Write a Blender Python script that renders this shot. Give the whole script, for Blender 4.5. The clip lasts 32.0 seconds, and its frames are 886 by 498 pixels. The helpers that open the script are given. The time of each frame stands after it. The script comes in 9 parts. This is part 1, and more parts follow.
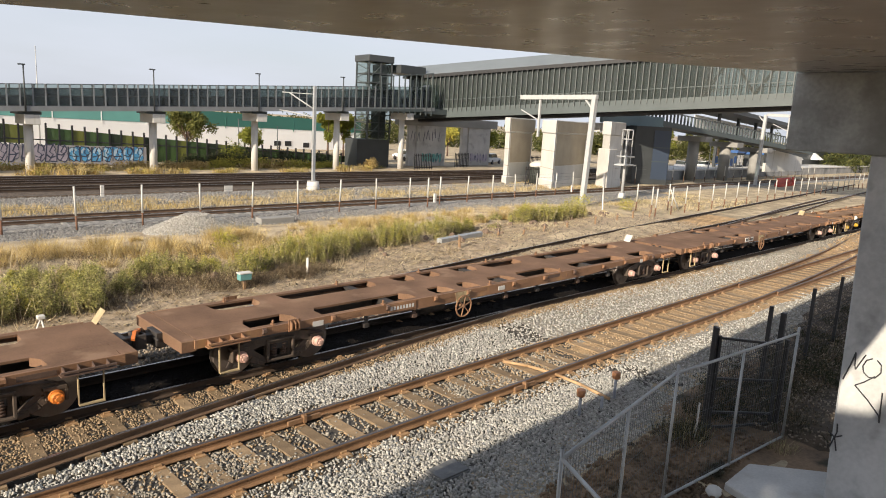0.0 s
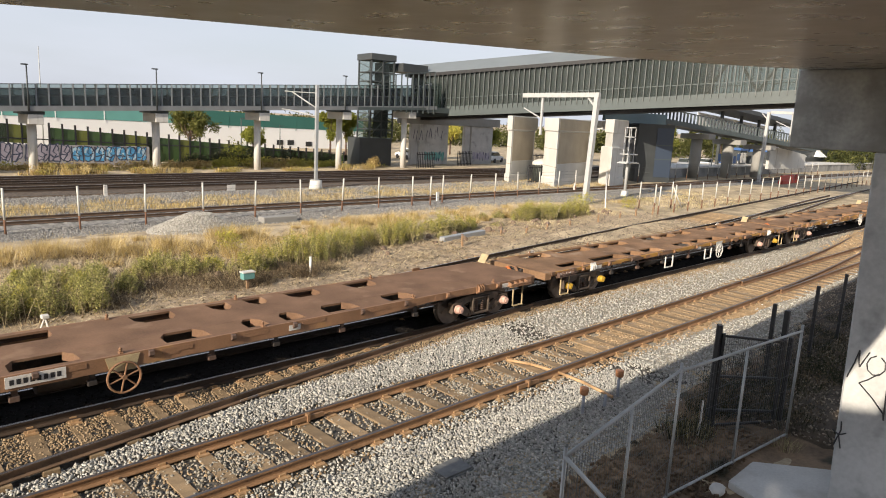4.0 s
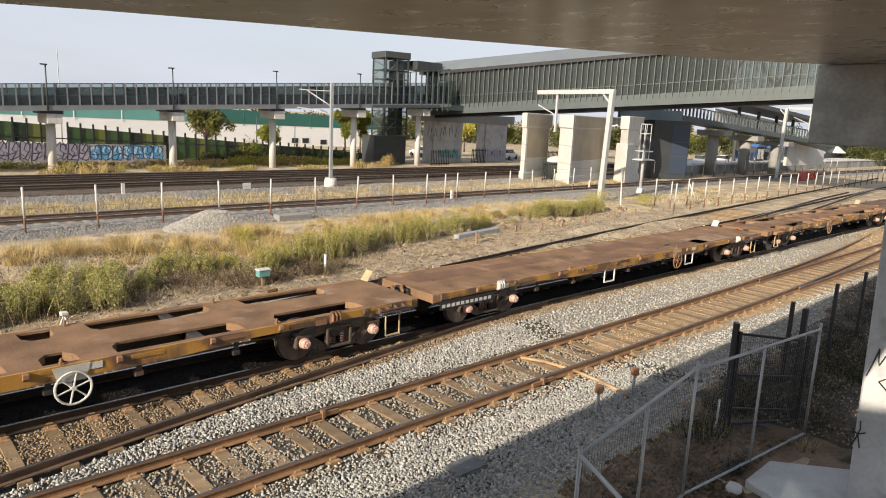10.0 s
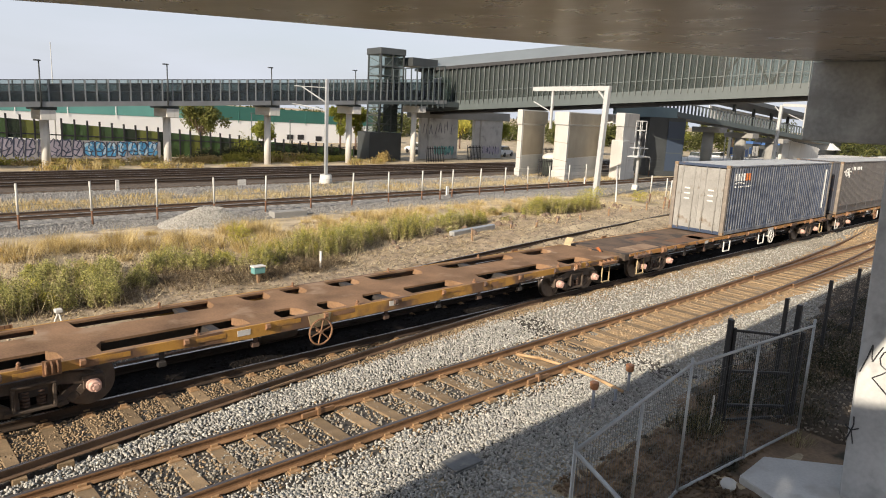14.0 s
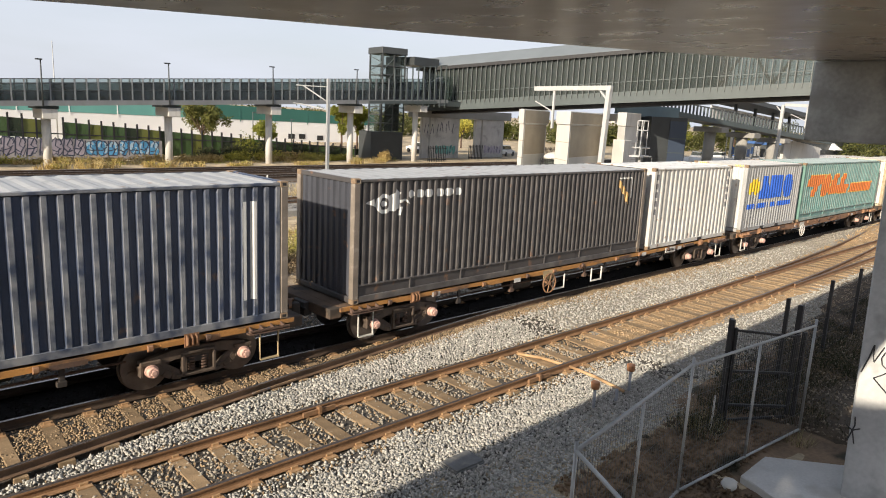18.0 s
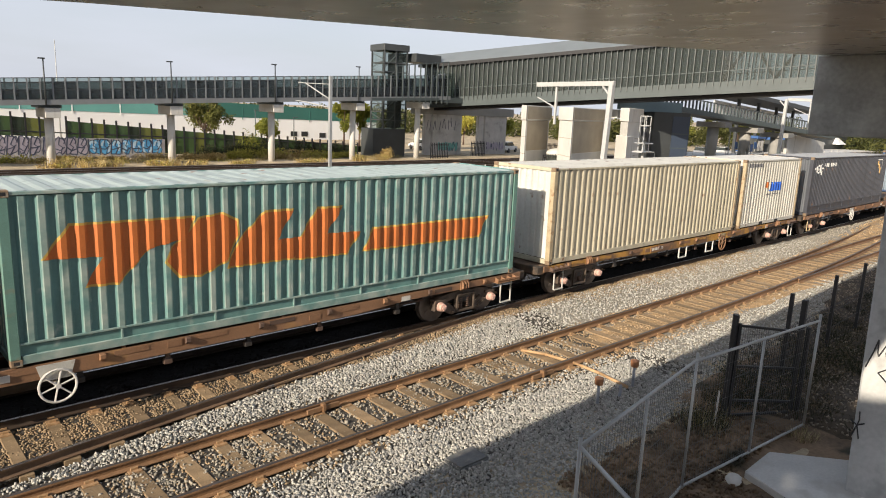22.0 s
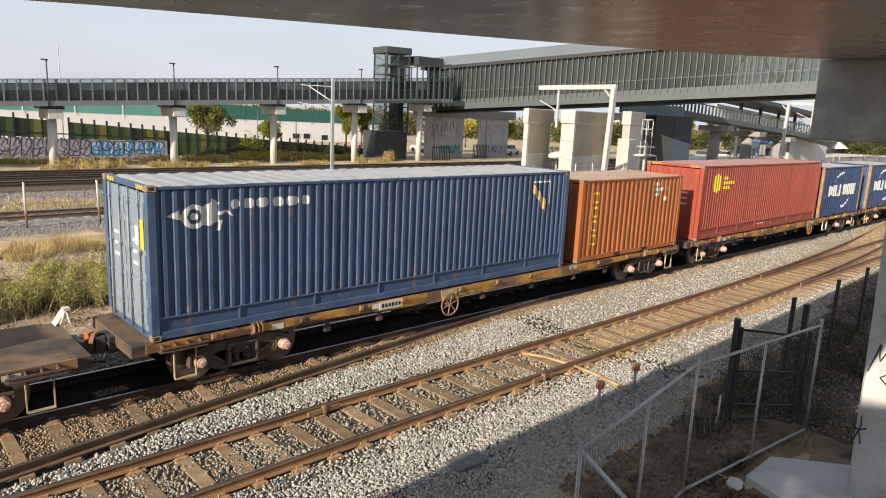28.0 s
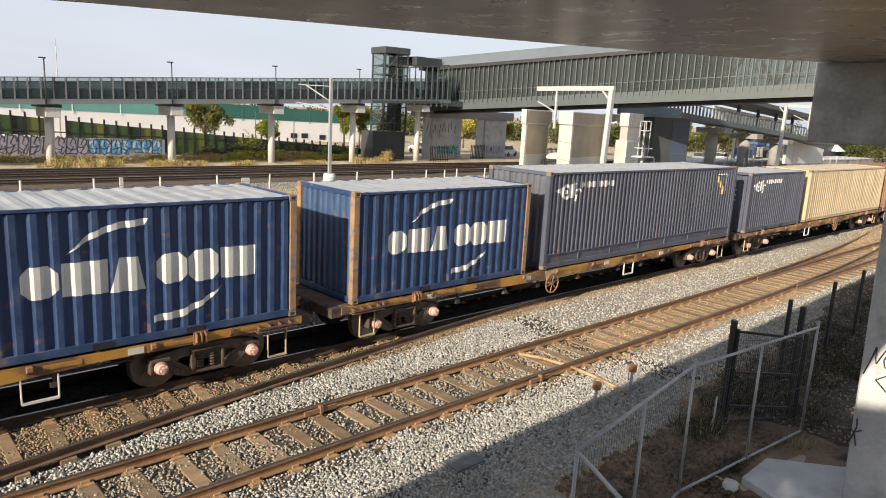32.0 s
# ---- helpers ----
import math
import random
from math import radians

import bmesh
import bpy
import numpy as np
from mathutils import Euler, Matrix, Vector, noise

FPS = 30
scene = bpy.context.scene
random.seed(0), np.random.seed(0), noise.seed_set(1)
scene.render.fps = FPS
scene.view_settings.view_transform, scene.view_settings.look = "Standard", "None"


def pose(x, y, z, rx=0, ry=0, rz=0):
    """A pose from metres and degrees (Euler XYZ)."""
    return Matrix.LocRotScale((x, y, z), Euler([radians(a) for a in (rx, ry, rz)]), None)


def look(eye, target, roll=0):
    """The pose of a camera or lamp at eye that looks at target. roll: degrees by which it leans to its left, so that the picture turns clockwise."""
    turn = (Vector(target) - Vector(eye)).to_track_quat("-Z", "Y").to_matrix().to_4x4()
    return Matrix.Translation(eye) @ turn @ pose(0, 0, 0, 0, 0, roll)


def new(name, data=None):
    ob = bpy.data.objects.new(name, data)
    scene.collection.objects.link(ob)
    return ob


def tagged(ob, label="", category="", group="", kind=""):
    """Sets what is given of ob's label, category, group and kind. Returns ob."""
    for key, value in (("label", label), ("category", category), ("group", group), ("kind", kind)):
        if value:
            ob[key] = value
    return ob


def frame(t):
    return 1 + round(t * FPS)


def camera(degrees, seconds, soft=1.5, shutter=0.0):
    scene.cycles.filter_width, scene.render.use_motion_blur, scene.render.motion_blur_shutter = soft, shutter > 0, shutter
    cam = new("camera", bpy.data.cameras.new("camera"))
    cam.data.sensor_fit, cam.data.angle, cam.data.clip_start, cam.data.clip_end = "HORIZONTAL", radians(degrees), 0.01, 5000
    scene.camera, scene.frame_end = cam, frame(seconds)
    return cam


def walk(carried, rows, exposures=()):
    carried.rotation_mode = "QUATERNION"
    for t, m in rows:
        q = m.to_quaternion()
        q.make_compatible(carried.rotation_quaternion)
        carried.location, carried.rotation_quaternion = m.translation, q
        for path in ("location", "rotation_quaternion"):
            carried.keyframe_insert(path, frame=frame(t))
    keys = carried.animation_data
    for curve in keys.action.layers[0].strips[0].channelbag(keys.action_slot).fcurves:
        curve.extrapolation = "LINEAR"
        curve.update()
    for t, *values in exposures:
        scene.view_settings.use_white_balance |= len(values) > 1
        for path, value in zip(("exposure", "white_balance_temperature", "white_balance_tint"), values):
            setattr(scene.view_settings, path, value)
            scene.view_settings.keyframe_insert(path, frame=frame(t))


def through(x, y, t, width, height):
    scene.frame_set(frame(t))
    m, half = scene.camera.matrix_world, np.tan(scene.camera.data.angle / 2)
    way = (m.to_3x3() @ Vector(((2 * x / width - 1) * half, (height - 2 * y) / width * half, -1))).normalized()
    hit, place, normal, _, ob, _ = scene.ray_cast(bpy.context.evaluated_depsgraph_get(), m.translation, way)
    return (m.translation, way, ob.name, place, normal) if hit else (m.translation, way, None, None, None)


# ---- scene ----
# x runs along the railway, y away from the viewer, z up from the rail tops of the goods line.
EYE_Z = 5.459
cam = camera(66.12, 32.0, soft=1.0, shutter=0.0)
PATH = [
    (0, 79.455, -3.102, -44.001), (0.5, 79.532, -3.056, -43.990), (1, 79.537, -2.961, -43.977), (1.5, 79.505, -2.936, -43.913),
    (2, 79.454, -3.023, -43.938), (2.5, 79.377, -2.987, -43.860), (3, 79.386, -2.955, -43.850), (3.5, 79.350, -2.890, -43.813),
    (5.5, 79.213, -2.996, -43.728), (6, 79.213, -3.081, -43.716), (6.5, 79.087, -3.163, -43.591), (7, 78.913, -3.160, -43.169),
    (7.5, 78.854, -3.058, -42.967), (8, 79.072, -2.984, -43.077), (8.5, 79.139, -2.838, -42.972), (9, 79.196, -2.688, -42.699),
    (9.5, 79.152, -2.627, -42.639), (10, 79.056, -2.638, -42.617), (10.5, 78.884, -2.552, -42.527), (11, 78.956, -2.551, -42.591),
    (11.5, 79.002, -2.567, -42.681), (12, 79.010, -2.635, -42.787), (12.5, 79.002, -2.681, -42.827), (13, 78.973, -2.522, -42.811),
    (13.5, 78.876, -2.760, -42.876), (14, 78.804, -2.699, -42.994), (14.5, 78.747, -2.464, -42.948), (16.5, 78.637, -2.736, -42.615),
    (17, 78.684, -2.790, -42.687), (17.5, 78.765, -2.853, -42.855), (18, 78.751, -2.766, -42.878), (18.5, 78.401, -2.741, -42.775),
    (19, 78.281, -2.646, -42.805), (19.5, 78.371, -2.823, -42.989), (20, 78.411, -2.848, -43.124), (20.5, 78.403, -2.765, -43.104),
    (21, 78.504, -2.628, -43.037), (21.5, 78.623, -2.497, -43.002), (22, 78.470, -2.421, -42.688), (22.5, 78.593, -2.684, -42.402),
    (23, 78.650, -2.721, -42.372), (23.5, 78.676, -2.779, -42.206), (24, 78.707, -2.771, -42.261), (24.5, 78.752, -2.827, -42.365),
    (25, 78.655, -2.738, -42.539), (25.5, 78.719, -2.778, -42.827), (27.5, 78.665, -2.647, -42.414), (28, 78.682, -2.640, -42.515),
    (28.5, 78.636, -2.696, -42.535), (29, 78.600, -2.712, -42.348), (29.5, 78.420, -2.907, -42.543), (30, 78.425, -2.953, -42.685),
    (30.5, 78.544, -2.995, -42.760), (31, 78.675, -2.861, -42.815), (31.5, 78.714, -2.847, -42.815), (32, 78.728, -2.962, -42.674),
]
walk(cam, [(t, pose(0, 0, EYE_Z, rx, ry, rz)) for t, rx, ry, rz in PATH], exposures=((0, 0.52), (17.2, 0.5), (18, 0.58), (18.4, 0.58), (19.2, 0.52), (20, 0.42), (21, 0.3), (22, 0.47), (23, 0.42), (24, 0.37), (25, 0.42), (26.5, 0.5), (28, 0.53), (32, 0.58)))

# ---- daylight ----
SUN_WAY = Vector((0.905, 0.19, -0.385)).normalized()
world = bpy.data.worlds.new("sky")
scene.world = world
world.use_nodes = True
wn = world.node_tree
sky = wn.nodes.new("ShaderNodeTexSky")
sky.sky_type, sky.sun_disc = "NISHITA", False
sky.sun_elevation = math.asin(-SUN_WAY.z)
sky.sun_rotation = math.atan2(-SUN_WAY.x, -SUN_WAY.y)
sky.air_density, sky.dust_density, sky.ozone_density = 1.0, 2.5, 1.0
# thin high cloud over the blue
coords = wn.nodes.new("ShaderNodeTexCoord")
stretch = wn.nodes.new("ShaderNodeMapping")
stretch.inputs["Scale"].default_value = (1.2, 1.2, 6.0)
cloud = wn.nodes.new("ShaderNodeTexNoise")
cloud.inputs["Scale"].default_value, cloud.inputs["Detail"].default_value = 2.2, 7
cover = wn.nodes.new("ShaderNodeMapRange")
cover.inputs[1].default_value, cover.inputs[2].default_value, cover.inputs[3].default_value, cover.inputs[4].default_value = 0.3, 0.7, 0.72, 0.98
veil = wn.nodes.new("ShaderNodeMix")
veil.data_type = "RGBA"
veil.inputs[7].default_value = (4.88, 5.14, 5.8, 1)
wn.links.new(coords.outputs["Generated"], stretch.inputs[0])
wn.links.new(stretch.outputs[0], cloud.inputs["Vector"])
wn.links.new(cloud.outputs[0], cover.inputs[0])
split = wn.nodes.new("ShaderNodeSeparateXYZ")
fade = wn.nodes.new("ShaderNodeMapRange")  # the veil thins out towards the zenith
fade.inputs[1].default_value, fade.inputs[2].default_value, fade.inputs[3].default_value, fade.inputs[4].default_value = 0.22, 0.75, 1.0, 0.25
thin = wn.nodes.new("ShaderNodeMath")
thin.operation = "MULTIPLY"
wn.links.new(coords.outputs["Generated"], split.inputs[0])
wn.links.new(split.outputs[2], fade.inputs[0])
wn.links.new(cover.outputs[0], thin.inputs[0])
wn.links.new(fade.outputs[0], thin.inputs[1])
wn.links.new(thin.outputs[0], veil.inputs[0])
wn.links.new(sky.outputs[0], veil.inputs[6])
wn.links.new(veil.outputs[2], wn.nodes["Background"].inputs[0])
wn.nodes["Background"].inputs[1].default_value = 0.107
sun = new("sun", bpy.data.lights.new("sun", "SUN"))
sun.data.energy, sun.data.angle, sun.data.color = 5.0, radians(0.55), (1.0, 0.875, 0.71)
sun.matrix_world = look((0, 0, 60), Vector((0, 0, 60)) + SUN_WAY)


# ---- small mesh kit ----
def box(bm, x0, x1, y0, y1, z0, z1):
    v = [bm.verts.new(p) for p in ((x0, y0, z0), (x1, y0, z0), (x1, y1, z0), (x0, y1, z0),
                                   (x0, y0, z1), (x1, y0, z1), (x1, y1, z1), (x0, y1, z1))]
    for f in ((3, 2, 1, 0), (4, 5, 6, 7), (0, 1, 5, 4), (1, 2, 6, 5), (2, 3, 7, 6), (3, 0, 4, 7)):
        bm.faces.new([v[i] for i in f])
    return v


def beam(bm, a, b, w, h, up=(0, 0, 1)):
    """A bar of section w by h from a to b."""
    a, b = Vector(a), Vector(b)
    d = (b - a).normalized()
    s = d.cross(Vector(up))
    if s.length < 1e-4:
        s = d.cross(Vector((1, 0, 0)))
    s.normalize()
    u = s.cross(d).normalized()
    ring = [(-w / 2, -h / 2), (w / 2, -h / 2), (w / 2, h / 2), (-w / 2, h / 2)]
    va = [bm.verts.new(a + s * i + u * j) for i, j in ring]
    vb = [bm.verts.new(b + s * i + u * j) for i, j in ring]
    bm.faces.new(va[::-1]), bm.faces.new(vb)
    for i in range(4):
        bm.faces.new((va[i], va[(i + 1) % 4], vb[(i + 1) % 4], vb[i]))


def tube(bm, a, b, r, r2=None, seg=8, caps=True):
    a, b = Vector(a), Vector(b)
    r2 = r if r2 is None else r2
    d = (b - a).normalized()
    s = d.orthogonal().normalized()
    u = d.cross(s)
    cs = [(math.cos(2 * math.pi * i / seg), math.sin(2 * math.pi * i / seg)) for i in range(seg)]
    va = [bm.verts.new(a + (s * c + u * k) * r) for c, k in cs]
    vb = [bm.verts.new(b + (s * c + u * k) * r2) for c, k in cs]
    for i in range(seg):
        f = bm.faces.new((va[i], va[(i + 1) % seg], vb[(i + 1) % seg], vb[i]))
        f.smooth = seg > 6
    if caps:
        bm.faces.new(va[::-1]), bm.faces.new(vb)


def prism(bm, outline, a, b):
    """Extrudes a list of 3D points from offset a to offset b (both vectors)."""
    va = [bm.verts.new(Vector(p) + Vector(a)) for p in outline]
    vb = [bm.verts.new(Vector(p) + Vector(b)) for p in outline]
    n = len(outline)
    bm.faces.new(va[::-1]), bm.faces.new(vb)
    for i in range(n):
        bm.faces.new((va[i], va[(i + 1) % n], vb[(i + 1) % n], vb[i]))


def bevel(bm, w, seg=1):
    bmesh.ops.bevel(bm, geom=bm.edges[:], offset=w, segments=seg, affect="EDGES", clamp_overlap=True)


def mesh_of(name, bm, material=None):
    me = bpy.data.meshes.new(name)
    bmesh.ops.recalc_face_normals(bm, faces=bm.faces[:])
    bm.to_mesh(me)
    bm.free()
    if material:
        me.materials.append(material)
    return me


def part(name, bm, material, parent, label=""):
    """Links a bmesh, or shared mesh data, as one object under a thing or a part."""
    me = bm if isinstance(bm, bpy.types.Mesh) else mesh_of(name, bm, material)
    ob = new(name, me)
    if parent is not None:
        ob.parent = parent
    if label:
        ob["label"] = label
    return ob


def shared(name, me, material, parent, m=None, label=""):
    """An object on shared mesh data with a material of its own."""
    ob = new(name, me)
    if not me.materials:
        me.materials.append(None)
    ob.material_slots[0].link = "OBJECT"
    ob.material_slots[0].material = material
    if parent is not None:
        ob.parent = parent
    if m is not None:
        ob.matrix_basis = m
    if label:
        ob["label"] = label
    return ob


def thing(name, label, category, group="", kind="", at=(0, 0, 0), turn=0):
    ob = new(name)
    ob.matrix_basis = pose(*at, 0, 0, turn)
    ob.empty_display_size = 0.3
    return tagged(ob, label, category, group, kind)


def solid(name, bm, material, label="", category="", group="", kind=""):
    return tagged(part(name, bm, material, None), label, category, group, kind)


def cloud_mesh(name, verts, faces, material):
    """Many small loose pieces in one mesh, from arrays."""
    me = bpy.data.meshes.new(name)
    verts, faces = np.asarray(verts, np.float32), np.asarray(faces, np.int32)
    n, k = faces.shape
    me.vertices.add(len(verts)), me.loops.add(n * k), me.polygons.add(n)
    me.vertices.foreach_set("co", verts.ravel())
    me.loops.foreach_set("vertex_index", faces.ravel())
    me.polygons.foreach_set("loop_start", np.arange(n, dtype=np.int32) * k)
    me.update(calc_edges=True)
    me.validate()
    me.materials.append(material)
    return me


# ---- materials ----
def nodes_of(name):
    m = bpy.data.materials.new(name)
    m.use_nodes = True
    t = m.node_tree
    return m, t, t.nodes["Principled BSDF"], t.nodes.new, t.links.new


def rgb(c, k=1.0):
    return (min(c[0] * k, 1), min(c[1] * k, 1), min(c[2] * k, 1), 1)


def surface(name, base, rough=0.7, metal=0.0, var=0.22, scale=1.2, fine=40.0, bump=0.15, spots=None, streak=None,
            island=0.0, each=0.0, spec=0.5, coord="Object"):
    """A painted or natural surface: broad and fine variation, spots of another colour, streaks running down, relief.
    spots: (colour, scale, threshold 0..1); streak: the same, drawn out along z."""
    m, t, bsdf, node, link = nodes_of(name)
    tc = node("ShaderNodeTexCoord")
    src = tc.outputs[coord]
    broad = node("ShaderNodeTexNoise")
    broad.inputs["Scale"].default_value, broad.inputs["Detail"].default_value = scale, 6
    link(src, broad.inputs["Vector"])
    small = node("ShaderNodeTexNoise")
    small.inputs["Scale"].default_value, small.inputs["Detail"].default_value = fine, 4
    link(src, small.inputs["Vector"])
    add = node("ShaderNodeMath")
    add.operation = "MULTIPLY_ADD"
    link(small.outputs[0], add.inputs[0])
    add.inputs[1].default_value = 0.5
    link(broad.outputs[0], add.inputs[2])
    ramp = node("ShaderNodeMapRange")
    ramp.inputs[1].default_value, ramp.inputs[2].default_value = 0.5, 1.0
    link(add.outputs[0], ramp.inputs[0])
    mix = node("ShaderNodeMix")
    mix.data_type = "RGBA"
    mix.inputs[6].default_value, mix.inputs[7].default_value = rgb(base, 1 - var), rgb(base, 1 + var)
    link(ramp.outputs[0], mix.inputs[0])
    colour = mix.outputs[2]

    def layer(colour, spec_, stretch):
        c, sc, th = spec_
        n = node("ShaderNodeTexNoise")
        n.inputs["Scale"].default_value, n.inputs["Detail"].default_value = sc, 8
        if stretch:
            mp = node("ShaderNodeMapping")
            mp.inputs["Scale"].default_value = (1, 1, 0.07)
            link(src, mp.inputs["Vector"])
            link(mp.outputs[0], n.inputs["Vector"])
        else:
            link(src, n.inputs["Vector"])
        r = node("ShaderNodeMapRange")
        r.inputs[1].default_value, r.inputs[2].default_value = th, min(th + 0.12, 1)
        link(n.outputs[0], r.inputs[0])
        x = node("ShaderNodeMix")
        x.data_type = "RGBA"
        link(r.outputs[0], x.inputs[0])
        link(colour, x.inputs[6])
        x.inputs[7].default_value = rgb(c)
        return x.outputs[2]

    for one, stretch in ((spots, False), (streak, True)):
        if one:
            colour = layer(colour, one, stretch)
    if island or each:
        hsv = node("ShaderNodeHueSaturation")
        if island:
            src2 = node("ShaderNodeNewGeometry").outputs["Random Per Island"]
        else:
            src2 = node("ShaderNodeObjectInfo").outputs["Random"]
        r = node("ShaderNodeMapRange")
        k = island or each
        r.inputs[3].default_value, r.inputs[4].default_value = 1 - k, 1 + k
        link(src2, r.inputs[0])
        link(r.outputs[0], hsv.inputs["Value"])
        link(colour, hsv.inputs["Color"])
        colour = hsv.outputs[0]
    link(colour, bsdf.inputs["Base Color"])
    bsdf.inputs["Metallic"].default_value = metal
    bsdf.inputs["Specular IOR Level"].default_value = spec
    rr = node("ShaderNodeMapRange")
    rr.inputs[3].default_value, rr.inputs[4].default_value = max(rough - 0.12, 0.02), min(rough + 0.12, 1)
    link(small.outputs[0], rr.inputs[0])
    link(rr.outputs[0], bsdf.inputs["Roughness"])
    if bump:
        b = node("ShaderNodeBump")
        b.inputs["Strength"].default_value, b.inputs["Distance"].default_value = bump, 0.02
        link(add.outputs[0], b.inputs["Height"])
        link(b.outputs[0], bsdf.inputs["Normal"])
    return m


def leafy(name, a, b, island=0.3, through=0.35):
    """Leaves and blades: two greens by piece, with light coming through."""
    m, t, bsdf, node, link = nodes_of(name)
    geo = node("ShaderNodeNewGeometry")
    mix = node("ShaderNodeMix")
    mix.data_type = "RGBA"
    mix.inputs[6].default_value, mix.inputs[7].default_value = rgb(a), rgb(b)
    link(geo.outputs["Random Per Island"], mix.inputs[0])
    link(mix.outputs[2], bsdf.inputs["Base Color"])
    bsdf.inputs["Roughness"].default_value = 0.75
    bsdf.inputs["Specular IOR Level"].default_value = 0.25
    tr = node("ShaderNodeBsdfTranslucent")
    link(mix.outputs[2], tr.inputs[0])
    ms = node("ShaderNodeMixShader")
    ms.inputs[0].default_value = through
    link(bsdf.outputs[0], ms.inputs[1]), link(tr.outputs[0], ms.inputs[2])
    link(ms.outputs[0], t.nodes["Material Output"].inputs[0])
    return m


def glass(name, tint, rough=0.05, clear=0.5):
    """Tinted panes: partly see-through, with a gloss."""
    m, t, bsdf, node, link = nodes_of(name)
    bsdf.inputs["Base Color"].default_value = rgb(tint)
    bsdf.inputs["Roughness"].default_value = rough
    tr = node("ShaderNodeBsdfTransparent")
    tr.inputs[0].default_value = rgb((0.75, 0.8, 0.78))
    ms = node("ShaderNodeMixShader")
    ms.inputs[0].default_value = clear
    link(bsdf.outputs[0], ms.inputs[1]), link(tr.outputs[0], ms.inputs[2])
    link(ms.outputs[0], t.nodes["Material Output"].inputs[0])
    return m


concrete = surface("concrete", (0.27, 0.262, 0.242), 0.85, var=0.18, scale=0.5, fine=25, bump=0.2, spots=((0.25, 0.24, 0.22), 0.9, 0.62))
concrete_pale = surface("concrete_pale", (0.58, 0.565, 0.525), 0.85, var=0.12, scale=0.4, fine=20, bump=0.15, streak=((0.36, 0.34, 0.30), 1.6, 0.6))
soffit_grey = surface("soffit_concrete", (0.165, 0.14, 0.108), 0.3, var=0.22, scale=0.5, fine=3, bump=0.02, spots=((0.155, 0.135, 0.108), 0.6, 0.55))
rust_deck = surface("rusted_deck", (0.228, 0.135, 0.076), 0.88, var=0.4, scale=1.1, fine=26, bump=0.25, spots=((0.32, 0.22, 0.145), 1.3, 0.58), spec=0.25)
deck_dark = surface("grimy_brown_deck", (0.13, 0.085, 0.055), 0.85, var=0.45, scale=1.3, fine=26, bump=0.25, spots=((0.05, 0.04, 0.032), 1.5, 0.5))
rust_dark = surface("dark_rusted_steel", (0.10, 0.062, 0.045), 0.75, var=0.35, scale=1.5, fine=30, bump=0.2)
sill_yellow = surface("worn_yellow_sill", (0.42, 0.22, 0.045), 0.6, var=0.25, scale=1.1, fine=30, spots=((0.15, 0.085, 0.05), 1.3, 0.46))
sill_amber = surface("amber_rust_sill", (0.41, 0.20, 0.058), 0.65, var=0.3, scale=1.3, fine=30, spots=((0.16, 0.09, 0.05), 1.6, 0.52))
sill_rust = surface("rusty_brown_sill", (0.24, 0.13, 0.07), 0.7, var=0.3, scale=1.1, fine=30, spots=((0.36, 0.20, 0.07), 1.1, 0.6))
grime = surface("grimy_black_steel", (0.035, 0.030, 0.027), 0.65, var=0.4, scale=3, fine=40, spots=((0.09, 0.06, 0.045), 2.5, 0.62))
wheel_steel = surface("wheel_steel", (0.15, 0.125, 0.11), 0.45, metal=0.5, var=0.3, scale=4)
hub_pink = surface("faded_pink_axle_cap", (0.60, 0.38, 0.31), 0.7, var=0.25, scale=8, spots=((0.12, 0.08, 0.06), 5, 0.6))
hub_orange = surface("orange_axle_cap", (0.65, 0.20, 0.03), 0.6, var=0.25, scale=8, spots=((0.12, 0.08, 0.06), 5, 0.62))
white_paint = surface("dirty_white_paint", (0.60, 0.58, 0.54), 0.6, var=0.12, scale=3, spots=((0.35, 0.28, 0.2), 3, 0.62))
rail_steel = surface("rail_side", (0.23, 0.13, 0.066), 0.75, var=0.3, scale=2, fine=40)
# much darker copy of the rail side, with the shade on it coloured in
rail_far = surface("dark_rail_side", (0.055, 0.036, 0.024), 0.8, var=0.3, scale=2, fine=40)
rail_top = surface("polished_rail_head", (0.36, 0.33, 0.31), 0.28, metal=0.9, var=0.15, scale=3, bump=0.03)
sleeper_wood = surface("weathered_sleeper", (0.25, 0.175, 0.10), 0.9, var=0.3, scale=3, fine=30, bump=0.5, each=0.25)
ballast_bed = surface("ballast_bed", (0.075, 0.067, 0.056), 0.95, var=0.5, scale=9, fine=45, bump=1.0)
gravel_mat = surface("trackside_gravel", (0.25, 0.237, 0.215), 0.95, var=0.62, scale=7, fine=21, bump=1.0, spots=((0.07, 0.066, 0.06), 9, 0.55))
dark_bed = surface("oily_dark_ballast", (0.11, 0.082, 0.06), 0.95, var=0.6, scale=5, fine=24, bump=1.0, spots=((0.04, 0.034, 0.03), 8, 0.55))
stone_warm = surface("dusty_brown_stone", (0.38, 0.275, 0.165), 0.9, var=0.2, scale=6, island=0.4, bump=0.1)
stone_mid = surface("grey_gravel_stone", (0.24, 0.23, 0.215), 0.9, var=0.2, scale=6, island=0.4, bump=0.1)
stone_earth = surface("earthy_stone", (0.26, 0.212, 0.158), 0.95, var=0.3, scale=6, island=0.55, bump=0.1)
# near black for oil and for the shade under the train
stone_black = surface("oil_and_shade_stone", (0.016, 0.013, 0.011), 0.85, var=0.3, scale=6, island=0.5, bump=0.1, spec=0.2)
stone_mat = surface("ballast_stone", (0.40, 0.388, 0.352), 0.95, var=0.3, scale=11, island=0.34, bump=0.1, spec=0.2)
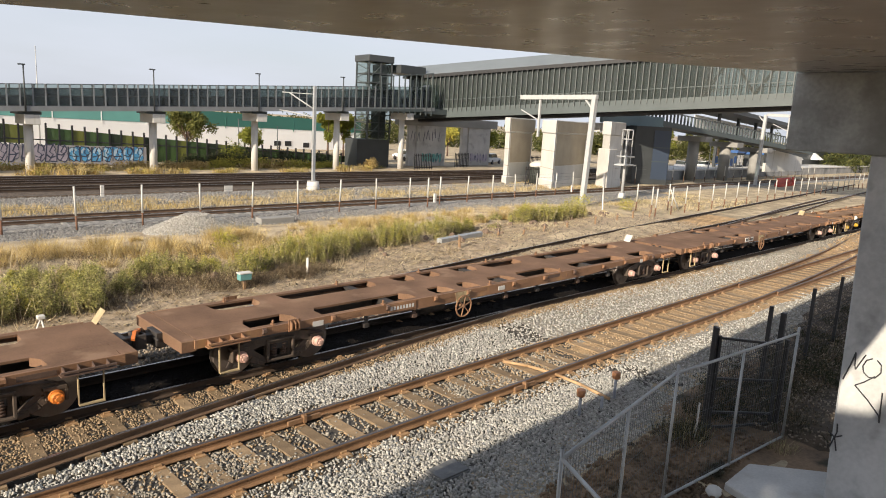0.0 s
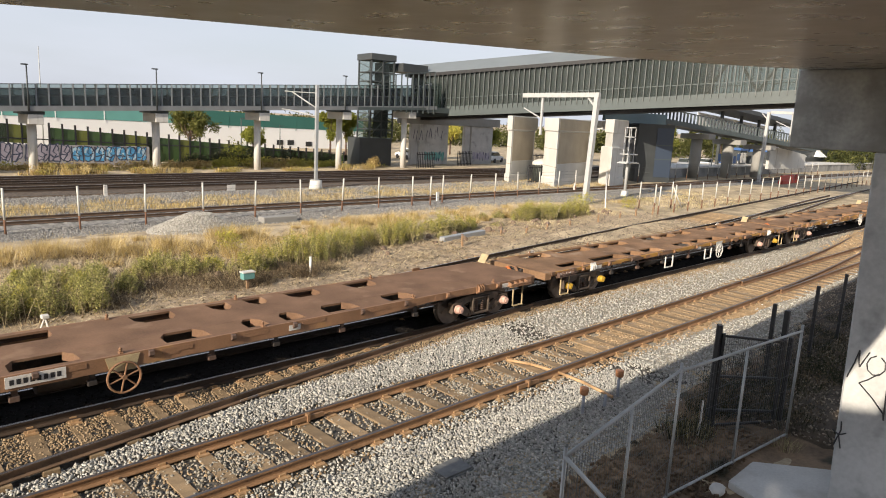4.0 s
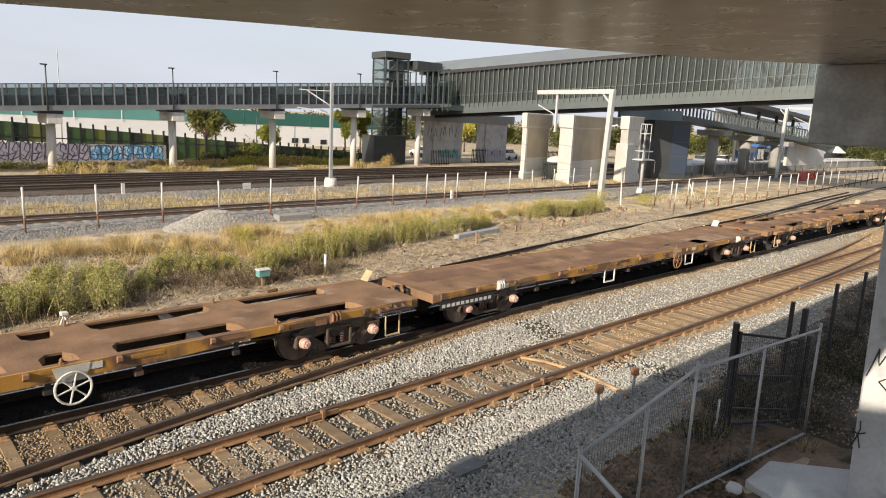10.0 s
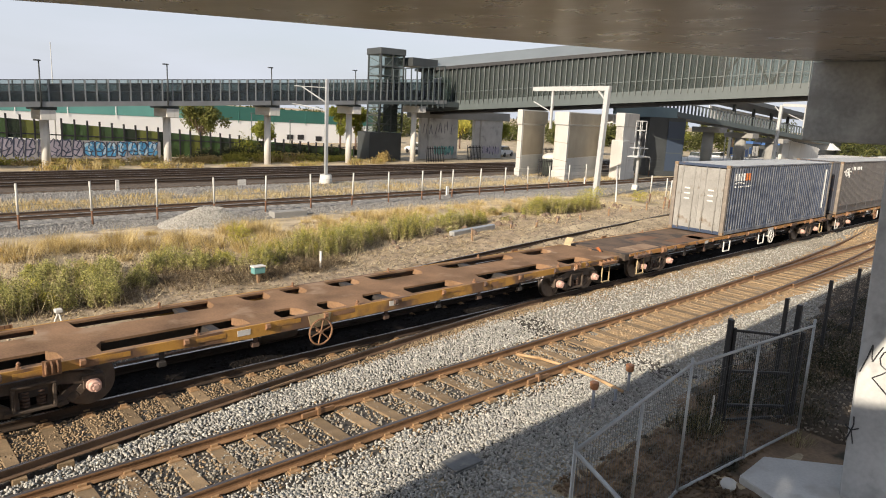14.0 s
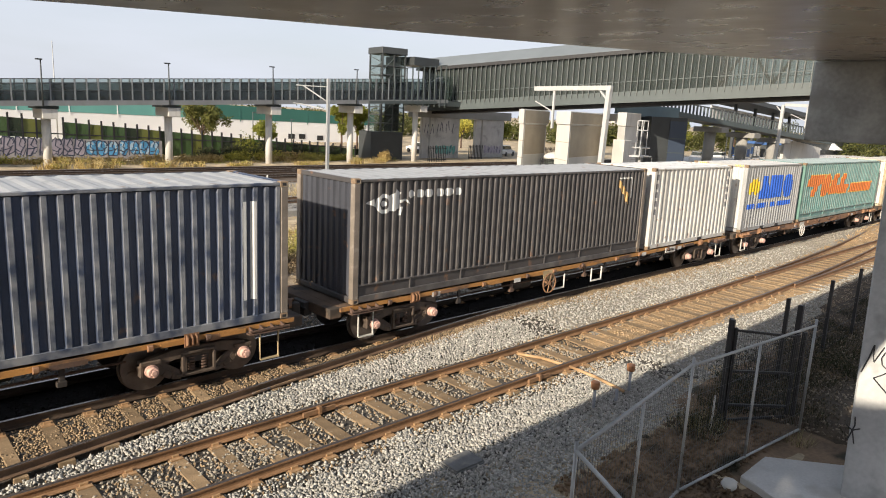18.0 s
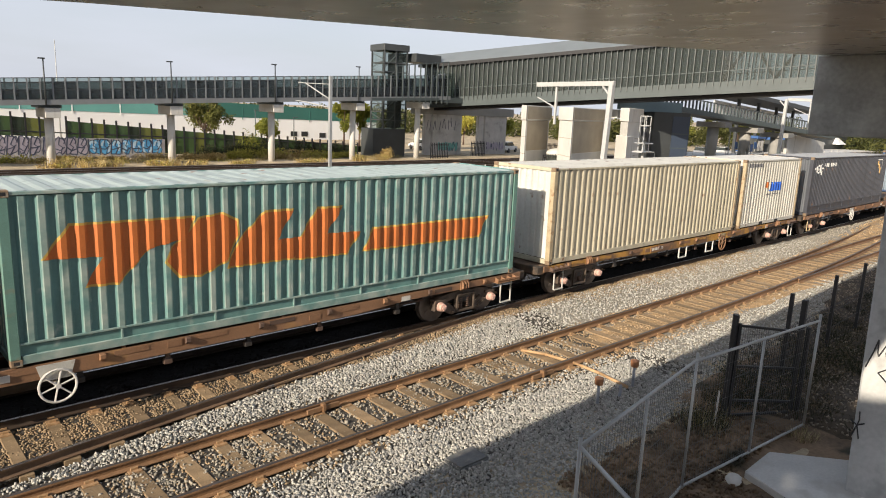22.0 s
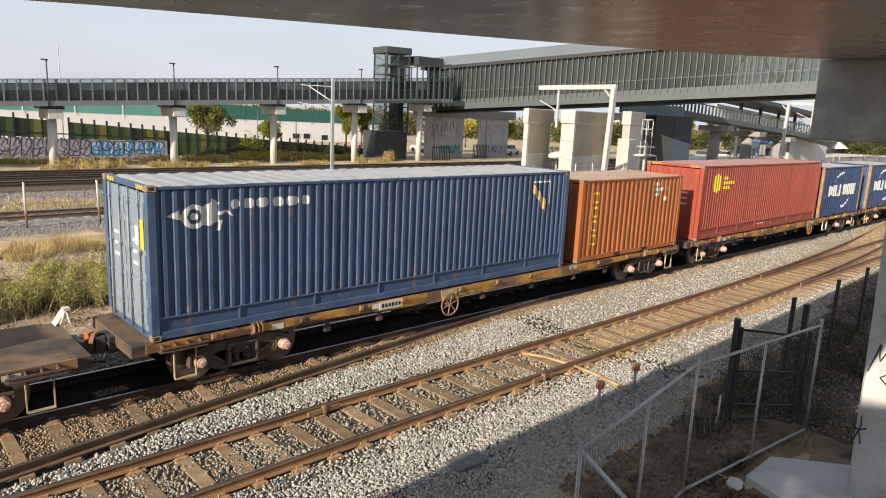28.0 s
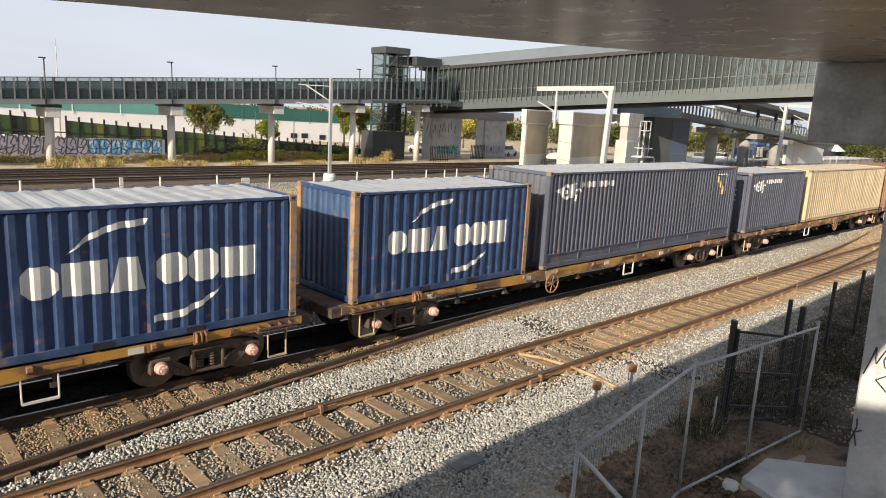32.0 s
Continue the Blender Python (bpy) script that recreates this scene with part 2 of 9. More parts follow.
stone_dull = surface("dull_ballast_stone", (0.31, 0.283, 0.235), 0.95, var=0.3, scale=11, island=0.28, bump=0.1, spec=0.2)
stone_rust = surface("rust_stained_stone", (0.30, 0.222, 0.138), 0.95, var=0.3, scale=6, island=0.3, bump=0.1, spec=0.2)
galv = surface("galvanised_steel", (0.45, 0.46, 0.46), 0.5, metal=0.55, var=0.12, scale=5)
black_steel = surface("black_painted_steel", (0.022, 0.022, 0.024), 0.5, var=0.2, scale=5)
dark_grey = surface("dark_grey_cladding", (0.045, 0.05, 0.052), 0.5, var=0.15, scale=0.8)
mid_grey = surface("grey_metal_fascia", (0.068, 0.084, 0.085), 0.5, var=0.12, scale=0.6)
roof_grey = surface("grey_roof_sheet", (0.16, 0.18, 0.19), 0.45, var=0.1, scale=0.4)
# white column greyed and blotched, with the broken shade on it painted in
column_paint = surface("shade_blotched_white_column", (0.43, 0.43, 0.42), 0.85, var=0.2, scale=1.2, fine=14, bump=0.15, spots=((0.30, 0.30, 0.29), 1.6, 0.56))
white_steel = surface("white_galvanised_mast", (0.40, 0.405, 0.40), 0.5, var=0.1, scale=3)


# ---- ground and tracks ----
soil = surface("dry_soil", (0.43, 0.345, 0.225), 0.95, var=0.5, scale=0.6, fine=14, bump=1.0, spots=((0.23, 0.18, 0.12), 1.3, 0.56))
GROUND_Z = -0.32


def ground_height(x, y):
    """Gentle bank of rough soil beyond the goods line."""
    if 17.5 < y < 33.0 and x < 48:
        k = min((y - 17.5) / 4.0, (33.0 - y) / 6.0, (48 - x) / 14.0, 1.0)
        return GROUND_Z + 0.42 * max(k, 0) * (0.75 + 0.5 * noise.noise(Vector((x * 0.22, y * 0.3, 0))))
    return GROUND_Z


def grid_axis(stops):
    out = []
    for a, b, step in stops:
        n = max(1, round((b - a) / step))
        out += [a + (b - a) * i / n for i in range(n)]
    return out + [stops[-1][1]]


gx = grid_axis([(-3000, -60, 735), (-60, -6, 9), (-6, 60, 0.6), (60, 200, 20), (200, 3000, 700)])
gy = grid_axis([(-3000, -60, 735), (-60, 4, 8), (4, 40, 0.6), (40, 120, 10), (120, 3000, 720)])
gverts = [(x, y, ground_height(x, y) + (0.02 * noise.noise(Vector((x, y, 3))) if 16 < y < 40 and -6 < x < 60 else 0)) for y in gy for x in gx]
nx = len(gx)
gfaces = [(j * nx + i, j * nx + i + 1, (j + 1) * nx + i + 1, (j + 1) * nx + i) for j in range(len(gy) - 1) for i in range(nx - 1)]
ground = tagged(new("ground", cloud_mesh("ground", gverts, gfaces, soil)), "dry bare soil beside the railway", "ground", kind="structure")


def bed(name, yc, half, x0, x1, top, label, mat):
    """A trapezoid bed of crushed stone."""
    bm = bmesh.new()
    o = 0.25
    prism(bm, [(0, yc - half - o, GROUND_Z - 0.1), (0, yc + half + o, GROUND_Z - 0.1), (0, yc + half, top), (0, yc - half, top)], (x0, 0, 0), (x1, 0, 0))
    return solid(name, bm, mat, label, "ballast", kind="structure")


def near_height(x, y):
    """Surface of the near ballast: higher under the goods line, falling off at both sides."""
    k = min(max((y - 10.6) / 1.2, 0), 1)
    h = -0.30 + 0.10 * k * k * (3 - 2 * k)
    if y < 7.9:
        h -= 0.02 * (7.9 - y)
    if y > 15.6:
        h -= 0.09 * (y - 15.6)
    if 11.2 < y < 12.9 and x > 8:  # stone heaped against the near rail past the switch
        h += 0.10 * min((x - 8) / 6, 1) * math.sin(math.pi * (y - 11.2) / 1.7)
    return h + 0.018 * noise.noise(Vector((x * 1.3, y * 1.3, 7.0)))


by = grid_axis([(4.4, 18.2, 0.25)])
grey_bed = surface("grey_dusty_ballast", (0.30, 0.275, 0.23), 0.95, var=0.35, scale=9, fine=38, bump=1.0)
for stops, mat, words in (([(-30, -1, 3), (-1, 15, 0.33)], ballast_bed, "dark grit below crushed stone ballast"), ([(15, 26, 0.33), (26, 60, 1.2), (60, 150, 6)], grey_bed, "grey dusty ballast past the switch")):
    bx = grid_axis(stops)
    tagged(new("ballast_bed_near", cloud_mesh("ballast_bed_near", [(x, y, near_height(x, y)) for y in by for x in bx],
           [(j * len(bx) + i, j * len(bx) + i + 1, (j + 1) * len(bx) + i + 1, (j + 1) * len(bx) + i) for j in range(len(by) - 1) for i in range(len(bx) - 1)], mat)), words, "ballast", kind="structure")
bed("ballast_bed_middle", 36.0, 1.9, -60, 200, -0.19, "grey crushed stone ballast of the single track", gravel_mat)
bed("gravel_shoulder", 41.2, 5.0, -60, 62, -0.262, "grey gravel strip between the tracks", gravel_mat)
bed("gravel_verge", 32.3, 1.7, -60, 62, -0.268, "grey gravel verge along the wire fence", gravel_mat)
bed("ballast_bed_far", 52.0, 6.2, -80, 220, -0.15, "grey crushed stone ballast of the far tracks", dark_bed)


rail_dim = surface("dim_rusty_rail", (0.15, 0.092, 0.055), 0.8, var=0.35, scale=2, fine=40)


rail_mid = surface("brown_rail_side", (0.12, 0.075, 0.047), 0.8, var=0.35, scale=2, fine=40)
rusty_head = surface("dull_rusty_rail_head", (0.13, 0.118, 0.115), 0.4, metal=0.6, var=0.25, scale=3, bump=0.03)


def rail_line(points, parent, z=0.0, web=rail_steel):
    """One rail through (x, y) points: web, foot and a polished head."""
    ob = thing("rail", "worn steel rail with a shiny head and rusty sides", "rail", "rails", at=(0, 0, 0)) if parent is None else parent
    section = [(-0.07, -0.16), (0.07, -0.16), (0.07, -0.145), (0.012, -0.12), (0.012, -0.045), (0.036, -0.035), (0.036, -0.004),
               (-0.036, -0.004), (-0.036, -0.035), (-0.012, -0.045), (-0.012, -0.12), (-0.07, -0.145)]
    for name, sec, mat in (("rail_web", section, web), ("rail_head", [(-0.031, -0.003), (0.031, -0.003), (0.026, 0.0), (-0.026, 0.0)], rusty_head if web == rail_steel else rail_top)):
        bm = bmesh.new()
        rings = []
        for i, (x, y) in enumerate(points):
            a, b = points[max(i - 1, 0)], points[min(i + 1, len(points) - 1)]
            d = Vector((b[0] - a[0], b[1] - a[1])).normalized()
            rings.append([bm.verts.new((x - d.y * s, y + d.x * s, z + h)) for s, h in sec])
        n = len(sec)
        for r, q in zip(rings, rings[1:]):
            for i in range(n):
                bm.faces.new((r[i], r[(i + 1) % n], q[(i + 1) % n], q[i]))
        bm.faces.new(rings[0]), bm.faces.new(rings[-1][::-1])
        part(name, bm, mat, ob)
    return ob


def along(fn, x0, x1, step):
    n = max(2, int((x1 - x0) / step))
    return [(x0 + (x1 - x0) * i / n, fn(x0 + (x1 - x0) * i / n)) for i in range(n + 1)]


TRAIN_Y, NEAR_Y, NEAR_Z, HALF = 13.49, 9.63, -0.10, 0.735


def crossover(x):
    return NEAR_Y + min(0.0022 * max(x - 20.0, 0.0) ** 2, TRAIN_Y - NEAR_Y)


def third(x):
    return TRAIN_Y - HALF - 0.038 * max(17.0 - x, 0) ** 1.4


def siding_far(x):
    return 16.1 + 0.155 * (x - 2) - 0.00055 * (x - 2) ** 2 if x < 45 else 16.1 + 0.155 * 43 - 0.00055 * 43 ** 2 + 0.108 * (x - 45)


def siding_near(x):
    return 17.0 + 0.04 * (x - 10) + 0.0009 * max(x - 22, 0) ** 2 if x < 50 else 17.0 + 1.6 + 0.7056 + 0.09 * (x - 50)


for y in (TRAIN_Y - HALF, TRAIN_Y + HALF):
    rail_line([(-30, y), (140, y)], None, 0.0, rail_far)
for s in (-0.73, 0.73):
    rail_line(along(lambda x, s=s: crossover(x) + s, -30, 64, 2), None, NEAR_Z)
    rail_line([(26.5, NEAR_Y + s), (140, NEAR_Y + s)], None, NEAR_Z - 0.004)
rail_line(along(third, -30, 16.5, 1.0), None, 0.0, rail_dim)
rail_line(along(siding_far, -10, 110, 3), None, 0.0, rail_far)
rail_line(along(siding_near, 12, 110, 3), None, 0.0, rail_far)
for y in (35.3, 36.7, 47.8, 49.25, 51.4, 52.85, 54.5, 55.95):
    rail_line([(-60, y), (200, y)], None, 0.0 if y < 40 else 0.03, rail_mid if y < 40 else rail_far)
for x0, x1, y0 in ((30, 77, 16.36), (43, 92, 16.64)):  # turnout from the goods line into the siding
    rail_line(along(lambda x: y0 + 0.144 * (x - x0) - 0.0012 * max(x - x1 + 22, 0) ** 2, x0, x1, 3), None, 0.0, rail_mid)

sleeper_bm = bmesh.new()
box(sleeper_bm, -0.115, 0.115, -1.25, 1.25, -0.13, 0)
bevel(sleeper_bm, 0.012)
sleeper_me = mesh_of("sleeper", sleeper_bm, sleeper_wood)
chair_bm = bmesh.new()
box(chair_bm, -0.09, 0.09, -0.17, 0.17, 0, 0.018)
for s in (-1, 1):
    box(chair_bm, -0.05, 0.05, 0.075 * s - 0.02, 0.075 * s + 0.02, 0.018, 0.055)
chair_me = mesh_of("rail_chair", chair_bm, surface("tan_rusty_chair", (0.33, 0.205, 0.105), 0.85, var=0.3, scale=6))


def sleepers(fn, x0, x1, z, length=2.5, pitch=0.66, plates=(-0.7, 0.7), group="sleepers"):
    n = int((x1 - x0) / pitch)
    for i in range(n):
        x = x0 + i * pitch + random.uniform(-0.04, 0.04)
        s = tagged(new("sleeper", sleeper_me), "weathered brown timber sleeper bedded in ballast", "sleeper", group)
        s.matrix_basis = Matrix.LocRotScale((x, fn(x), z - 0.165 + random.uniform(-0.01, 0.006)), Euler((0, 0, radians(random.uniform(-1.5, 1.5)))), (random.uniform(1.05, 1.25), length / 2.5 + random.uniform(-0.02, 0.02), 1))
        for p in plates:
            c = new("rail_chair", chair_me)
            c.parent = s
            c.matrix_basis = Matrix.LocRotScale((0, p * 2.5 / length, 0.001), None, (1, 2.5 / length, 1))


sleepers(crossover, -2, 26, NEAR_Z - 0.002, 1.85, plates=(-0.73, 0.73))
sleepers(lambda x: (crossover(x) + NEAR_Y) / 2, 26.3, 62, NEAR_Z + 0.004, 2.9, plates=())
for i in range(20):  # timbers under the rail that converges on the goods line
    x = -2 + i * 0.66 + random.uniform(-0.04, 0.04)
    y0, y1 = third(x) - 0.12, TRAIN_Y - HALF - 0.02
    if y1 - y0 > 0.5:
        s = tagged(new("sleeper", sleeper_me), "weathered brown timber sleeper bedded in ballast", "sleeper", "sleepers")
        s.matrix_basis = Matrix.LocRotScale((x, (y0 + y1) / 2, -0.175), Euler((0, 0, radians(random.uniform(-3, 3)))), (random.uniform(0.9, 1.1), (y1 - y0) / 2.5, 1))
        c = new("rail_chair", chair_me)
        c.parent = s
        c.matrix_basis = Matrix.LocRotScale((0, 1.12, 0.001), None, (1, 2.5 / (y1 - y0), 1))
sleepers(lambda x: TRAIN_Y, 12.3, 46, -0.03, plates=(-0.735, 0.735))
middle_bm = bmesh.new()
box(middle_bm, -0.12, 0.12, -1.2, 1.2, -0.1, 0)
bevel(middle_bm, 0.015)
middle_me = mesh_of("sleeper", middle_bm, concrete)
for i in range(88):
    s = tagged(new("sleeper", middle_me), "pale concrete sleeper bedded in grey gravel", "sleeper", "concrete sleepers")
    s.matrix_basis = pose(4 + i * 0.68, 36.0, -0.172 + random.uniform(-0.015, 0.015), 0, 0, random.uniform(-1, 1))
sleepers(lambda x: (siding_far(x) + siding_near(x)) / 2, 14, 50, -0.02, 3.0, plates=())


dust_mat = surface("orange_brown_track_dust", (0.40, 0.265, 0.135), 0.95, var=0.4, scale=5, fine=26, bump=0.8, spots=((0.27, 0.225, 0.17), 2.5, 0.55))
dx_, dk = grid_axis([(14.5, 62, 0.5), (62, 120, 4)]), [k / 12 for k in range(13)]
tagged(new("track_dust", cloud_mesh("track_dust", [(x, y, near_height(x, y) + (0.016 if 0 < k < 1 else -0.05)) for k in dk for x in dx_
       for y in [8.3 + 0.5 * noise.noise(Vector((x * 0.6, k, 3))) * min((x - 14) / 6, 1) + k * (crossover(min(x, 62)) + 1.15 - 8.3) + (1 - min((x - 14.5) / 7, 1)) * (0.5 - k) * 1.6]],
       [(j * len(dx_) + i, j * len(dx_) + i + 1, (j + 1) * len(dx_) + i + 1, (j + 1) * len(dx_) + i) for j in range(12) for i in range(len(dx_) - 1)], dust_mat)),
       "orange-brown dust between the rails of the turnout", "dust", kind="structure")


# ---- loose stones ----
def stones(name, n, region, size, material, label, keep=None, bury=0.35, height=near_height):
    """Crushed stones strewn over the ballast: sharp, uneven eight-sided chips in one mesh."""
    rng = np.random.default_rng(len(name) + n)
    x0, x1, y0, y1 = region
    px_, py = rng.uniform(x0, x1, n), rng.uniform(y0, y1, n)
    if keep is not None:
        ok = np.array([keep(a, b) for a, b in zip(px_, py)])
        px_, py = px_[ok], py[ok]
    n = len(px_)
    pz = np.array([height(a, b) for a, b in zip(px_, py)])
    tips = np.array([(1, 0, 0), (-1, 0, 0), (0, 1, 0), (0, -1, 0), (0, 0, 1), (0, 0, -1)], float) * 0.62
    faces = np.array([(0, 2, 4), (2, 1, 4), (1, 3, 4), (3, 0, 4), (2, 0, 5), (1, 2, 5), (3, 1, 5), (0, 3, 5)])
    v = tips[None] * rng.uniform(0.65, 1.2, (n, 6, 1)) + rng.uniform(-0.16, 0.16, (n, 6, 3))
    v *= np.array([1.35, 0.95, 0.75])
    q = rng.normal(size=(n, 4))
    q /= np.linalg.norm(q, axis=1)[:, None]
    w, i, j, k = q.T
    rot = np.stack([1 - 2 * (j * j + k * k), 2 * (i * j - k * w), 2 * (i * k + j * w), 2 * (i * j + k * w), 1 - 2 * (i * i + k * k), 2 * (j * k - i * w),
                    2 * (i * k - j * w), 2 * (j * k + i * w), 1 - 2 * (i * i + j * j)], 1).reshape(n, 3, 3)
    s = rng.uniform(size[0], size[1], (n, 1, 1))
    v = np.einsum("nij,nvj->nvi", rot, v * s * rng.uniform(0.8, 1.2, (n, 1, 3)))
    v += np.stack([px_, py, pz + s[:, 0, 0] * bury * rng.uniform(0.0, 1.5, n)], 1)[:, None]
    f = (faces[None] + 6 * np.arange(n)[:, None, None]).reshape(-1, 3)
    return tagged(new(name, cloud_mesh(name, v.reshape(-1, 3), f, material)), label, "ballast", kind="stuff")


def off_rails(x, y):
    if abs(y - crossover(x)) < 0.95 and abs(abs(y - crossover(x)) - 0.73) < 0.09:
        return False
    if x < 16.5 and abs(y - third(x)) < 0.09:
        return False
    return abs(abs(y - TRAIN_Y) - HALF) > 0.09


def on_sleeper(x, y):
    k = ((x + 2) / 0.66) % 1.0
    return abs(y - crossover(x)) < 0.72 and (k < 0.17 or k > 0.83)


def on_third_sleeper(x, y):
    k = ((x + 2) / 0.66) % 1.0
    return x < 12 and y > third(x) and (k < 0.17 or k > 0.83)


def grey_zone(x, y):
    if on_sleeper(x, y) and random.random() < 0.5 + 0.55 * noise.noise(Vector((x * 0.9, y * 1.5, 6))):
        return False
    if not off_rails(x, y) or (y > 11.2 and y > third(x) - 0.05 - 0.5 * min(max((x - 6) / 5, 0), 1) * random.uniform(0.6, 1.2) and x < 17) or (x >= 17 and y > TRAIN_Y - HALF - 0.5 * random.uniform(0.6, 1.3)):
        return False
    if abs(y - crossover(x)) < 1.25 and noise.noise(Vector((x * 1.1, y * 1.1, 2))) < 0.2 and random.random() < 0.7:
        return False
    if x > 16 and y < min(6.2 + 0.2 * max(x - 19, 0), 8.0) or x > 12.2 and y < 5.6 or x < 12.2 and x > 8.2 and y < 5.95 + 0.25 * noise.noise(Vector((x, y, 0))):
        return False
    if x > 15 and 8.35 < y < crossover(x) + 1.1 and random.random() < min((x - 15) / 5, 0.93):
        return False
    return y < 0.9 * x + 9.5


def in_near_track(x, y):
    return abs(y - crossover(x)) < 0.72


stones("ballast_stones", 108000, (0.6, 14, 4.9, 12.8), (0.03, 0.061), stone_mat, "pale grey crushed ballast stones", lambda x, y: grey_zone(x, y) and not in_near_track(x, y))
stones("track_ballast_stones", 26000, (0.6, 14, 8.4, 12.0), (0.03, 0.061), stone_dull, "dull grey-brown ballast stones between the rails", lambda x, y: in_near_track(x, y) and grey_zone(x, y))
stones("ballast_stones", 36000, (14, 36, 5.6, 12.8), (0.036, 0.068), stone_mat, "pale grey crushed ballast stones", lambda x, y: grey_zone(x, y) and random.random() > (x - 13) / 30 and abs(y - crossover(x)) > 1.0)
def by_turnout(x, y):
    return NEAR_Y - 1.15 < y < crossover(x) + 1.15


stones("dusty_ballast_stones", 36000, (11, 40, 8.4, 12.8), (0.034, 0.058), stone_warm, "dusty brown crushed ballast stones", lambda x, y: grey_zone(x, y) and by_turnout(x, y))
stones("dull_ballast_stones", 36000, (13, 40, 5.6, 12.8), (0.034, 0.06), stone_dull, "dull grey-brown ballast stones", lambda x, y: grey_zone(x, y) and not by_turnout(x, y) and random.random() < (x - 12) / 30)
stones("dusty_ballast_stones", 12000, (40, 85, 8.4, 14.6), (0.05, 0.095), stone_warm, "dusty brown crushed ballast stones", lambda x, y: off_rails(x, y) and by_turnout(x, y))
stones("dull_ballast_stones", 24000, (40, 85, 6.0, 17.5), (0.05, 0.095), stone_dull, "dull grey-brown ballast stones", lambda x, y: off_rails(x, y) and not by_turnout(x, y) and abs(y - TRAIN_Y) > 0.6)
stones("stained_ballast_stones", 34000, (0.6, 30, 10.9, 12.76), (0.022, 0.05), stone_rust, "rust-stained brown ballast stones",
       lambda x, y: off_rails(x, y) and not (on_third_sleeper(x, y) and random.random() < 0.3 + 0.8 * noise.noise(Vector((x * 0.8, y, 9)))) and (y > third(x) - 0.65 * min(max((x - 6) / 5, 0), 1) if x < 17 else y > TRAIN_Y - HALF - 0.4 - 0.9 * random.random() ** 2))
# black sheet below the train: its shade there is put into the colour
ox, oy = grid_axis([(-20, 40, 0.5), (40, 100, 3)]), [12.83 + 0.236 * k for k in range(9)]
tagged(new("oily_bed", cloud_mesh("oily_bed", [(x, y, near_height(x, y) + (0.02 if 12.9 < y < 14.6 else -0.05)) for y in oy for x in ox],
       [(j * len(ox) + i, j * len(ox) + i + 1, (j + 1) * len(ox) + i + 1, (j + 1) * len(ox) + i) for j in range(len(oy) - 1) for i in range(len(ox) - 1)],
       surface("oil_and_shade_grit", (0.012, 0.010, 0.009), 0.9, var=0.4, scale=6, fine=30, bump=0.6, spec=0.1))), "oily grit between the rails of the goods line, blackened for the shade under the train", "grit", kind="structure")
# these stones carry the same painted shade
stones("oily_ballast_stones", 10000, (0.6, 30, 12.72, 14.7), (0.03, 0.058), stone_black, "oily ballast stones between the rails, blackened for the shade under the train", off_rails)
stones("bank_stones", 15000, (2, 40, 14.7, 18.1), (0.03, 0.075), stone_earth, "brown stones and grit behind the goods line")
stones("bank_litter", 11000, (2, 44, 18.0, 24.5), (0.025, 0.085), stone_earth, "brown stones and clods on the bank", lambda x, y: y < 20.6 + 0.12 * x, 0.3, ground_height)
stones("verge_stones", 30000, (2, 48, 31.2, 35.0), (0.035, 0.085), stone_mid, "grey crushed stones along the wire fence", None, 0.3, lambda x, y: -0.27)
stones("shoulder_stones", 30000, (4, 56, 37.2, 46.2), (0.04, 0.10), stone_mid, "grey crushed stones between the tracks", None, 0.25, lambda x, y: -0.265)
stones("stained_ballast_stones", 9000, (2, 34, 8.4, 11.4), (0.03, 0.055), stone_rust, "rust-stained brown ballast stones", lambda x, y: off_rails(x, y) and abs(y - crossover(x)) < 1.2 and not on_sleeper(x, y))


# ---- the goods train ----
def run(t):
    """Metres covered by the train since the start."""
    return 7.18894 * t + 0.027233 * t * t + 0.0000909 * t ** 3


MOVING = []  # (object, place at the start, y, z)
SPINNING = []
DECK = 1.03
CONT_Z = 1.06
RIB = 0.048  # depth of the container ribs
L40, L20, CW, HC, HS = 12.192, 6.058, 2.438, 2.896, 2.591


def corrugated(length, height, pitch, depth, along_x=True):
    """A trapezoid-rib sheet in the xz plane, ribs upright, outer face at y = 0."""
    bm = bmesh.new()
    xs = rib_stations(length, pitch, depth)
    low = [bm.verts.new((x, y, 0)) for x, y in xs]
    top = [bm.verts.new((x, y, height)) for x, y in xs]
    for i in range(len(xs) - 1):
        bm.faces.new((low[i], low[i + 1], top[i + 1], top[i]))
    return bm


def rib_shape(pitch):
    """Where along one pitch the inner flat starts and ends, and the outer flat starts and ends."""
    return (0.0, 0.40, 0.55, 0.86) if pitch < 0.26 else (0.0, 0.29, 0.50, 0.80)


def rib_stations(length, pitch, depth):
    n = max(1, round(length / pitch))
    p = length / n
    xs = []
    for i in range(n):
        x = i * p
        xs += [(x + k * p, depth * d) for k, d in zip(rib_shape(pitch), (1, 1, 0, 0))]
    return xs + [(length, depth)]


def rib_y(x, length, pitch, depth):
    n = max(1, round(length / pitch))
    p = length / n
    k = (x / p) % 1.0
    _, b, c, d = rib_shape(pitch)
    if k < b:
        return depth
    if k < c:
        return depth * (1 - (k - b) / (c - b))
    return 0.0 if k < d else depth * (k - d) / (1 - d)


CONT_MESH = {}


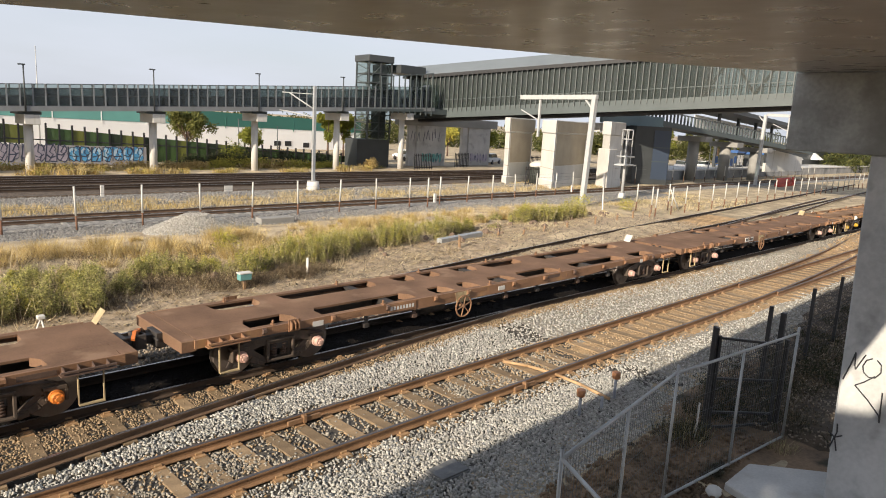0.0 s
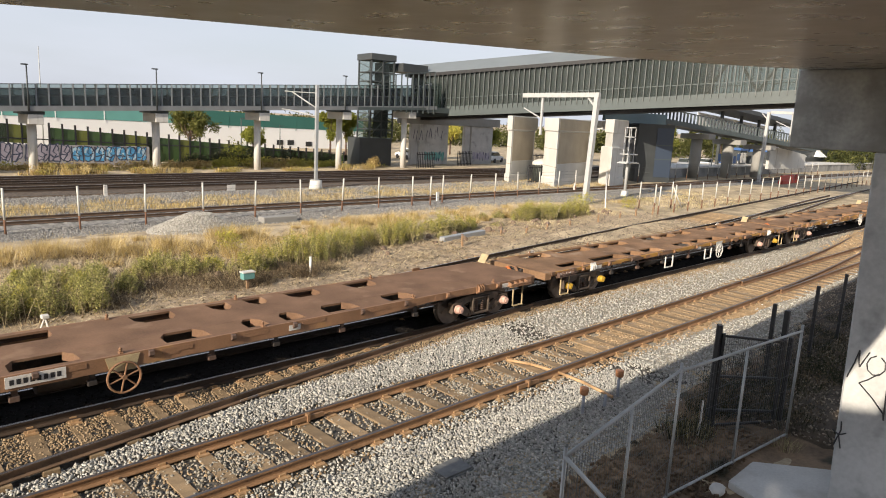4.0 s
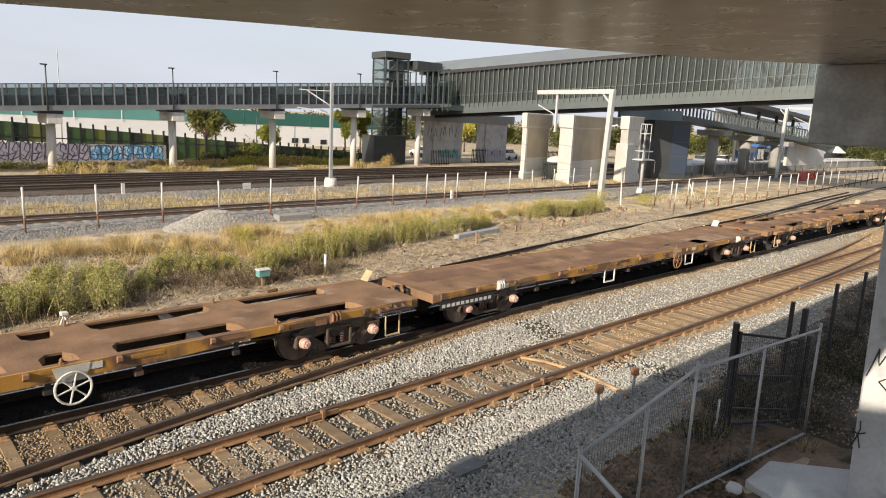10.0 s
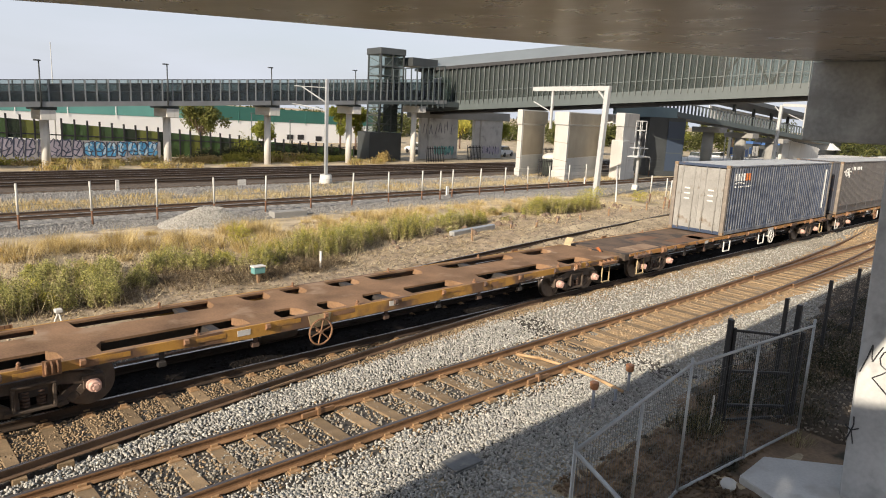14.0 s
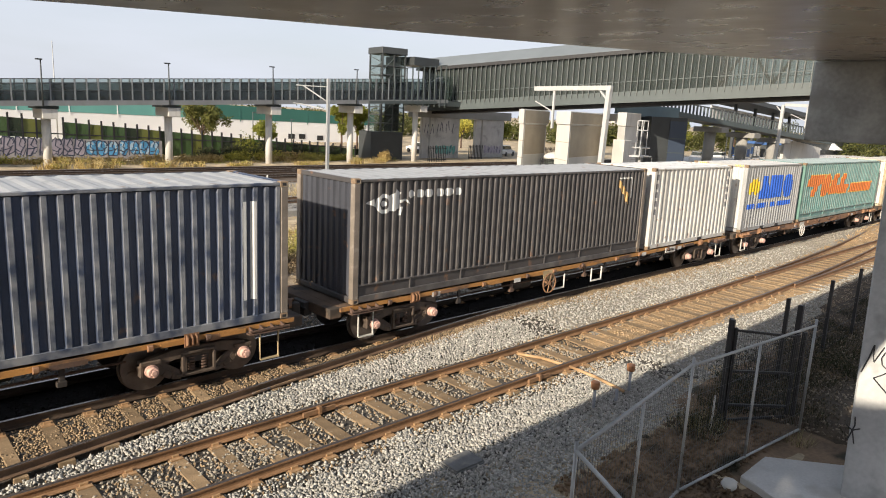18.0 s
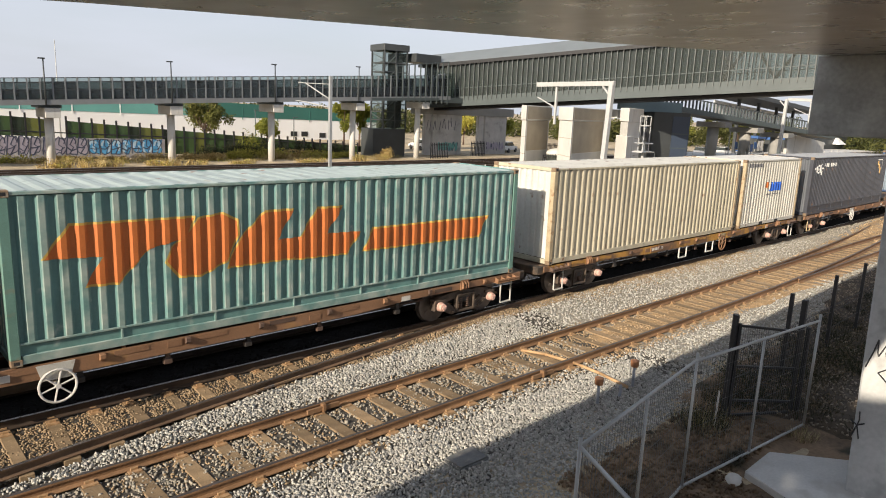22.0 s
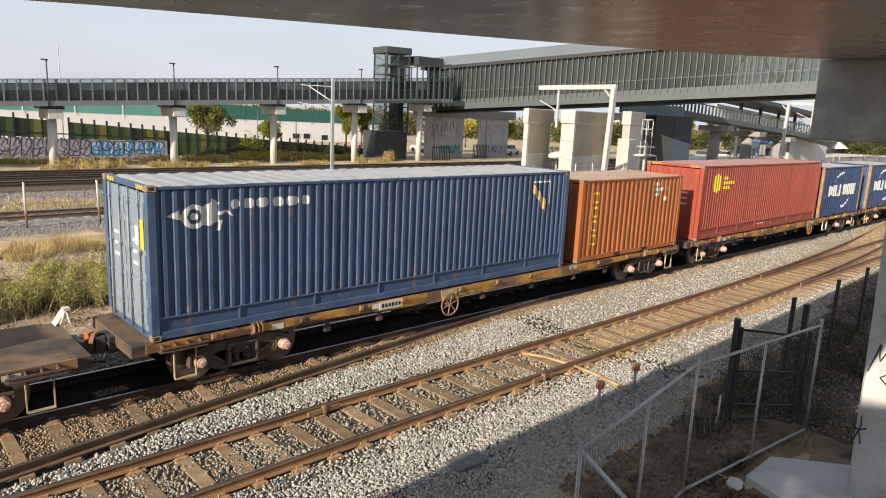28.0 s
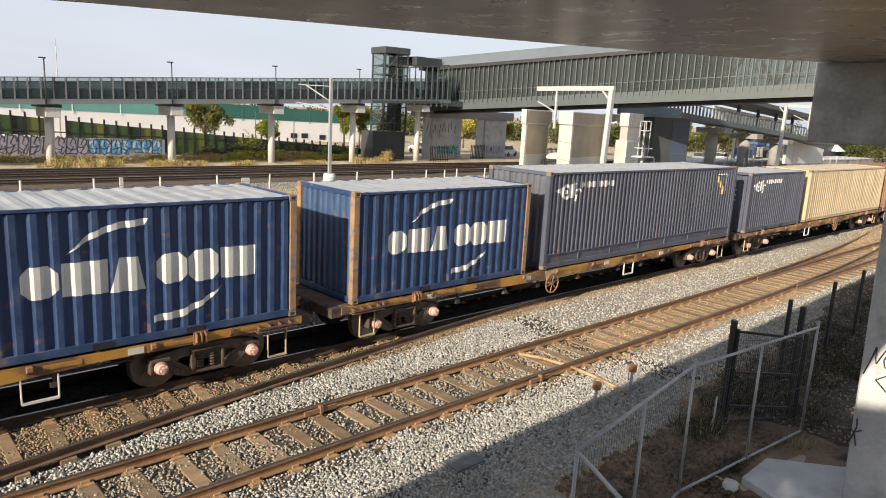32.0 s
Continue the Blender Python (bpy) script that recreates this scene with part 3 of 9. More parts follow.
def container_meshes(length, height, pitch, skirt=0.0):
    key = (length, height, pitch, skirt)
    if key in CONT_MESH:
        return CONT_MESH[key]
    made = {}
    inner = length - 0.30
    made["side_panel"] = mesh_of("side_panel", corrugated(inner, height - 0.27 - skirt, pitch, RIB))
    if skirt:
        bm = bmesh.new()
        box(bm, 0, inner, 0.035, 0.05, 0, skirt)
        made["skirt_panel"] = mesh_of("skirt_panel", bm)
        bm = bmesh.new()
        box(bm, 0, inner, -0.004, 0.05, -0.02, 0.02)
        bevel(bm, 0.006)
        made["skirt_rail"] = mesh_of("skirt_rail", bm)
        bm = bmesh.new()
        box(bm, -0.02, 0.02, 0.0, 0.05, -0.1, skirt)
        bevel(bm, 0.005)
        made["skirt_post"] = mesh_of("skirt_post", bm)
    bm = corrugated(CW - 0.30, height - 0.27, 0.24, RIB)
    made["end_panel"] = mesh_of("end_panel", bm)
    bm = bmesh.new()
    xs = rib_stations(length - 0.2, 0.42, 0.02)
    a = [bm.verts.new((x, 0.06, -z)) for x, z in xs]
    b = [bm.verts.new((x, CW - 0.06, -z)) for x, z in xs]
    for i in range(len(xs) - 1):
        bm.faces.new((a[i], a[i + 1], b[i + 1], b[i]))
    made["roof"] = mesh_of("roof", bm)
    bm = bmesh.new()
    box(bm, -0.08, 0.08, -0.08, 0.08, 0, height - 0.24)
    bevel(bm, 0.012)
    made["corner_post"] = mesh_of("corner_post", bm)
    bm = bmesh.new()
    box(bm, -0.09, 0.09, -0.082, 0.082, 0, 0.118)
    bevel(bm, 0.012)
    made["corner_casting"] = mesh_of("corner_casting", bm)
    bm = bmesh.new()
    box(bm, -0.045, 0.045, -0.004, 0.004, -0.03, 0.03)
    bevel(bm, 0.003)
    made["casting_hole"] = mesh_of("casting_hole", bm)
    for name, ln, h in (("top_rail", length - 0.36, 0.06), ("bottom_rail", length - 0.36, 0.15)):
        bm = bmesh.new()
        box(bm, 0, ln, -0.03, 0.03, 0, h)
        bevel(bm, 0.008)
        made[name] = mesh_of(name, bm)
    for name, h in (("end_header", 0.11), ("end_sill", 0.14)):
        bm = bmesh.new()
        box(bm, -0.04, 0.04, 0, CW - 0.34, 0, h)
        bevel(bm, 0.01)
        made[name] = mesh_of(name, bm)
    bm = bmesh.new()
    dw, dh = (CW - 0.36) / 2 - 0.01, height - 0.30
    box(bm, -0.02, 0.02, 0, dw, 0, dh)
    for i in range(5):
        z = 0.12 + i * (dh - 0.34) / 4.6
        box(bm, -0.035, -0.02, 0.06, dw - 0.06, z, z + (dh - 0.34) / 6.5)
    made["door"] = mesh_of("door", bm)
    bm = bmesh.new()
    tube(bm, (0, 0, 0), (0, 0, height - 0.2), 0.019)
    for z in (0.35, 0.9, 1.5, height - 0.5):
        box(bm, -0.03, 0.03, -0.05, 0.05, z, z + 0.05)
    made["lock_bar"] = mesh_of("lock_bar", bm)
    CONT_MESH[key] = made
    return made


def decal(shape, length, height, pitch, lift=0.005):
    """A flat mark that follows the ribs: shape is a list of (x0, x1, z00, z10, z01, z11), bottoms then tops."""
    bm = bmesh.new()
    inner = length - 0.30
    for x0, x1, b0, b1, t0, t1 in shape:
        xs = sorted({x0, x1, *[x for x, _ in rib_stations(inner, pitch, RIB) if x0 < x < x1]})
        prev = None
        for x in xs:
            k = (x - x0) / max(x1 - x0, 1e-6)
            y = rib_y(min(x, inner - 1e-4), inner, pitch, RIB) - lift
            cur = (bm.verts.new((x, y, b0 + (b1 - b0) * k)), bm.verts.new((x, y, t0 + (t1 - t0) * k)))
            if prev:
                bm.faces.new((prev[0], cur[0], cur[1], prev[1]))
            prev = cur
    return bm


def loose_parts(bm):
    """Weld what touches, then give each separate piece a mesh of its own."""
    bmesh.ops.remove_doubles(bm, verts=bm.verts[:], dist=0.002)
    bm.faces.index_update()
    left, out = set(bm.faces), []
    while left:
        todo, island = [left.pop()], []
        while todo:
            f = todo.pop()
            island.append(f)
            for v in f.verts:
                for g in v.link_faces:
                    if g in left:
                        left.remove(g)
                        todo.append(g)
        one, seen = bmesh.new(), {}
        for f in sorted(island, key=lambda q: q.index):
            for v in f.verts:
                if v not in seen:
                    seen[v] = one.verts.new(v.co)
            one.faces.new([seen[v] for v in f.verts])
        out.append(one)
    bm.free()
    return sorted(out, key=lambda b: min(v.co.x for v in b.verts))


def bars(x, z, widths, h, gap=0.06, slant=0.0):
    """A row of upright blocks, one for each letter of a word."""
    out = []
    for w in widths:
        out.append((x, x + w, z, z, z + h, z + h))
        x += w + gap
    return out


def disc(cx, cz, r, n=10, inner=0.0):
    out = []
    for i in range(n):
        a, b = math.pi * i / n, math.pi * (i + 1) / n
        x0, x1 = cx - r * math.cos(a), cx - r * math.cos(b)
        h0, h1 = r * math.sin(a), r * math.sin(b)
        if inner:
            g0 = math.sqrt(max(inner ** 2 - (x0 - cx) ** 2, 0))
            g1 = math.sqrt(max(inner ** 2 - (x1 - cx) ** 2, 0))
            out += [(x0, x1, cz + g0, cz + g1, cz + h0, cz + h1), (x0, x1, cz - h0, cz - h1, cz - g0, cz - g1)]
        else:
            out.append((x0, x1, cz - h0, cz - h1, cz + h0, cz + h1))
    return out


def container(place, length, height, paint, label, post=None, pitch=0.28, doors=True, marks=(), roof=None, end=None, group="containers", skirt=0.0, chevrons=False):
    """One freight container; its doors or its ribbed end faces the head of the train."""
    c = thing("container", label, "container", group, at=(place, TRAIN_Y - CW / 2, CONT_Z))
    me = container_meshes(length, height, pitch, skirt)
    post = post or paint
    end = end or paint
    shared("side_panel", me["side_panel"], paint, c, pose(0.15, 0.018, 0.17 + skirt))
    shared("side_panel", me["side_panel"], paint, c, pose(length - 0.15, CW - 0.018, 0.17 + skirt, 0, 0, 180))
    if skirt:
        for m in (pose(0.15, 0.018, 0.17), pose(length - 0.15, CW - 0.018, 0.17, 0, 0, 180)):
            shared("skirt_panel", me["skirt_panel"], paint, c, m)
            shared("skirt_rail", me["skirt_rail"], paint, c, m @ pose(0, 0, skirt))
        for k in range(1, 7):
            shared("skirt_post", me["skirt_post"], paint, c, pose(length * k / 7, 0.018, 0.17))
    shared("roof", me["roof"], roof or paint, c, pose(0.1, 0, height - 0.02))
    shared("end_panel", me["end_panel"], paint, c, pose(length - 0.03, 0.15, 0.17, 0, 0, 90))
    for x in (0.08, length - 0.08):
        for y in (0.08, CW - 0.08):
            shared("corner_post", me["corner_post"], post, c, pose(x, y, 0.12))
            for z in (0, height - 0.118):
                k = shared("corner_casting", me["corner_casting"], cast_rust, c, pose(x + (0.01 if x < 1 else -0.01), y, z))
                shared("casting_hole", me["casting_hole"], black_steel, k, pose(0, -0.0805, 0.06))
    for y in (0.04, CW - 0.04):
        shared("top_rail", me["top_rail"], paint, c, pose(0.18, y, height - 0.085))
        shared("bottom_rail", me["bottom_rail"], paint, c, pose(0.18, y, 0.025))
    for x in (0.06, length - 0.06):
        shared("end_header", me["end_header"], paint, c, pose(x, 0.17, height - 0.115))
        shared("end_sill", me["end_sill"], paint, c, pose(x, 0.17, 0.01))
    if doors:
        dw = (CW - 0.36) / 2
        for i in range(2):
            d = shared("door", me["door"], end, c, pose(0.05, 0.18 + i * dw + 0.005, 0.15))
            for y in (0.25, dw - 0.25):
                shared("lock_bar", me["lock_bar"], end, d, pose(-0.06, y, -0.06))
            for j in range(3):
                bm = bmesh.new()
                z = 1.2 + 0.22 * j
                box(bm, -0.0405, -0.0365, dw * 0.38, dw * 0.62, z, z + 0.06)
                part("marking", bm, white_paint, d, "white painted characters as plain bars")
            if i == 0 and end == pale_blue:
                bm = bmesh.new()
                box(bm, -0.0425, -0.0365, 0.07, 0.23, 1.55, 2.1)
                part("placard", bm, logo_yellow, d, "yellow warning placard")
                bm = bmesh.new()
                box(bm, -0.0425, -0.0365, 0.3, 0.5, 1.6, 1.95)
                part("placard", bm, white_paint, d, "white data plate")
    else:
        shared("end_panel", me["end_panel"], end, c, pose(0.03, CW - 0.15, 0.17, 0, 0, -90))
    for layer, (name, mat, shape, words) in enumerate(marks):
        for n, piece in enumerate(loose_parts(decal(shape, length, height, pitch))):
            ob = part(name, piece, mat, c, words)
            ob.matrix_basis = pose(0.15, 0.018 - 0.0012 * (n % 6) - 0.008 * (layer % 2), 0.17)
    if length < 7:  # fork pockets in the bottom rail
        for x in (length / 2 - 1.0, length / 2 + 0.66):
            bm = bmesh.new()
            box(bm, x, x + 0.34, -0.0005, 0.02, 0.03, 0.15)
            part("fork_pocket", bm, black_steel, c, "dark opening of a fork pocket")
    if chevrons:
        for y in (0.2, CW - 0.62):
            for k in range(4):
                bm = bmesh.new()
                prism(bm, [(0, y + 0.1 * k, height - 0.1), (0, y + 0.1 * k + 0.035, height - 0.1), (0, y + 0.1 * k + 0.075, height - 0.015), (0, y + 0.1 * k + 0.04, height - 0.015)], (0.012, 0, 0), (0.0185, 0, 0))
                part("warning_stripe", bm, logo_yellow, c, "slanting yellow warning stripe")
    MOVING.append((c, place, TRAIN_Y - CW / 2, CONT_Z))
    return c


def paint(name, c, worn=None, rough=0.42):
    worn = worn or (0.22, 0.12, 0.07)
    return surface(name, c, rough, var=0.14, scale=0.7, fine=14, bump=0.08, spots=(worn, 3.0, 0.625), streak=(tuple(k * 0.72 for k in c), 2.2, 0.56))


blue = paint("blue_container_paint", (0.048, 0.087, 0.172))
slate_pale = paint("pale_slate_container_paint", (0.088, 0.097, 0.132))
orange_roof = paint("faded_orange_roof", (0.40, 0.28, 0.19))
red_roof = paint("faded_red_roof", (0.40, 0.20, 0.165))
navy = paint("navy_container_paint", (0.022, 0.05, 0.13))
slate = paint("slate_container_paint", (0.058, 0.062, 0.076))
brown_grey = paint("brown_grey_container_paint", (0.068, 0.064, 0.065))
steel_grey = paint("grey_container_paint", (0.12, 0.13, 0.145))
white_c = paint("white_container_paint", (0.60, 0.59, 0.55))
# a little whiter than the sides
white_roof = paint("white_roof_paint", (0.66, 0.66, 0.64))
cream = paint("cream_container_paint", (0.50, 0.455, 0.34))
ivory = paint("ivory_container_paint", (0.58, 0.56, 0.49))
green = paint("green_container_paint", (0.135, 0.262, 0.245), (0.33, 0.40, 0.37))
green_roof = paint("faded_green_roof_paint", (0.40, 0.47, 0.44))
# doors paler than the blue sides
pale_blue = paint("pale_blue_door_paint", (0.20, 0.25, 0.30))
orange = paint("orange_container_paint", (0.38, 0.125, 0.042))
red = paint("red_container_paint", (0.315, 0.068, 0.043))
yellow_c = paint("pale_yellow_container_paint", (0.52, 0.42, 0.27))
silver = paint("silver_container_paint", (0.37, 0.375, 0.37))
navy_worn = surface("worn_dark_navy_paint", (0.042, 0.058, 0.098), 0.4, var=0.25, scale=0.8, fine=14, bump=0.06, spots=((0.18, 0.12, 0.08), 2.6, 0.64), streak=((0.09, 0.1, 0.125), 3.0, 0.6))


def worn_ridges(m, colour, most, low=0.35, high=0.6):
    """Paint rubbed through along the raised ribs of a sheet, in uneven stretches."""
    t = m.node_tree
    node, link = t.nodes.new, t.links.new
    target = t.nodes["Principled BSDF"].inputs["Base Color"]
    before = target.links[0].from_socket
    tc, sep, less = node("ShaderNodeTexCoord"), node("ShaderNodeSeparateXYZ"), node("ShaderNodeMapRange")
    link(tc.outputs["Object"], sep.inputs[0])
    link(sep.outputs["Y"], less.inputs[0])
    less.inputs[1].default_value, less.inputs[2].default_value = 0.02, 0.004
    n = node("ShaderNodeTexNoise")
    n.inputs["Scale"].default_value, n.inputs["Detail"].default_value = 2.6, 8
    link(tc.outputs["Object"], n.inputs["Vector"])
    r = node("ShaderNodeMapRange")
    r.inputs[1].default_value, r.inputs[2].default_value, r.inputs[4].default_value = low, high, most
    link(n.outputs[0], r.inputs[0])
    both = node("ShaderNodeMath")
    both.operation = "MULTIPLY"
    link(less.outputs[0], both.inputs[0]), link(r.outputs[0], both.inputs[1])
    mix = node("ShaderNodeMix")
    mix.data_type = "RGBA"
    link(both.outputs[0], mix.inputs[0]), link(before, mix.inputs[6])
    mix.inputs[7].default_value = rgb(colour)
    link(mix.outputs[2], target)


worn_ridges(navy_worn, (0.29, 0.30, 0.31), 0.8)
worn_ridges(green, (0.42, 0.47, 0.42), 0.8, 0.35, 0.65)
worn_ridges(blue, (0.13, 0.17, 0.24), 0.45, 0.4, 0.7)
worn_ridges(navy, (0.10, 0.14, 0.24), 0.5, 0.4, 0.7)
worn_ridges(brown_grey, (0.2, 0.19, 0.18), 0.6, 0.35, 0.7)
door_worn = surface("faded_grey_doors", (0.27, 0.26, 0.24), 0.6, var=0.2, scale=1.2, fine=14, bump=0.1, spots=((0.15, 0.10, 0.06), 2.0, 0.6))
fence_rust = surface("rusted_fence_foot", (0.16, 0.08, 0.045), 0.8, var=0.3, scale=3)
post_rust = surface("rust_orange_post", (0.30, 0.19, 0.105), 0.7, var=0.3, scale=3, spots=((0.13, 0.14, 0.17), 5, 0.52))
cast_rust = surface("rusty_corner_casting", (0.25, 0.175, 0.11), 0.75, var=0.35, scale=6, spots=((0.34, 0.31, 0.25), 7, 0.55))
green_post = surface("streaked_green_post", (0.13, 0.25, 0.21), 0.6, var=0.2, scale=2, spots=((0.24, 0.2, 0.14), 3, 0.58))
faded_post = surface("rust_tinged_cream_post", (0.42, 0.34, 0.22), 0.6, var=0.25, scale=3, spots=((0.25, 0.13, 0.06), 4, 0.55))
faded_brown = surface("faded_brown_post", (0.2, 0.17, 0.14), 0.6, var=0.25, scale=3, spots=((0.3, 0.27, 0.23), 3, 0.56))
pale_post = surface("pale_post", (0.5, 0.49, 0.45), 0.6, var=0.15, scale=3, spots=((0.35, 0.22, 0.12), 3, 0.62))
logo_white = surface("logo_white", (0.6, 0.6, 0.58), 0.6, var=0.1, scale=2)
logo_blue = surface("logo_blue", (0.03, 0.12, 0.55), 0.55, var=0.1, scale=2)
logo_yellow = surface("logo_yellow", (0.72, 0.50, 0.03), 0.55, var=0.1, scale=2)
logo_ochre = surface("logo_ochre", (0.52, 0.33, 0.13), 0.6, var=0.25, scale=4)
logo_edge = surface("logo_edge_yellow", (0.55, 0.36, 0.08), 0.6, var=0.2, scale=3)
logo_orange = surface("logo_orange", (0.52, 0.15, 0.035), 0.6, var=0.15, scale=2)
logo_grey = surface("logo_grey", (0.16, 0.16, 0.17), 0.6, var=0.1, scale=2)


def poly(points):
    """A flat outline cut into upright strips, for marks that follow the ribs."""
    xs = sorted({p[0] for p in points})
    n, out = len(points), []
    for x0, x1 in zip(xs, xs[1:]):
        if x1 - x0 < 1e-4:
            continue
        hits = []
        for i in range(n):
            (ax, az), (bx_, bz) = points[i], points[(i + 1) % n]
            if ax > bx_:
                ax, az, bx_, bz = bx_, bz, ax, az
            if ax <= x0 + 1e-6 and bx_ >= x1 - 1e-6 and bx_ - ax > 1e-6:
                za = az + (bz - az) * (x0 - ax) / (bx_ - ax)
                zb = az + (bz - az) * (x1 - ax) / (bx_ - ax)
                hits.append((za + zb, za, zb))
        hits.sort()
        for low, top in zip(hits[::2], hits[1::2]):
            out.append((x0, x1, low[1], low[2], top[1], top[2]))
    return out


def grown(points, d):
    """The outline pushed outwards from its middle by about d."""
    cx, cz = sum(p[0] for p in points) / len(points), sum(p[1] for p in points) / len(points)
    w = max(abs(p[0] - cx) for p in points)
    h = max(abs(p[1] - cz) for p in points)
    return [(cx + (p[0] - cx) * (1 + d / w), cz + (p[1] - cz) * (1 + d / h)) for p in points]


def oct_block(x0, x1, z0, z1, c=0.14):
    """A block with cut corners, for one rounded letter."""
    return poly([(x0, z0 + c), (x0 + c, z0), (x1 - c, z0), (x1, z0 + c), (x1 - 0.001, z1 - c), (x1 - c - 0.001, z1), (x0 + c + 0.001, z1), (x0 + 0.001, z1 - c)])


def wave_logo(h, x=0.62):
    """A curled white beast beside a word, and a striped shield near the far end."""
    x, z = x - 0.62, h - 2.896
    animal = disc(x + 0.71, z + 2.12, 0.23, 14, 0.14) + disc(x + 0.71, z + 2.12, 0.07, 6)
    for line in (((0.2, 2.15), (0.44, 2.27), (0.49, 2.06)), ((0.87, 2.29), (1.03, 2.38), (1.05, 2.47), (1.2, 2.36), (1.17, 2.3), (1.19, 2.0), (1.0, 1.93), (0.85, 1.95), (0.93, 2.1)),
                 ((1.17, 2.19), (1.38, 2.21), (1.47, 2.1), (1.45, 2.08), (1.36, 2.16), (1.18, 2.12)), ((1.13, 2.02), (1.26, 2.03), (1.2, 1.83), (1.15, 1.82), (1.18, 1.98))):
        animal += poly([(x + px_, z + pz) for px_, pz in line])
    word = []
    for x0, w in ((1.42, 0.2), (1.7, 0.22), (1.98, 0.27), (2.33, 0.24), (2.64, 0.28), (3.0, 0.18)):
        word += oct_block(x + x0, x + x0 + w, z + 2.22, z + 2.41, 0.05)
    return [("logo", logo_white, animal + word, "white curled beast with a word as blocks")]


def shield(length, h, colour):
    x, z = length - 1.75, h - 0.62
    return [("logo", colour, [(x, x + 0.55, z - 0.12, z - 0.62, z + 0.12, z - 0.36), (x + 0.36, x + 0.62, z - 0.5, z - 0.78, z - 0.2, z - 0.5)], "slanting striped emblem"),
            ("logo", logo_white, [(x + 0.02, x + 0.75, z + 0.14, z + 0.14, z + 0.18, z + 0.18), (x + 0.12, x + 0.6, z - 0.02, z - 0.45, z + 0.03, z - 0.40), (x + 0.71, x + 0.75, z - 0.5, z - 0.5, z + 0.15, z + 0.15)], "white outline of an emblem")]


def arc_logo():
    m = oct_block(0.86, 1.42, 0.89, 1.44) + poly([(1.46, 0.88), (2.2, 0.86), (2.205, 1.46), (1.47, 1.45)]) + poly([(2.22, 0.85), (2.83, 0.84), (2.71, 1.46), (2.38, 1.46)])
    m += oct_block(3.03, 3.58, 0.89, 1.46) + oct_block(3.62, 4.2, 0.86, 1.47) + poly([(4.26, 0.86), (4.97, 0.85), (4.975, 1.46), (4.255, 1.47)])
    m += poly([(1.55, 1.58), (1.76, 1.79), (1.94, 1.94), (2.35, 2.09), (2.9, 2.14), (2.83, 2.01), (2.34, 1.97), (1.97, 1.84), (1.74, 1.71)])
    m += poly([(2.94, 0.32), (3.44, 0.35), (3.89, 0.5), (4.28, 0.72), (4.0, 0.45), (3.7, 0.3), (3.43, 0.2), (2.941, 0.19)])
    return [("logo", logo_white, m, "white block letters between two sweeping arcs")]


# ---- wagons ----
W_LEN = 19.75
WAG = {}


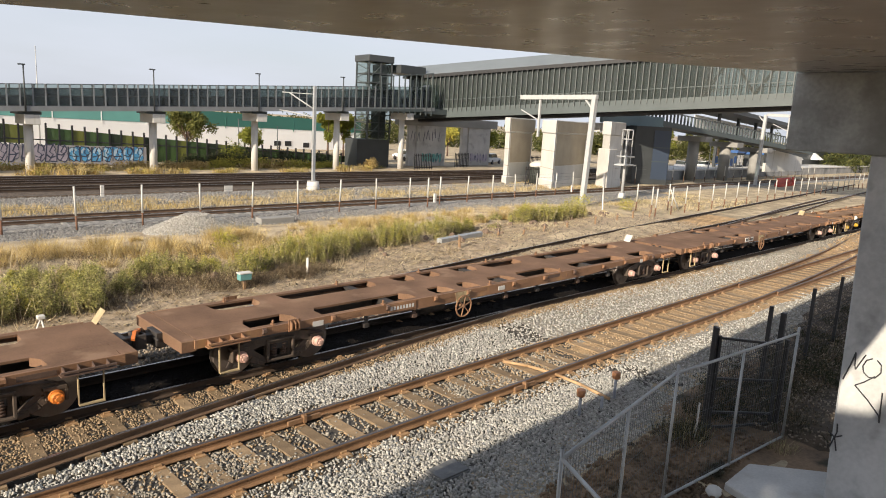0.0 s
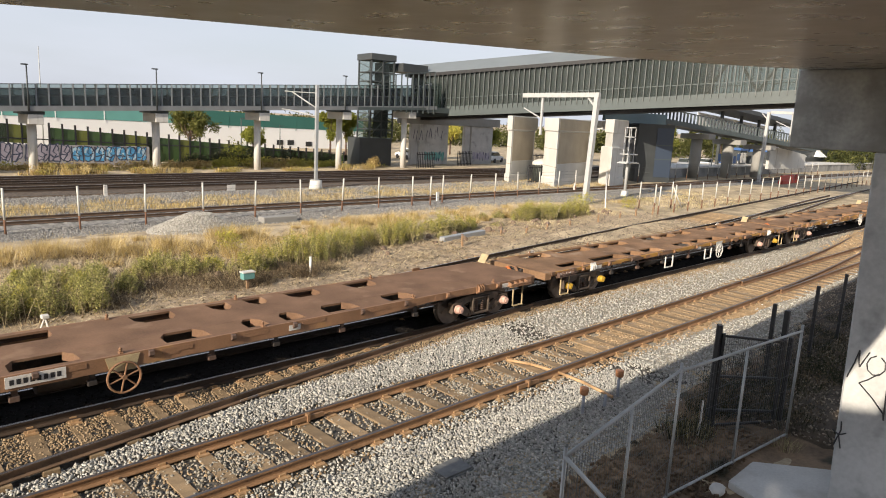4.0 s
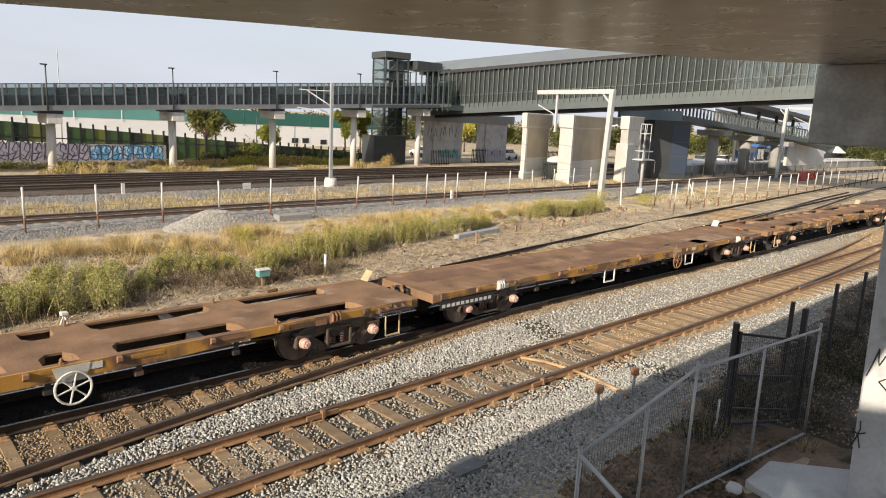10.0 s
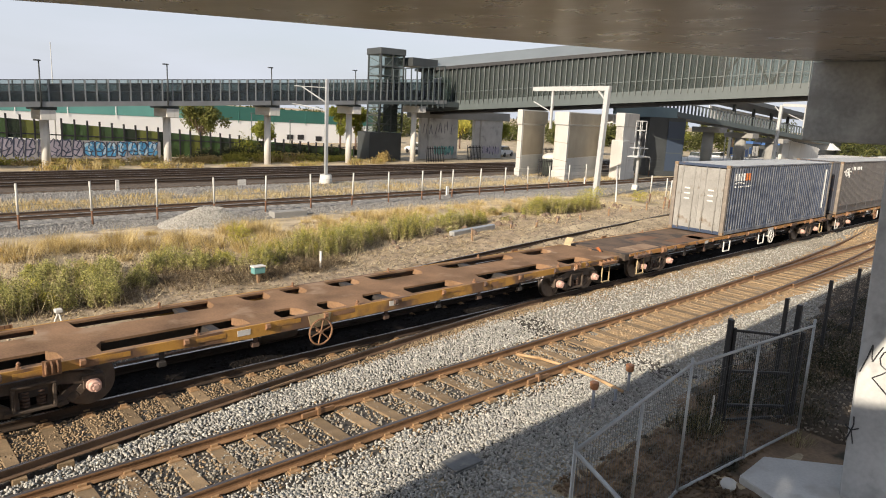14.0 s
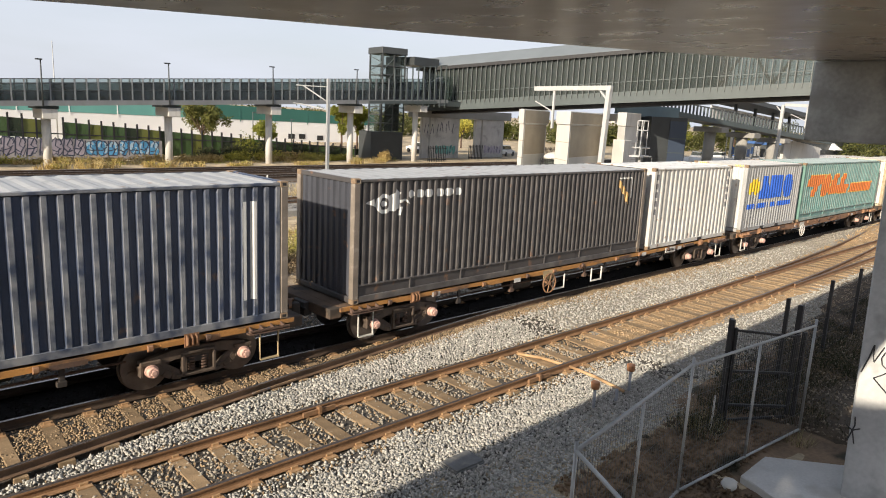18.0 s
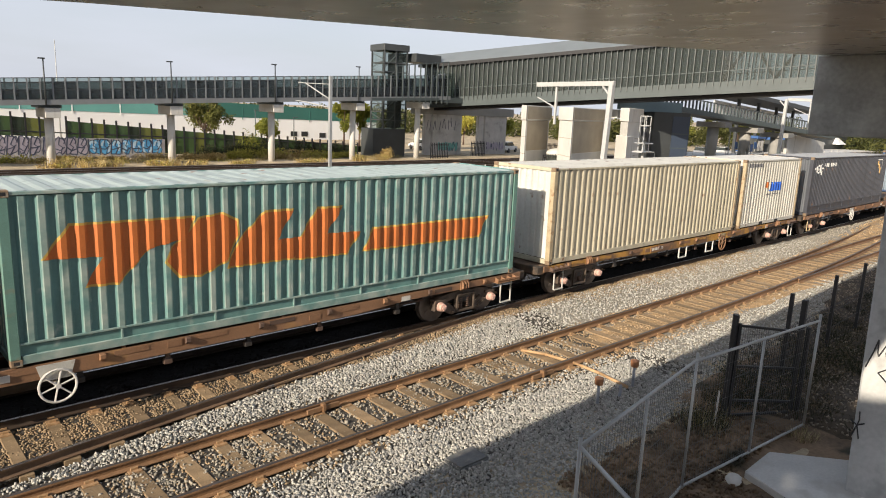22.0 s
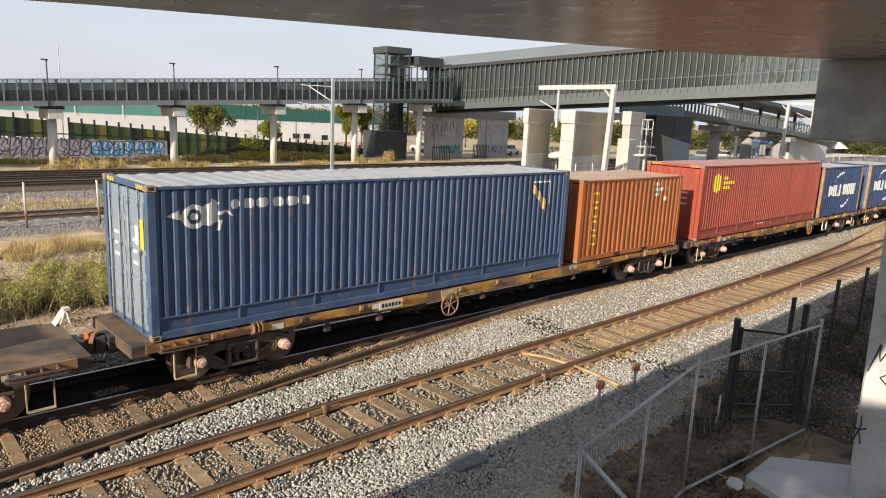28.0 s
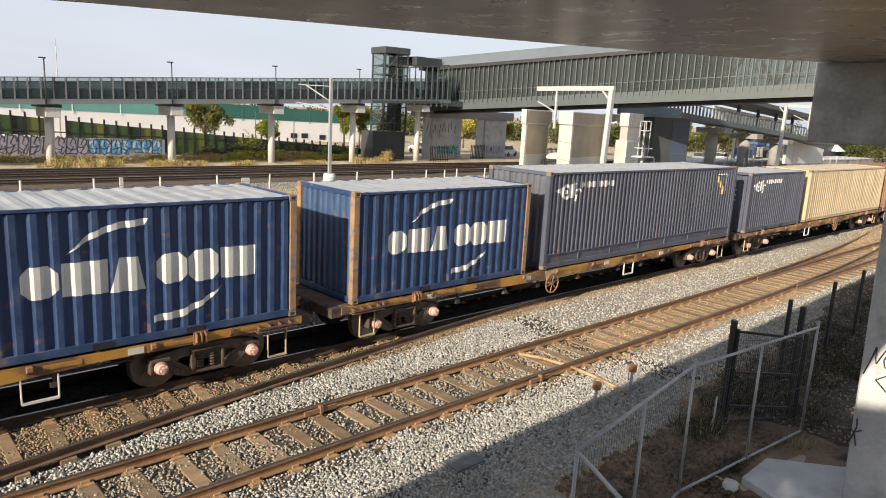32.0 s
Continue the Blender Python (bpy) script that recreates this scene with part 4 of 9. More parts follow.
def wagon_meshes():
    m = WAG
    bm = bmesh.new()
    tube(bm, (0, -0.735 - 0.065, 0), (0, -0.735 + 0.065, 0), 0.455, seg=28)
    tube(bm, (0, 0.735 - 0.065, 0), (0, 0.735 + 0.065, 0), 0.455, seg=28)
    for s in (-1, 1):
        tube(bm, (0, s * 0.665, 0), (0, s * 0.695, 0), 0.485, seg=28)
        for i in range(3):
            a = i * 2.094
            beam(bm, (0.2 * math.cos(a), s * 0.806, 0.2 * math.sin(a)), (0.34 * math.cos(a), s * 0.806, 0.34 * math.sin(a)), 0.06, 0.02, up=(0, 1, 0))
    tube(bm, (0, -1.05, 0), (0, 1.05, 0), 0.075, seg=10)
    m["wheelset"] = mesh_of("wheelset", bm)
    bm = bmesh.new()  # cast side frame seen from the side, 1.75 m wheelbase
    top = [(-1.15, 0.58), (-0.95, 0.70), (-0.5, 0.78), (0.5, 0.78), (0.95, 0.70), (1.15, 0.58), (1.12, 0.42), (0.72, 0.46), (0.45, 0.28), (0.36, 0.22), (-0.36, 0.22), (-0.45, 0.28), (-0.72, 0.46), (-1.12, 0.42)]
    prism(bm, [(x, 0, z) for x, z in top[:4] + top[4:6] + [(1.12, 0.46), (0.75, 0.52), (0.45, 0.60), (-0.45, 0.60), (-0.75, 0.52), (-1.12, 0.46)]], (0, -0.07, 0), (0, 0.07, 0))
    for s in (-1, 1):
        beam(bm, (s * 0.72, 0, 0.52), (s * 0.38, 0, 0.27), 0.14, 0.09, up=(0, 1, 0))
        beam(bm, (s * 0.27, 0, 0.24), (s * 0.27, 0, 0.64), 0.13, 0.07, up=(0, 1, 0))
        box(bm, s * 0.925 - 0.16, s * 0.925 + 0.16, -0.085, 0.085, 0.40, 0.62)
    box(bm, -0.45, 0.45, -0.09, 0.09, 0.20, 0.27)
    for z in (0.215, 0.655):  # frame of the spring window
        box(bm, -0.34, 0.34, -0.13, -0.07, z, z + 0.055)
    for s in (-1, 1):
        box(bm, s * 0.31 - 0.03, s * 0.31 + 0.03, -0.128, -0.068, 0.26, 0.66)
        for a, b in (((0.34, 0.23), (0.52, 0.27)), ((0.52, 0.27), (0.68, 0.36)), ((0.68, 0.36), (0.80, 0.47))):  # curved lower arm
            beam(bm, (s * a[0], -0.03, a[1]), (s * b[0], -0.03, b[1]), 0.15, 0.06, up=(0, 1, 0))
        box(bm, s * 0.925 - 0.19, s * 0.925 + 0.19, -0.12, 0.1, 0.58, 0.66)
        box(bm, s * 0.925 + s * 0.14, s * 0.925 + s * 0.2, -0.11, 0.08, 0.36, 0.6)
    bevel(bm, 0.012)
    m["side_frame"] = mesh_of("side_frame", bm)
    bm = bmesh.new()
    tube(bm, (0, 0, 0.29), (0, 0, 0.60), 0.045, seg=10)
    for i in range(5):
        tube(bm, (0, 0, 0.30 + i * 0.058), (0, 0, 0.335 + i * 0.058), 0.075, seg=10)
    m["spring"] = mesh_of("spring", bm)
    bm = bmesh.new()
    tube(bm, (0, 0.0, 0), (0, -0.07, 0), 0.125, seg=16)
    tube(bm, (0, -0.06, 0), (0, -0.17, 0), 0.118, 0.095, seg=16)
    tube(bm, (0, -0.16, 0), (0, -0.20, 0), 0.07, 0.045, seg=12)
    for k in range(3):
        a = 0.5 + k * 2.094
        tube(bm, (0.07 * math.cos(a), -0.16, 0.07 * math.sin(a)), (0.07 * math.cos(a), -0.19, 0.07 * math.sin(a)), 0.018, seg=6)
    m["axle_cap"] = mesh_of("axle_cap", bm)
    bm = bmesh.new()
    box(bm, -0.22, 0.22, -1.05, 1.05, 0.45, 0.72)
    bevel(bm, 0.02)
    m["bolster"] = mesh_of("bolster", bm)
    bm = bmesh.new()  # hand brake wheel
    n = 20
    for i in range(n):
        a, b = 2 * math.pi * i / n, 2 * math.pi * (i + 1) / n
        tube(bm, (0.29 * math.cos(a), 0, 0.29 * math.sin(a)), (0.29 * math.cos(b), 0, 0.29 * math.sin(b)), 0.022, seg=6, caps=False)
    for i in range(6):
        a = math.pi * i / 3 + 0.3
        tube(bm, (0.04 * math.cos(a), 0, 0.04 * math.sin(a)), (0.28 * math.cos(a), 0, 0.28 * math.sin(a)), 0.016, seg=6)
    tube(bm, (0, -0.03, 0), (0, 0.25, 0), 0.045, seg=10)
    m["hand_wheel"] = mesh_of("hand_wheel", bm)
    bm = bmesh.new()  # bent bar step
    for x in (0, 0.42):
        beam(bm, (x, 0, 0), (x, 0, -0.6), 0.04, 0.02, up=(1, 0, 0))
    beam(bm, (0, -0.01, -0.6), (0.42, -0.01, -0.6), 0.08, 0.022)
    m["step"] = mesh_of("step", bm)
    bm = bmesh.new()
    for x in (-0.28, 0.28):
        beam(bm, (x, 0, 0), (x, 0, -0.42), 0.045, 0.02, up=(1, 0, 0))
    beam(bm, (-0.28, 0, -0.42), (0.28, 0, -0.42), 0.05, 0.04)
    m["frame"] = mesh_of("step_frame", bm)
    bm = bmesh.new()
    for i in range(3):
        prism(bm, [(0.09 * i, 0.0, 0.14), (0.09 * i, -0.1, 0.06), (0.09 * i, -0.1, -0.06), (0.09 * i, 0.0, -0.12)], (0, 0, 0), (0.022, 0, 0))
    box(bm, -0.03, 0.26, -0.02, 0.0, -0.13, 0.14)
    m["bracket"] = mesh_of("bracket", bm)
    bm = bmesh.new()
    for i in range(4):
        prism(bm, [(0.24 * i, 0.0, 0.02), (0.24 * i, -0.15, -0.02), (0.24 * i, -0.15, -0.08), (0.24 * i, 0.0, -0.13)], (0, 0, 0), (0.02, 0, 0))
    box(bm, -0.05, 0.85, -0.17, -0.13, -0.06, -0.03)
    box(bm, -0.05, 0.85, -0.17, 0.0, -0.12, -0.10)
    m["shunter_step"] = mesh_of("shunter_step", bm)
    bm = bmesh.new()
    box(bm, -0.03, 0.03, -0.06, 0.06, 0, 0.03)
    tube(bm, (0, 0, 0.03), (0, 0, 0.075), 0.028, 0.024, seg=8)
    tube(bm, (0, 0, 0.075), (0, 0, 0.115), 0.04, 0.014, seg=8)
    m["twist_lock"] = mesh_of("twist_lock", bm)
    bm = bmesh.new()  # knuckle coupler reaching out along +x
    box(bm, 0, 0.32, -0.09, 0.09, -0.09, 0.09)
    box(bm, -0.1, 0.1, -0.26, 0.26, -0.17, 0.15)
    tube(bm, (0.1, -0.3, 0.06), (0.1, 0.34, 0.02), 0.03, seg=6)
    prism(bm, [(0.30, -0.2, 0), (0.48, -0.22, 0), (0.50, -0.06, 0), (0.40, 0.0, 0), (0.52, 0.10, 0), (0.48, 0.2, 0), (0.30, 0.16, 0)], (0, 0, -0.15), (0, 0, 0.15))
    bevel(bm, 0.01)
    m["coupler"] = mesh_of("coupler", bm)
    bm = bmesh.new()
    for a, b in (((0.2, -0.26, 0.1), (0.3, -0.08, 0.19)), ((0.3, -0.08, 0.19), (0.42, 0.02, 0.2)), ((0.42, 0.02, 0.2), (0.44, 0.16, 0.1))):
        beam(bm, a, b, 0.07, 0.05)
    m["lever"] = mesh_of("coupling_lever", bm)
    bm = bmesh.new()
    tube(bm, (0, 0, 0), (0.16, 0.02, -0.22), 0.028, seg=8)
    tube(bm, (0.16, 0.02, -0.22), (0.42, 0, -0.26), 0.028, seg=8)
    m["air_hose"] = mesh_of("air_hose", bm)
    bm = bmesh.new()
    box(bm, -0.14, 0.14, -0.005, 0.005, -0.06, 0.06)
    m["plate"] = mesh_of("plate", bm)
    bm = bmesh.new()
    tube(bm, (-0.45, 0, 0), (0.45, 0, 0), 0.2, seg=14)
    tube(bm, (0.7, 0.1, 0.05), (1.25, 0.1, 0.05), 0.13, seg=12)
    m["air_reservoir"] = mesh_of("air_reservoir", bm)
    bm = bmesh.new()
    prism(bm, [(0, 0, 0.07), (0, -0.07, 0.05), (0, -0.07, -0.03), (0, 0, -0.08)], (-0.05, 0, 0), (0.05, 0, 0))
    bevel(bm, 0.008)
    m["lug"] = mesh_of("sill_lug", bm)
    bm = bmesh.new()
    box(bm, -0.3, 0.3, -0.006, 0.002, -0.045, 0.05)
    bevel(bm, 0.003)
    m["strip"] = mesh_of("sill_strip", bm)
    bm = bmesh.new()
    box(bm, -0.05, 0.05, -0.02, 0.02, -0.22, 0.1)
    box(bm, -0.09, 0.07, -0.05, 0.05, -0.3, -0.2)
    bevel(bm, 0.01)
    m["hanger"] = mesh_of("hanger", bm)


wagon_meshes()


tan_plate = surface("tan_painted_plate", (0.42, 0.33, 0.19), 0.7, var=0.25, scale=3, spots=((0.2, 0.12, 0.07), 4, 0.58))
bogie_brown = surface("dusty_brown_casting", (0.085, 0.063, 0.047), 0.8, var=0.4, scale=4, fine=40, spots=((0.15, 0.10, 0.068), 3.5, 0.58))
hub_yellow = surface("yellow_axle_cap", (0.50, 0.31, 0.03), 0.6, var=0.25, scale=8, spots=((0.12, 0.08, 0.06), 5, 0.62))


deck_brown = surface("brown_skeleton_deck", (0.185, 0.108, 0.066), 0.85, var=0.3, scale=1.1, fine=26, bump=0.2, spots=((0.26, 0.165, 0.105), 1.3, 0.58), spec=0.25)
deck_smooth = surface("smooth_brown_deck_plate", (0.185, 0.104, 0.064), 0.8, var=0.2, scale=1.4, fine=26, bump=0.12, spec=0.25)
deck_pale = surface("scuffed_pale_deck_plate", (0.31, 0.21, 0.135), 0.85, var=0.3, scale=1.6, fine=26, bump=0.15, spots=((0.24, 0.15, 0.095), 1.2, 0.5), spec=0.25)


def bogie(w, x, cap, front_cap=None):
    b = new("bogie")
    b.parent = w
    b.matrix_basis = pose(x, 0, 0)
    for dx in (-0.925, 0.925):
        ax = shared("wheelset", WAG["wheelset"], wheel_steel, b, pose(dx, 0, 0.455))
        SPINNING.append((ax, dx))
        for s in (-1, 1):
            shared("axle_cap", WAG["axle_cap"], front_cap if front_cap and dx < 0 else cap, b, pose(dx, s * 1.07, 0.47, 0, 0, 0 if s < 0 else 180))
    for s in (-1, 1):
        shared("side_frame", WAG["side_frame"], bogie_brown, b, pose(0, s * 0.99, 0))
        for x in (-0.12, 0.12):
            shared("spring", WAG["spring"], rust_dark, b, pose(x, s * 1.0, 0))
    shared("bolster", WAG["bolster"], grime, b)
    return b


def wagon(place, label, sill, flat=False, cap=None, white_end=True, wheel_at=9.2, seed=0, kind=0, frames=(), thin=False, board=None):
    rnd = random.Random(seed)
    deck = deck_brown if seed < 3 else rust_deck if seed < 7 else deck_dark
    w = thing("flat_wagon", label, "railway wagon", "wagons of the goods train", at=(place, TRAIN_Y, 0))
    half = 1.2
    holes = [] if flat else HOLES[kind]
    bm = bmesh.new()
    box(bm, 0.3, W_LEN - 0.3, -(half - 0.06 if flat else 0.46), half - 0.06 if flat else 0.46, DECK - 0.05, DECK)
    part("deck_plate", bm, deck, w)
    if flat:
        x = 0.5
        while x < W_LEN - 2.0:
            ln = rnd.uniform(1.4, 3.4)
            y0 = rnd.choice((-1.0, -0.55, 0.05))
            bm = bmesh.new()
            box(bm, x, min(x + ln, W_LEN - 0.5), y0, y0 + rnd.uniform(0.5, 0.95), DECK + 0.0005, DECK + 0.004)
            part("deck_patch", bm, (deck_smooth, deck_pale)[rnd.random() < 0.35], w, "welded patch plate on the deck")
            x += ln * rnd.uniform(0.7, 1.2)
        for k in range(18):
            bm = bmesh.new()
            xh, yh = 1.0 + (k // 2) * 2.1, (-0.75, -0.05)[k % 2] + rnd.uniform(-0.05, 0.05)
            box(bm, xh, xh + 0.1, yh, yh + 0.1, DECK + 0.0045, DECK + 0.008)
            part("lashing_slot", bm, grime, w)
    if not flat:
        edges = [0.32] + [x for h in holes for x in h] + [W_LEN - 0.32]
        for i in range(0, len(edges), 2):
            x0, x1 = edges[i], edges[i + 1]
            ch = 0.16
            for s in (-1, 1):
                bm = bmesh.new()
                a0, a1 = (x0 - ch if i else x0), (x1 + ch if i + 2 < len(edges) else x1)
                pts = [(a0, s * 0.462), (a1, s * 0.462), (x1 + 0.02, s * 0.66), (x1, s * (half - 0.09)), (x0, s * (half - 0.09)), (x0 - 0.02, s * 0.66)]
                prism(bm, [(px_, py, 0) for px_, py in pts], (0, 0, DECK - 0.16), (0, 0, DECK - 0.001))
                part("deck_bearer", bm, deck, w)
                if kind == 2 and i:  # sunken plate in the opening before this bearer
                    bm = bmesh.new()
                    y0, y1 = sorted((s * 0.47, s * (half - 0.06)))
                    box(bm, edges[i - 1] - 0.1, x0 + 0.1, y0, y1, DECK - 0.17, DECK - 0.14)
                    part("well_plate", bm, deck, w)
        for s in (-1, 1):
            bm = bmesh.new()
            y0, y1 = sorted((s * (half - 0.17), s * (half - 0.052)))
            box(bm, 0.32, W_LEN - 0.32, y0, y1, DECK - 0.05, DECK + 0.001)
            part("edge_flange", bm, deck, w)
    bm = bmesh.new()
    box(bm, 0.3, W_LEN - 0.3, -0.2, 0.2, DECK - 0.42, DECK - 0.055)
    part("centre_sill", bm, grime, w)
    for s in (-1, 1):
        bm = bmesh.new()  # fish-bellied side sill
        y0, y1 = sorted((s * (half - 0.05), s * half))
        e, d = (0.09, 0.12) if thin else (0.17, 0.26)  # depth of the sill at its ends and in the middle
        prof = [(0.25, DECK + 0.003), (W_LEN - 0.25, DECK + 0.003), (W_LEN - 0.25, DECK - e), (W_LEN - 4.4, DECK - e), (W_LEN - 6.0, DECK - d), (6.0, DECK - d), (4.4, DECK - e), (0.25, DECK - e)]
        prism(bm, [(x, y0, z) for x, z in prof], (0, 0, 0), (0, y1 - y0, 0))
        part("side_sill", bm, sill, w)
        # added plate whose dark colour stands for shade inside the deck openings
        bm = bmesh.new()
        y0, y1 = sorted((s * (half - 0.058), s * (half - 0.051)))
        box(bm, 0.4, W_LEN - 0.4, y0, y1, DECK - e, DECK - 0.052)
        part("sill_web", bm, rust_dark, w, "dark lining added inside the side sill for the shade in the openings")
        x = 2.0
        while x < W_LEN - 1.5:
            shared("twist_lock", WAG["twist_lock"], sill_rust, w, pose(x, s * (half - 0.09), DECK)) if not flat or rnd.random() < 0.6 else None
            shared("plate", WAG["plate"], white_paint if rnd.random() < 0.5 else sill_rust, w, pose(x + rnd.uniform(0.4, 1.2), s * (half + 0.006), DECK - rnd.uniform(0.08, 0.14)))
            x += rnd.uniform(2.6, 4.2)
        for x in (2.35, W_LEN - 2.6):
            shared("bracket", WAG["bracket"], white_paint if white_end else sill_rust, w, pose(x, s * half, DECK - 0.06, 0, 0, 0 if s < 0 else 180))
        for x in (0.5, W_LEN - 1.3):
            if seed != 5 or x > 1:
                shared("shunter_step", WAG["shunter_step"], sill_rust if seed in (1, 2, 6, 9) else rust_dark, w, pose(x + (0 if s < 0 else 0.8), s * half, DECK - 0.04, 0, 0, 0 if s < 0 else 180))
            if seed != 5 or x > 1:
                shared("step", WAG["step"], pale_post if seed in (8, 9, 10) else tan_plate, w, pose(x + 0.25, s * half, DECK - 0.17))
    for k in range(11):  # lugs and short ribs along the near sill
        x = 1.6 + k * 1.62 + rnd.uniform(-0.3, 0.3)
        shared("sill_lug", WAG["lug"], sill_rust if rnd.random() < 0.6 else rust_dark, w, pose(x, -half - 0.002, DECK - 0.07))
        shared("sill_strip", WAG["strip"], (rust_dark, sill_rust, sill, sill, sill)[rnd.randint(0, 4)], w, pose(x + 0.5, -half - 0.004, DECK - rnd.uniform(0.06, 0.1)))
    for k in range(7):  # brackets and pipe hangers hanging in the shade
        x = 4.2 + k * 1.75 + rnd.uniform(-0.4, 0.4)
        shared("hanger", WAG["hanger"], (grime, rust_dark)[k % 2], w, pose(x, -half + 0.12, DECK - 0.2))
    bm = bmesh.new()
    tube(bm, (3.6, -0.85, 0.66), (W_LEN - 3.6, -0.85, 0.66), 0.025, seg=6)
    part("brake_pipe", bm, rust_dark, w)
    for x in (5.5, 9.9, 14.3):
        bm = bmesh.new()
        prism(bm, [(x - 0.1, -half + 0.06, DECK - 0.06), (x - 0.1, half - 0.06, DECK - 0.06), (x - 0.1, 0.3, DECK - 0.5), (x - 0.1, -0.3, DECK - 0.5)], (0, 0, 0), (0.2, 0, 0))
        part("cross_bearer", bm, grime, w)
    if board:
        bx0, bw, mat, inkmat = board
        low = 0.2 if bw > 1.5 else 0.0  # a long board hangs below the sill
        bm = bmesh.new()
        box(bm, bx0, bx0 + bw, -half - 0.05 * (low > 0) - 0.02, -half - 0.05 * (low > 0) - 0.001, DECK - 0.21 - low, DECK - 0.02 - low * 0.8)
        nb = part("number_board", bm, mat, w, "painted board with a row of characters as bars")
        bm = bmesh.new()
        x = bx0 + 0.06
        while x < bx0 + bw - 0.12:
            box(bm, x, x + 0.065 + 0.25 * low, -half - 0.05 * (low > 0) - 0.024, -half - 0.05 * (low > 0) - 0.0205, DECK - 0.16 - low, DECK - 0.07 - low)
            x += 0.1 + 0.35 * low
        part("marking", bm, inkmat, nb)
    for x in frames:
        shared("step", WAG["frame"], white_paint, w, pose(x, -half + 0.02, DECK - 0.24), "white bent bar frame under the sill")
    for x, s in ((0, -1), (W_LEN, 1)):
        bm = bmesh.new()
        x0, x1 = sorted((x, x - s * 0.317))
        box(bm, x0, x1, -half + 0.06, half - 0.06, DECK - 0.24, DECK - 0.004)
        bevel(bm, 0.015)
        part("headstock", bm, deck, w)
        shared("coupler", WAG["coupler"], grime, w, pose(x + s * 0.02, 0, DECK - 0.18, 0, 0, 0 if s > 0 else 180))
        shared("coupling_lever", WAG["lever"], sill_rust if seed % 3 else logo_orange, w, pose(x + s * 0.02, 0, DECK - 0.18, 0, 0, 0 if s > 0 else 180))
        shared("air_hose", WAG["air_hose"], black_steel, w, pose(x, -0.35 * s, DECK - 0.2, 0, 0, 0 if s > 0 else 180))
        if s > 0:
            bm = bmesh.new()
            prism(bm, [(x - 0.1, half - 0.35, DECK + 0.0), (x - 0.1, half - 0.05, DECK), (x + 0.08, half - 0.05, DECK + 0.26), (x + 0.08, half - 0.35, DECK + 0.26)], (0, 0, 0), (0.012, 0, 0.006))
            part("end_flap", bm, pale_post if seed in (1, 5, 11) else tan_plate, w, "small tilted end plate")
    shared("hand_wheel", WAG["hand_wheel"], white_paint if seed in (3, 4, 7, 9, 11) else sill_rust, w, pose(wheel_at, -half - 0.06, 0.62))
    bm = bmesh.new()
    prism(bm, [(wheel_at - 0.3, 0, DECK - 0.02), (wheel_at + 0.3, 0, DECK - 0.02), (wheel_at + 0.22, 0, DECK - 0.3), (wheel_at - 0.22, 0, DECK - 0.3)], (0, -half - 0.02, 0), (0, -half - 0.002, 0))
    part("wheel_bracket", bm, pale_post if seed in (3, 4, 7, 9, 11) else tan_plate, w, "pale plate behind the hand wheel")
    shared("air_reservoir", WAG["air_reservoir"], grime, w, pose(7.0, -0.6, 0.6))
    bogie(w, 2.2, cap or hub_pink)
    bogie(w, W_LEN - 2.3, cap or hub_pink, hub_pink)
    MOVING.append((w, place, TRAIN_Y, 0))
    return w


HOLES = (
    [(1.5, 2.7), (3.3, 6.2), (6.9, 7.6), (8.0, 8.6), (9.3, 10.2), (10.6, 12.4), (13.3, 16.3), (17.0, 18.3)],
    [(4.6, 5.7), (6.1, 7.2), (8.7, 9.6), (10.4, 10.9), (11.3, 11.8), (12.4, 13.3), (14.2, 15.1)],
    [(1.2, 2.6), (3.1, 5.0), (5.2, 6.2), (6.4, 7.6), (8.9, 10.2), (10.4, 11.6), (11.8, 13.0), (14.3, 15.4), (15.6, 16.6), (17.2, 18.6)],
    [(1.6, 2.8), (3.5, 5.6), (6.0, 6.7), (7.3, 8.3), (8.8, 11.0), (11.5, 12.1), (12.7, 15.2), (16.0, 18.2)],
)
WAGONS = (
    (-15.3, sill_rust, 0, "rust-brown skeleton container wagon, empty", 8.0, ()),
    (5.25, sill_rust, 0, "rust-brown skeleton container wagon, empty", 7.7, ()),
    (25.45, sill_rust, 1, "rust-brown container wagon with small deck openings, empty", 7.83, ()),
    (45.7, sill_yellow, 2, "rusty empty container wagon with worn yellow side sills", 11.9, (7.7, 11.0)),
    (65.75, sill_yellow, 3, "rusty empty container wagon with worn yellow side sills", 11.9, ()),
    (86.0, sill_yellow, -1, "flat wagon with a full rust-brown deck and yellow sills", 12.2, (7.85, 13.2)),
    (106.5, sill_yellow, 0, "rusty empty container wagon with bright yellow side sills", 7.75, ()),
    (126.6, sill_amber, -1, "flat wagon with a rust-brown deck under one grey container", 12.2, (7.8, 11.3)),
    (147.05, sill_amber, 0, "container wagon with rusty sills, loaded with two containers", 7.75, (8.3, 10.3)),
    (167.4, sill_rust, 1, "container wagon with rusty sills, loaded with two containers", 7.6, ()),
    (187.75, sill_yellow, 0, "container wagon with worn yellow sills, loaded", 11.7, (10.75, 8.6)),
    (208.15, sill_rust, 0, "half-loaded container wagon with brown sills", 7.3, ()),
    (228.55, sill_yellow, 0, "container wagon with worn yellow sills, loaded", 7.85, ()),
    (248.9, sill_yellow, 0, "container wagon with worn yellow sills, loaded", 12.2, (14.5,)),
    (269.2, sill_yellow, 0, "container wagon with worn yellow sills, loaded", 7.8, (12.1,)),
    (289.65, sill_yellow, 0, "container wagon with worn yellow sills, loaded", 11.9, (8.0,)),
    (310.0, sill_rust, 0, "container wagon with rusty sills, loaded", 9.0, ()),
)
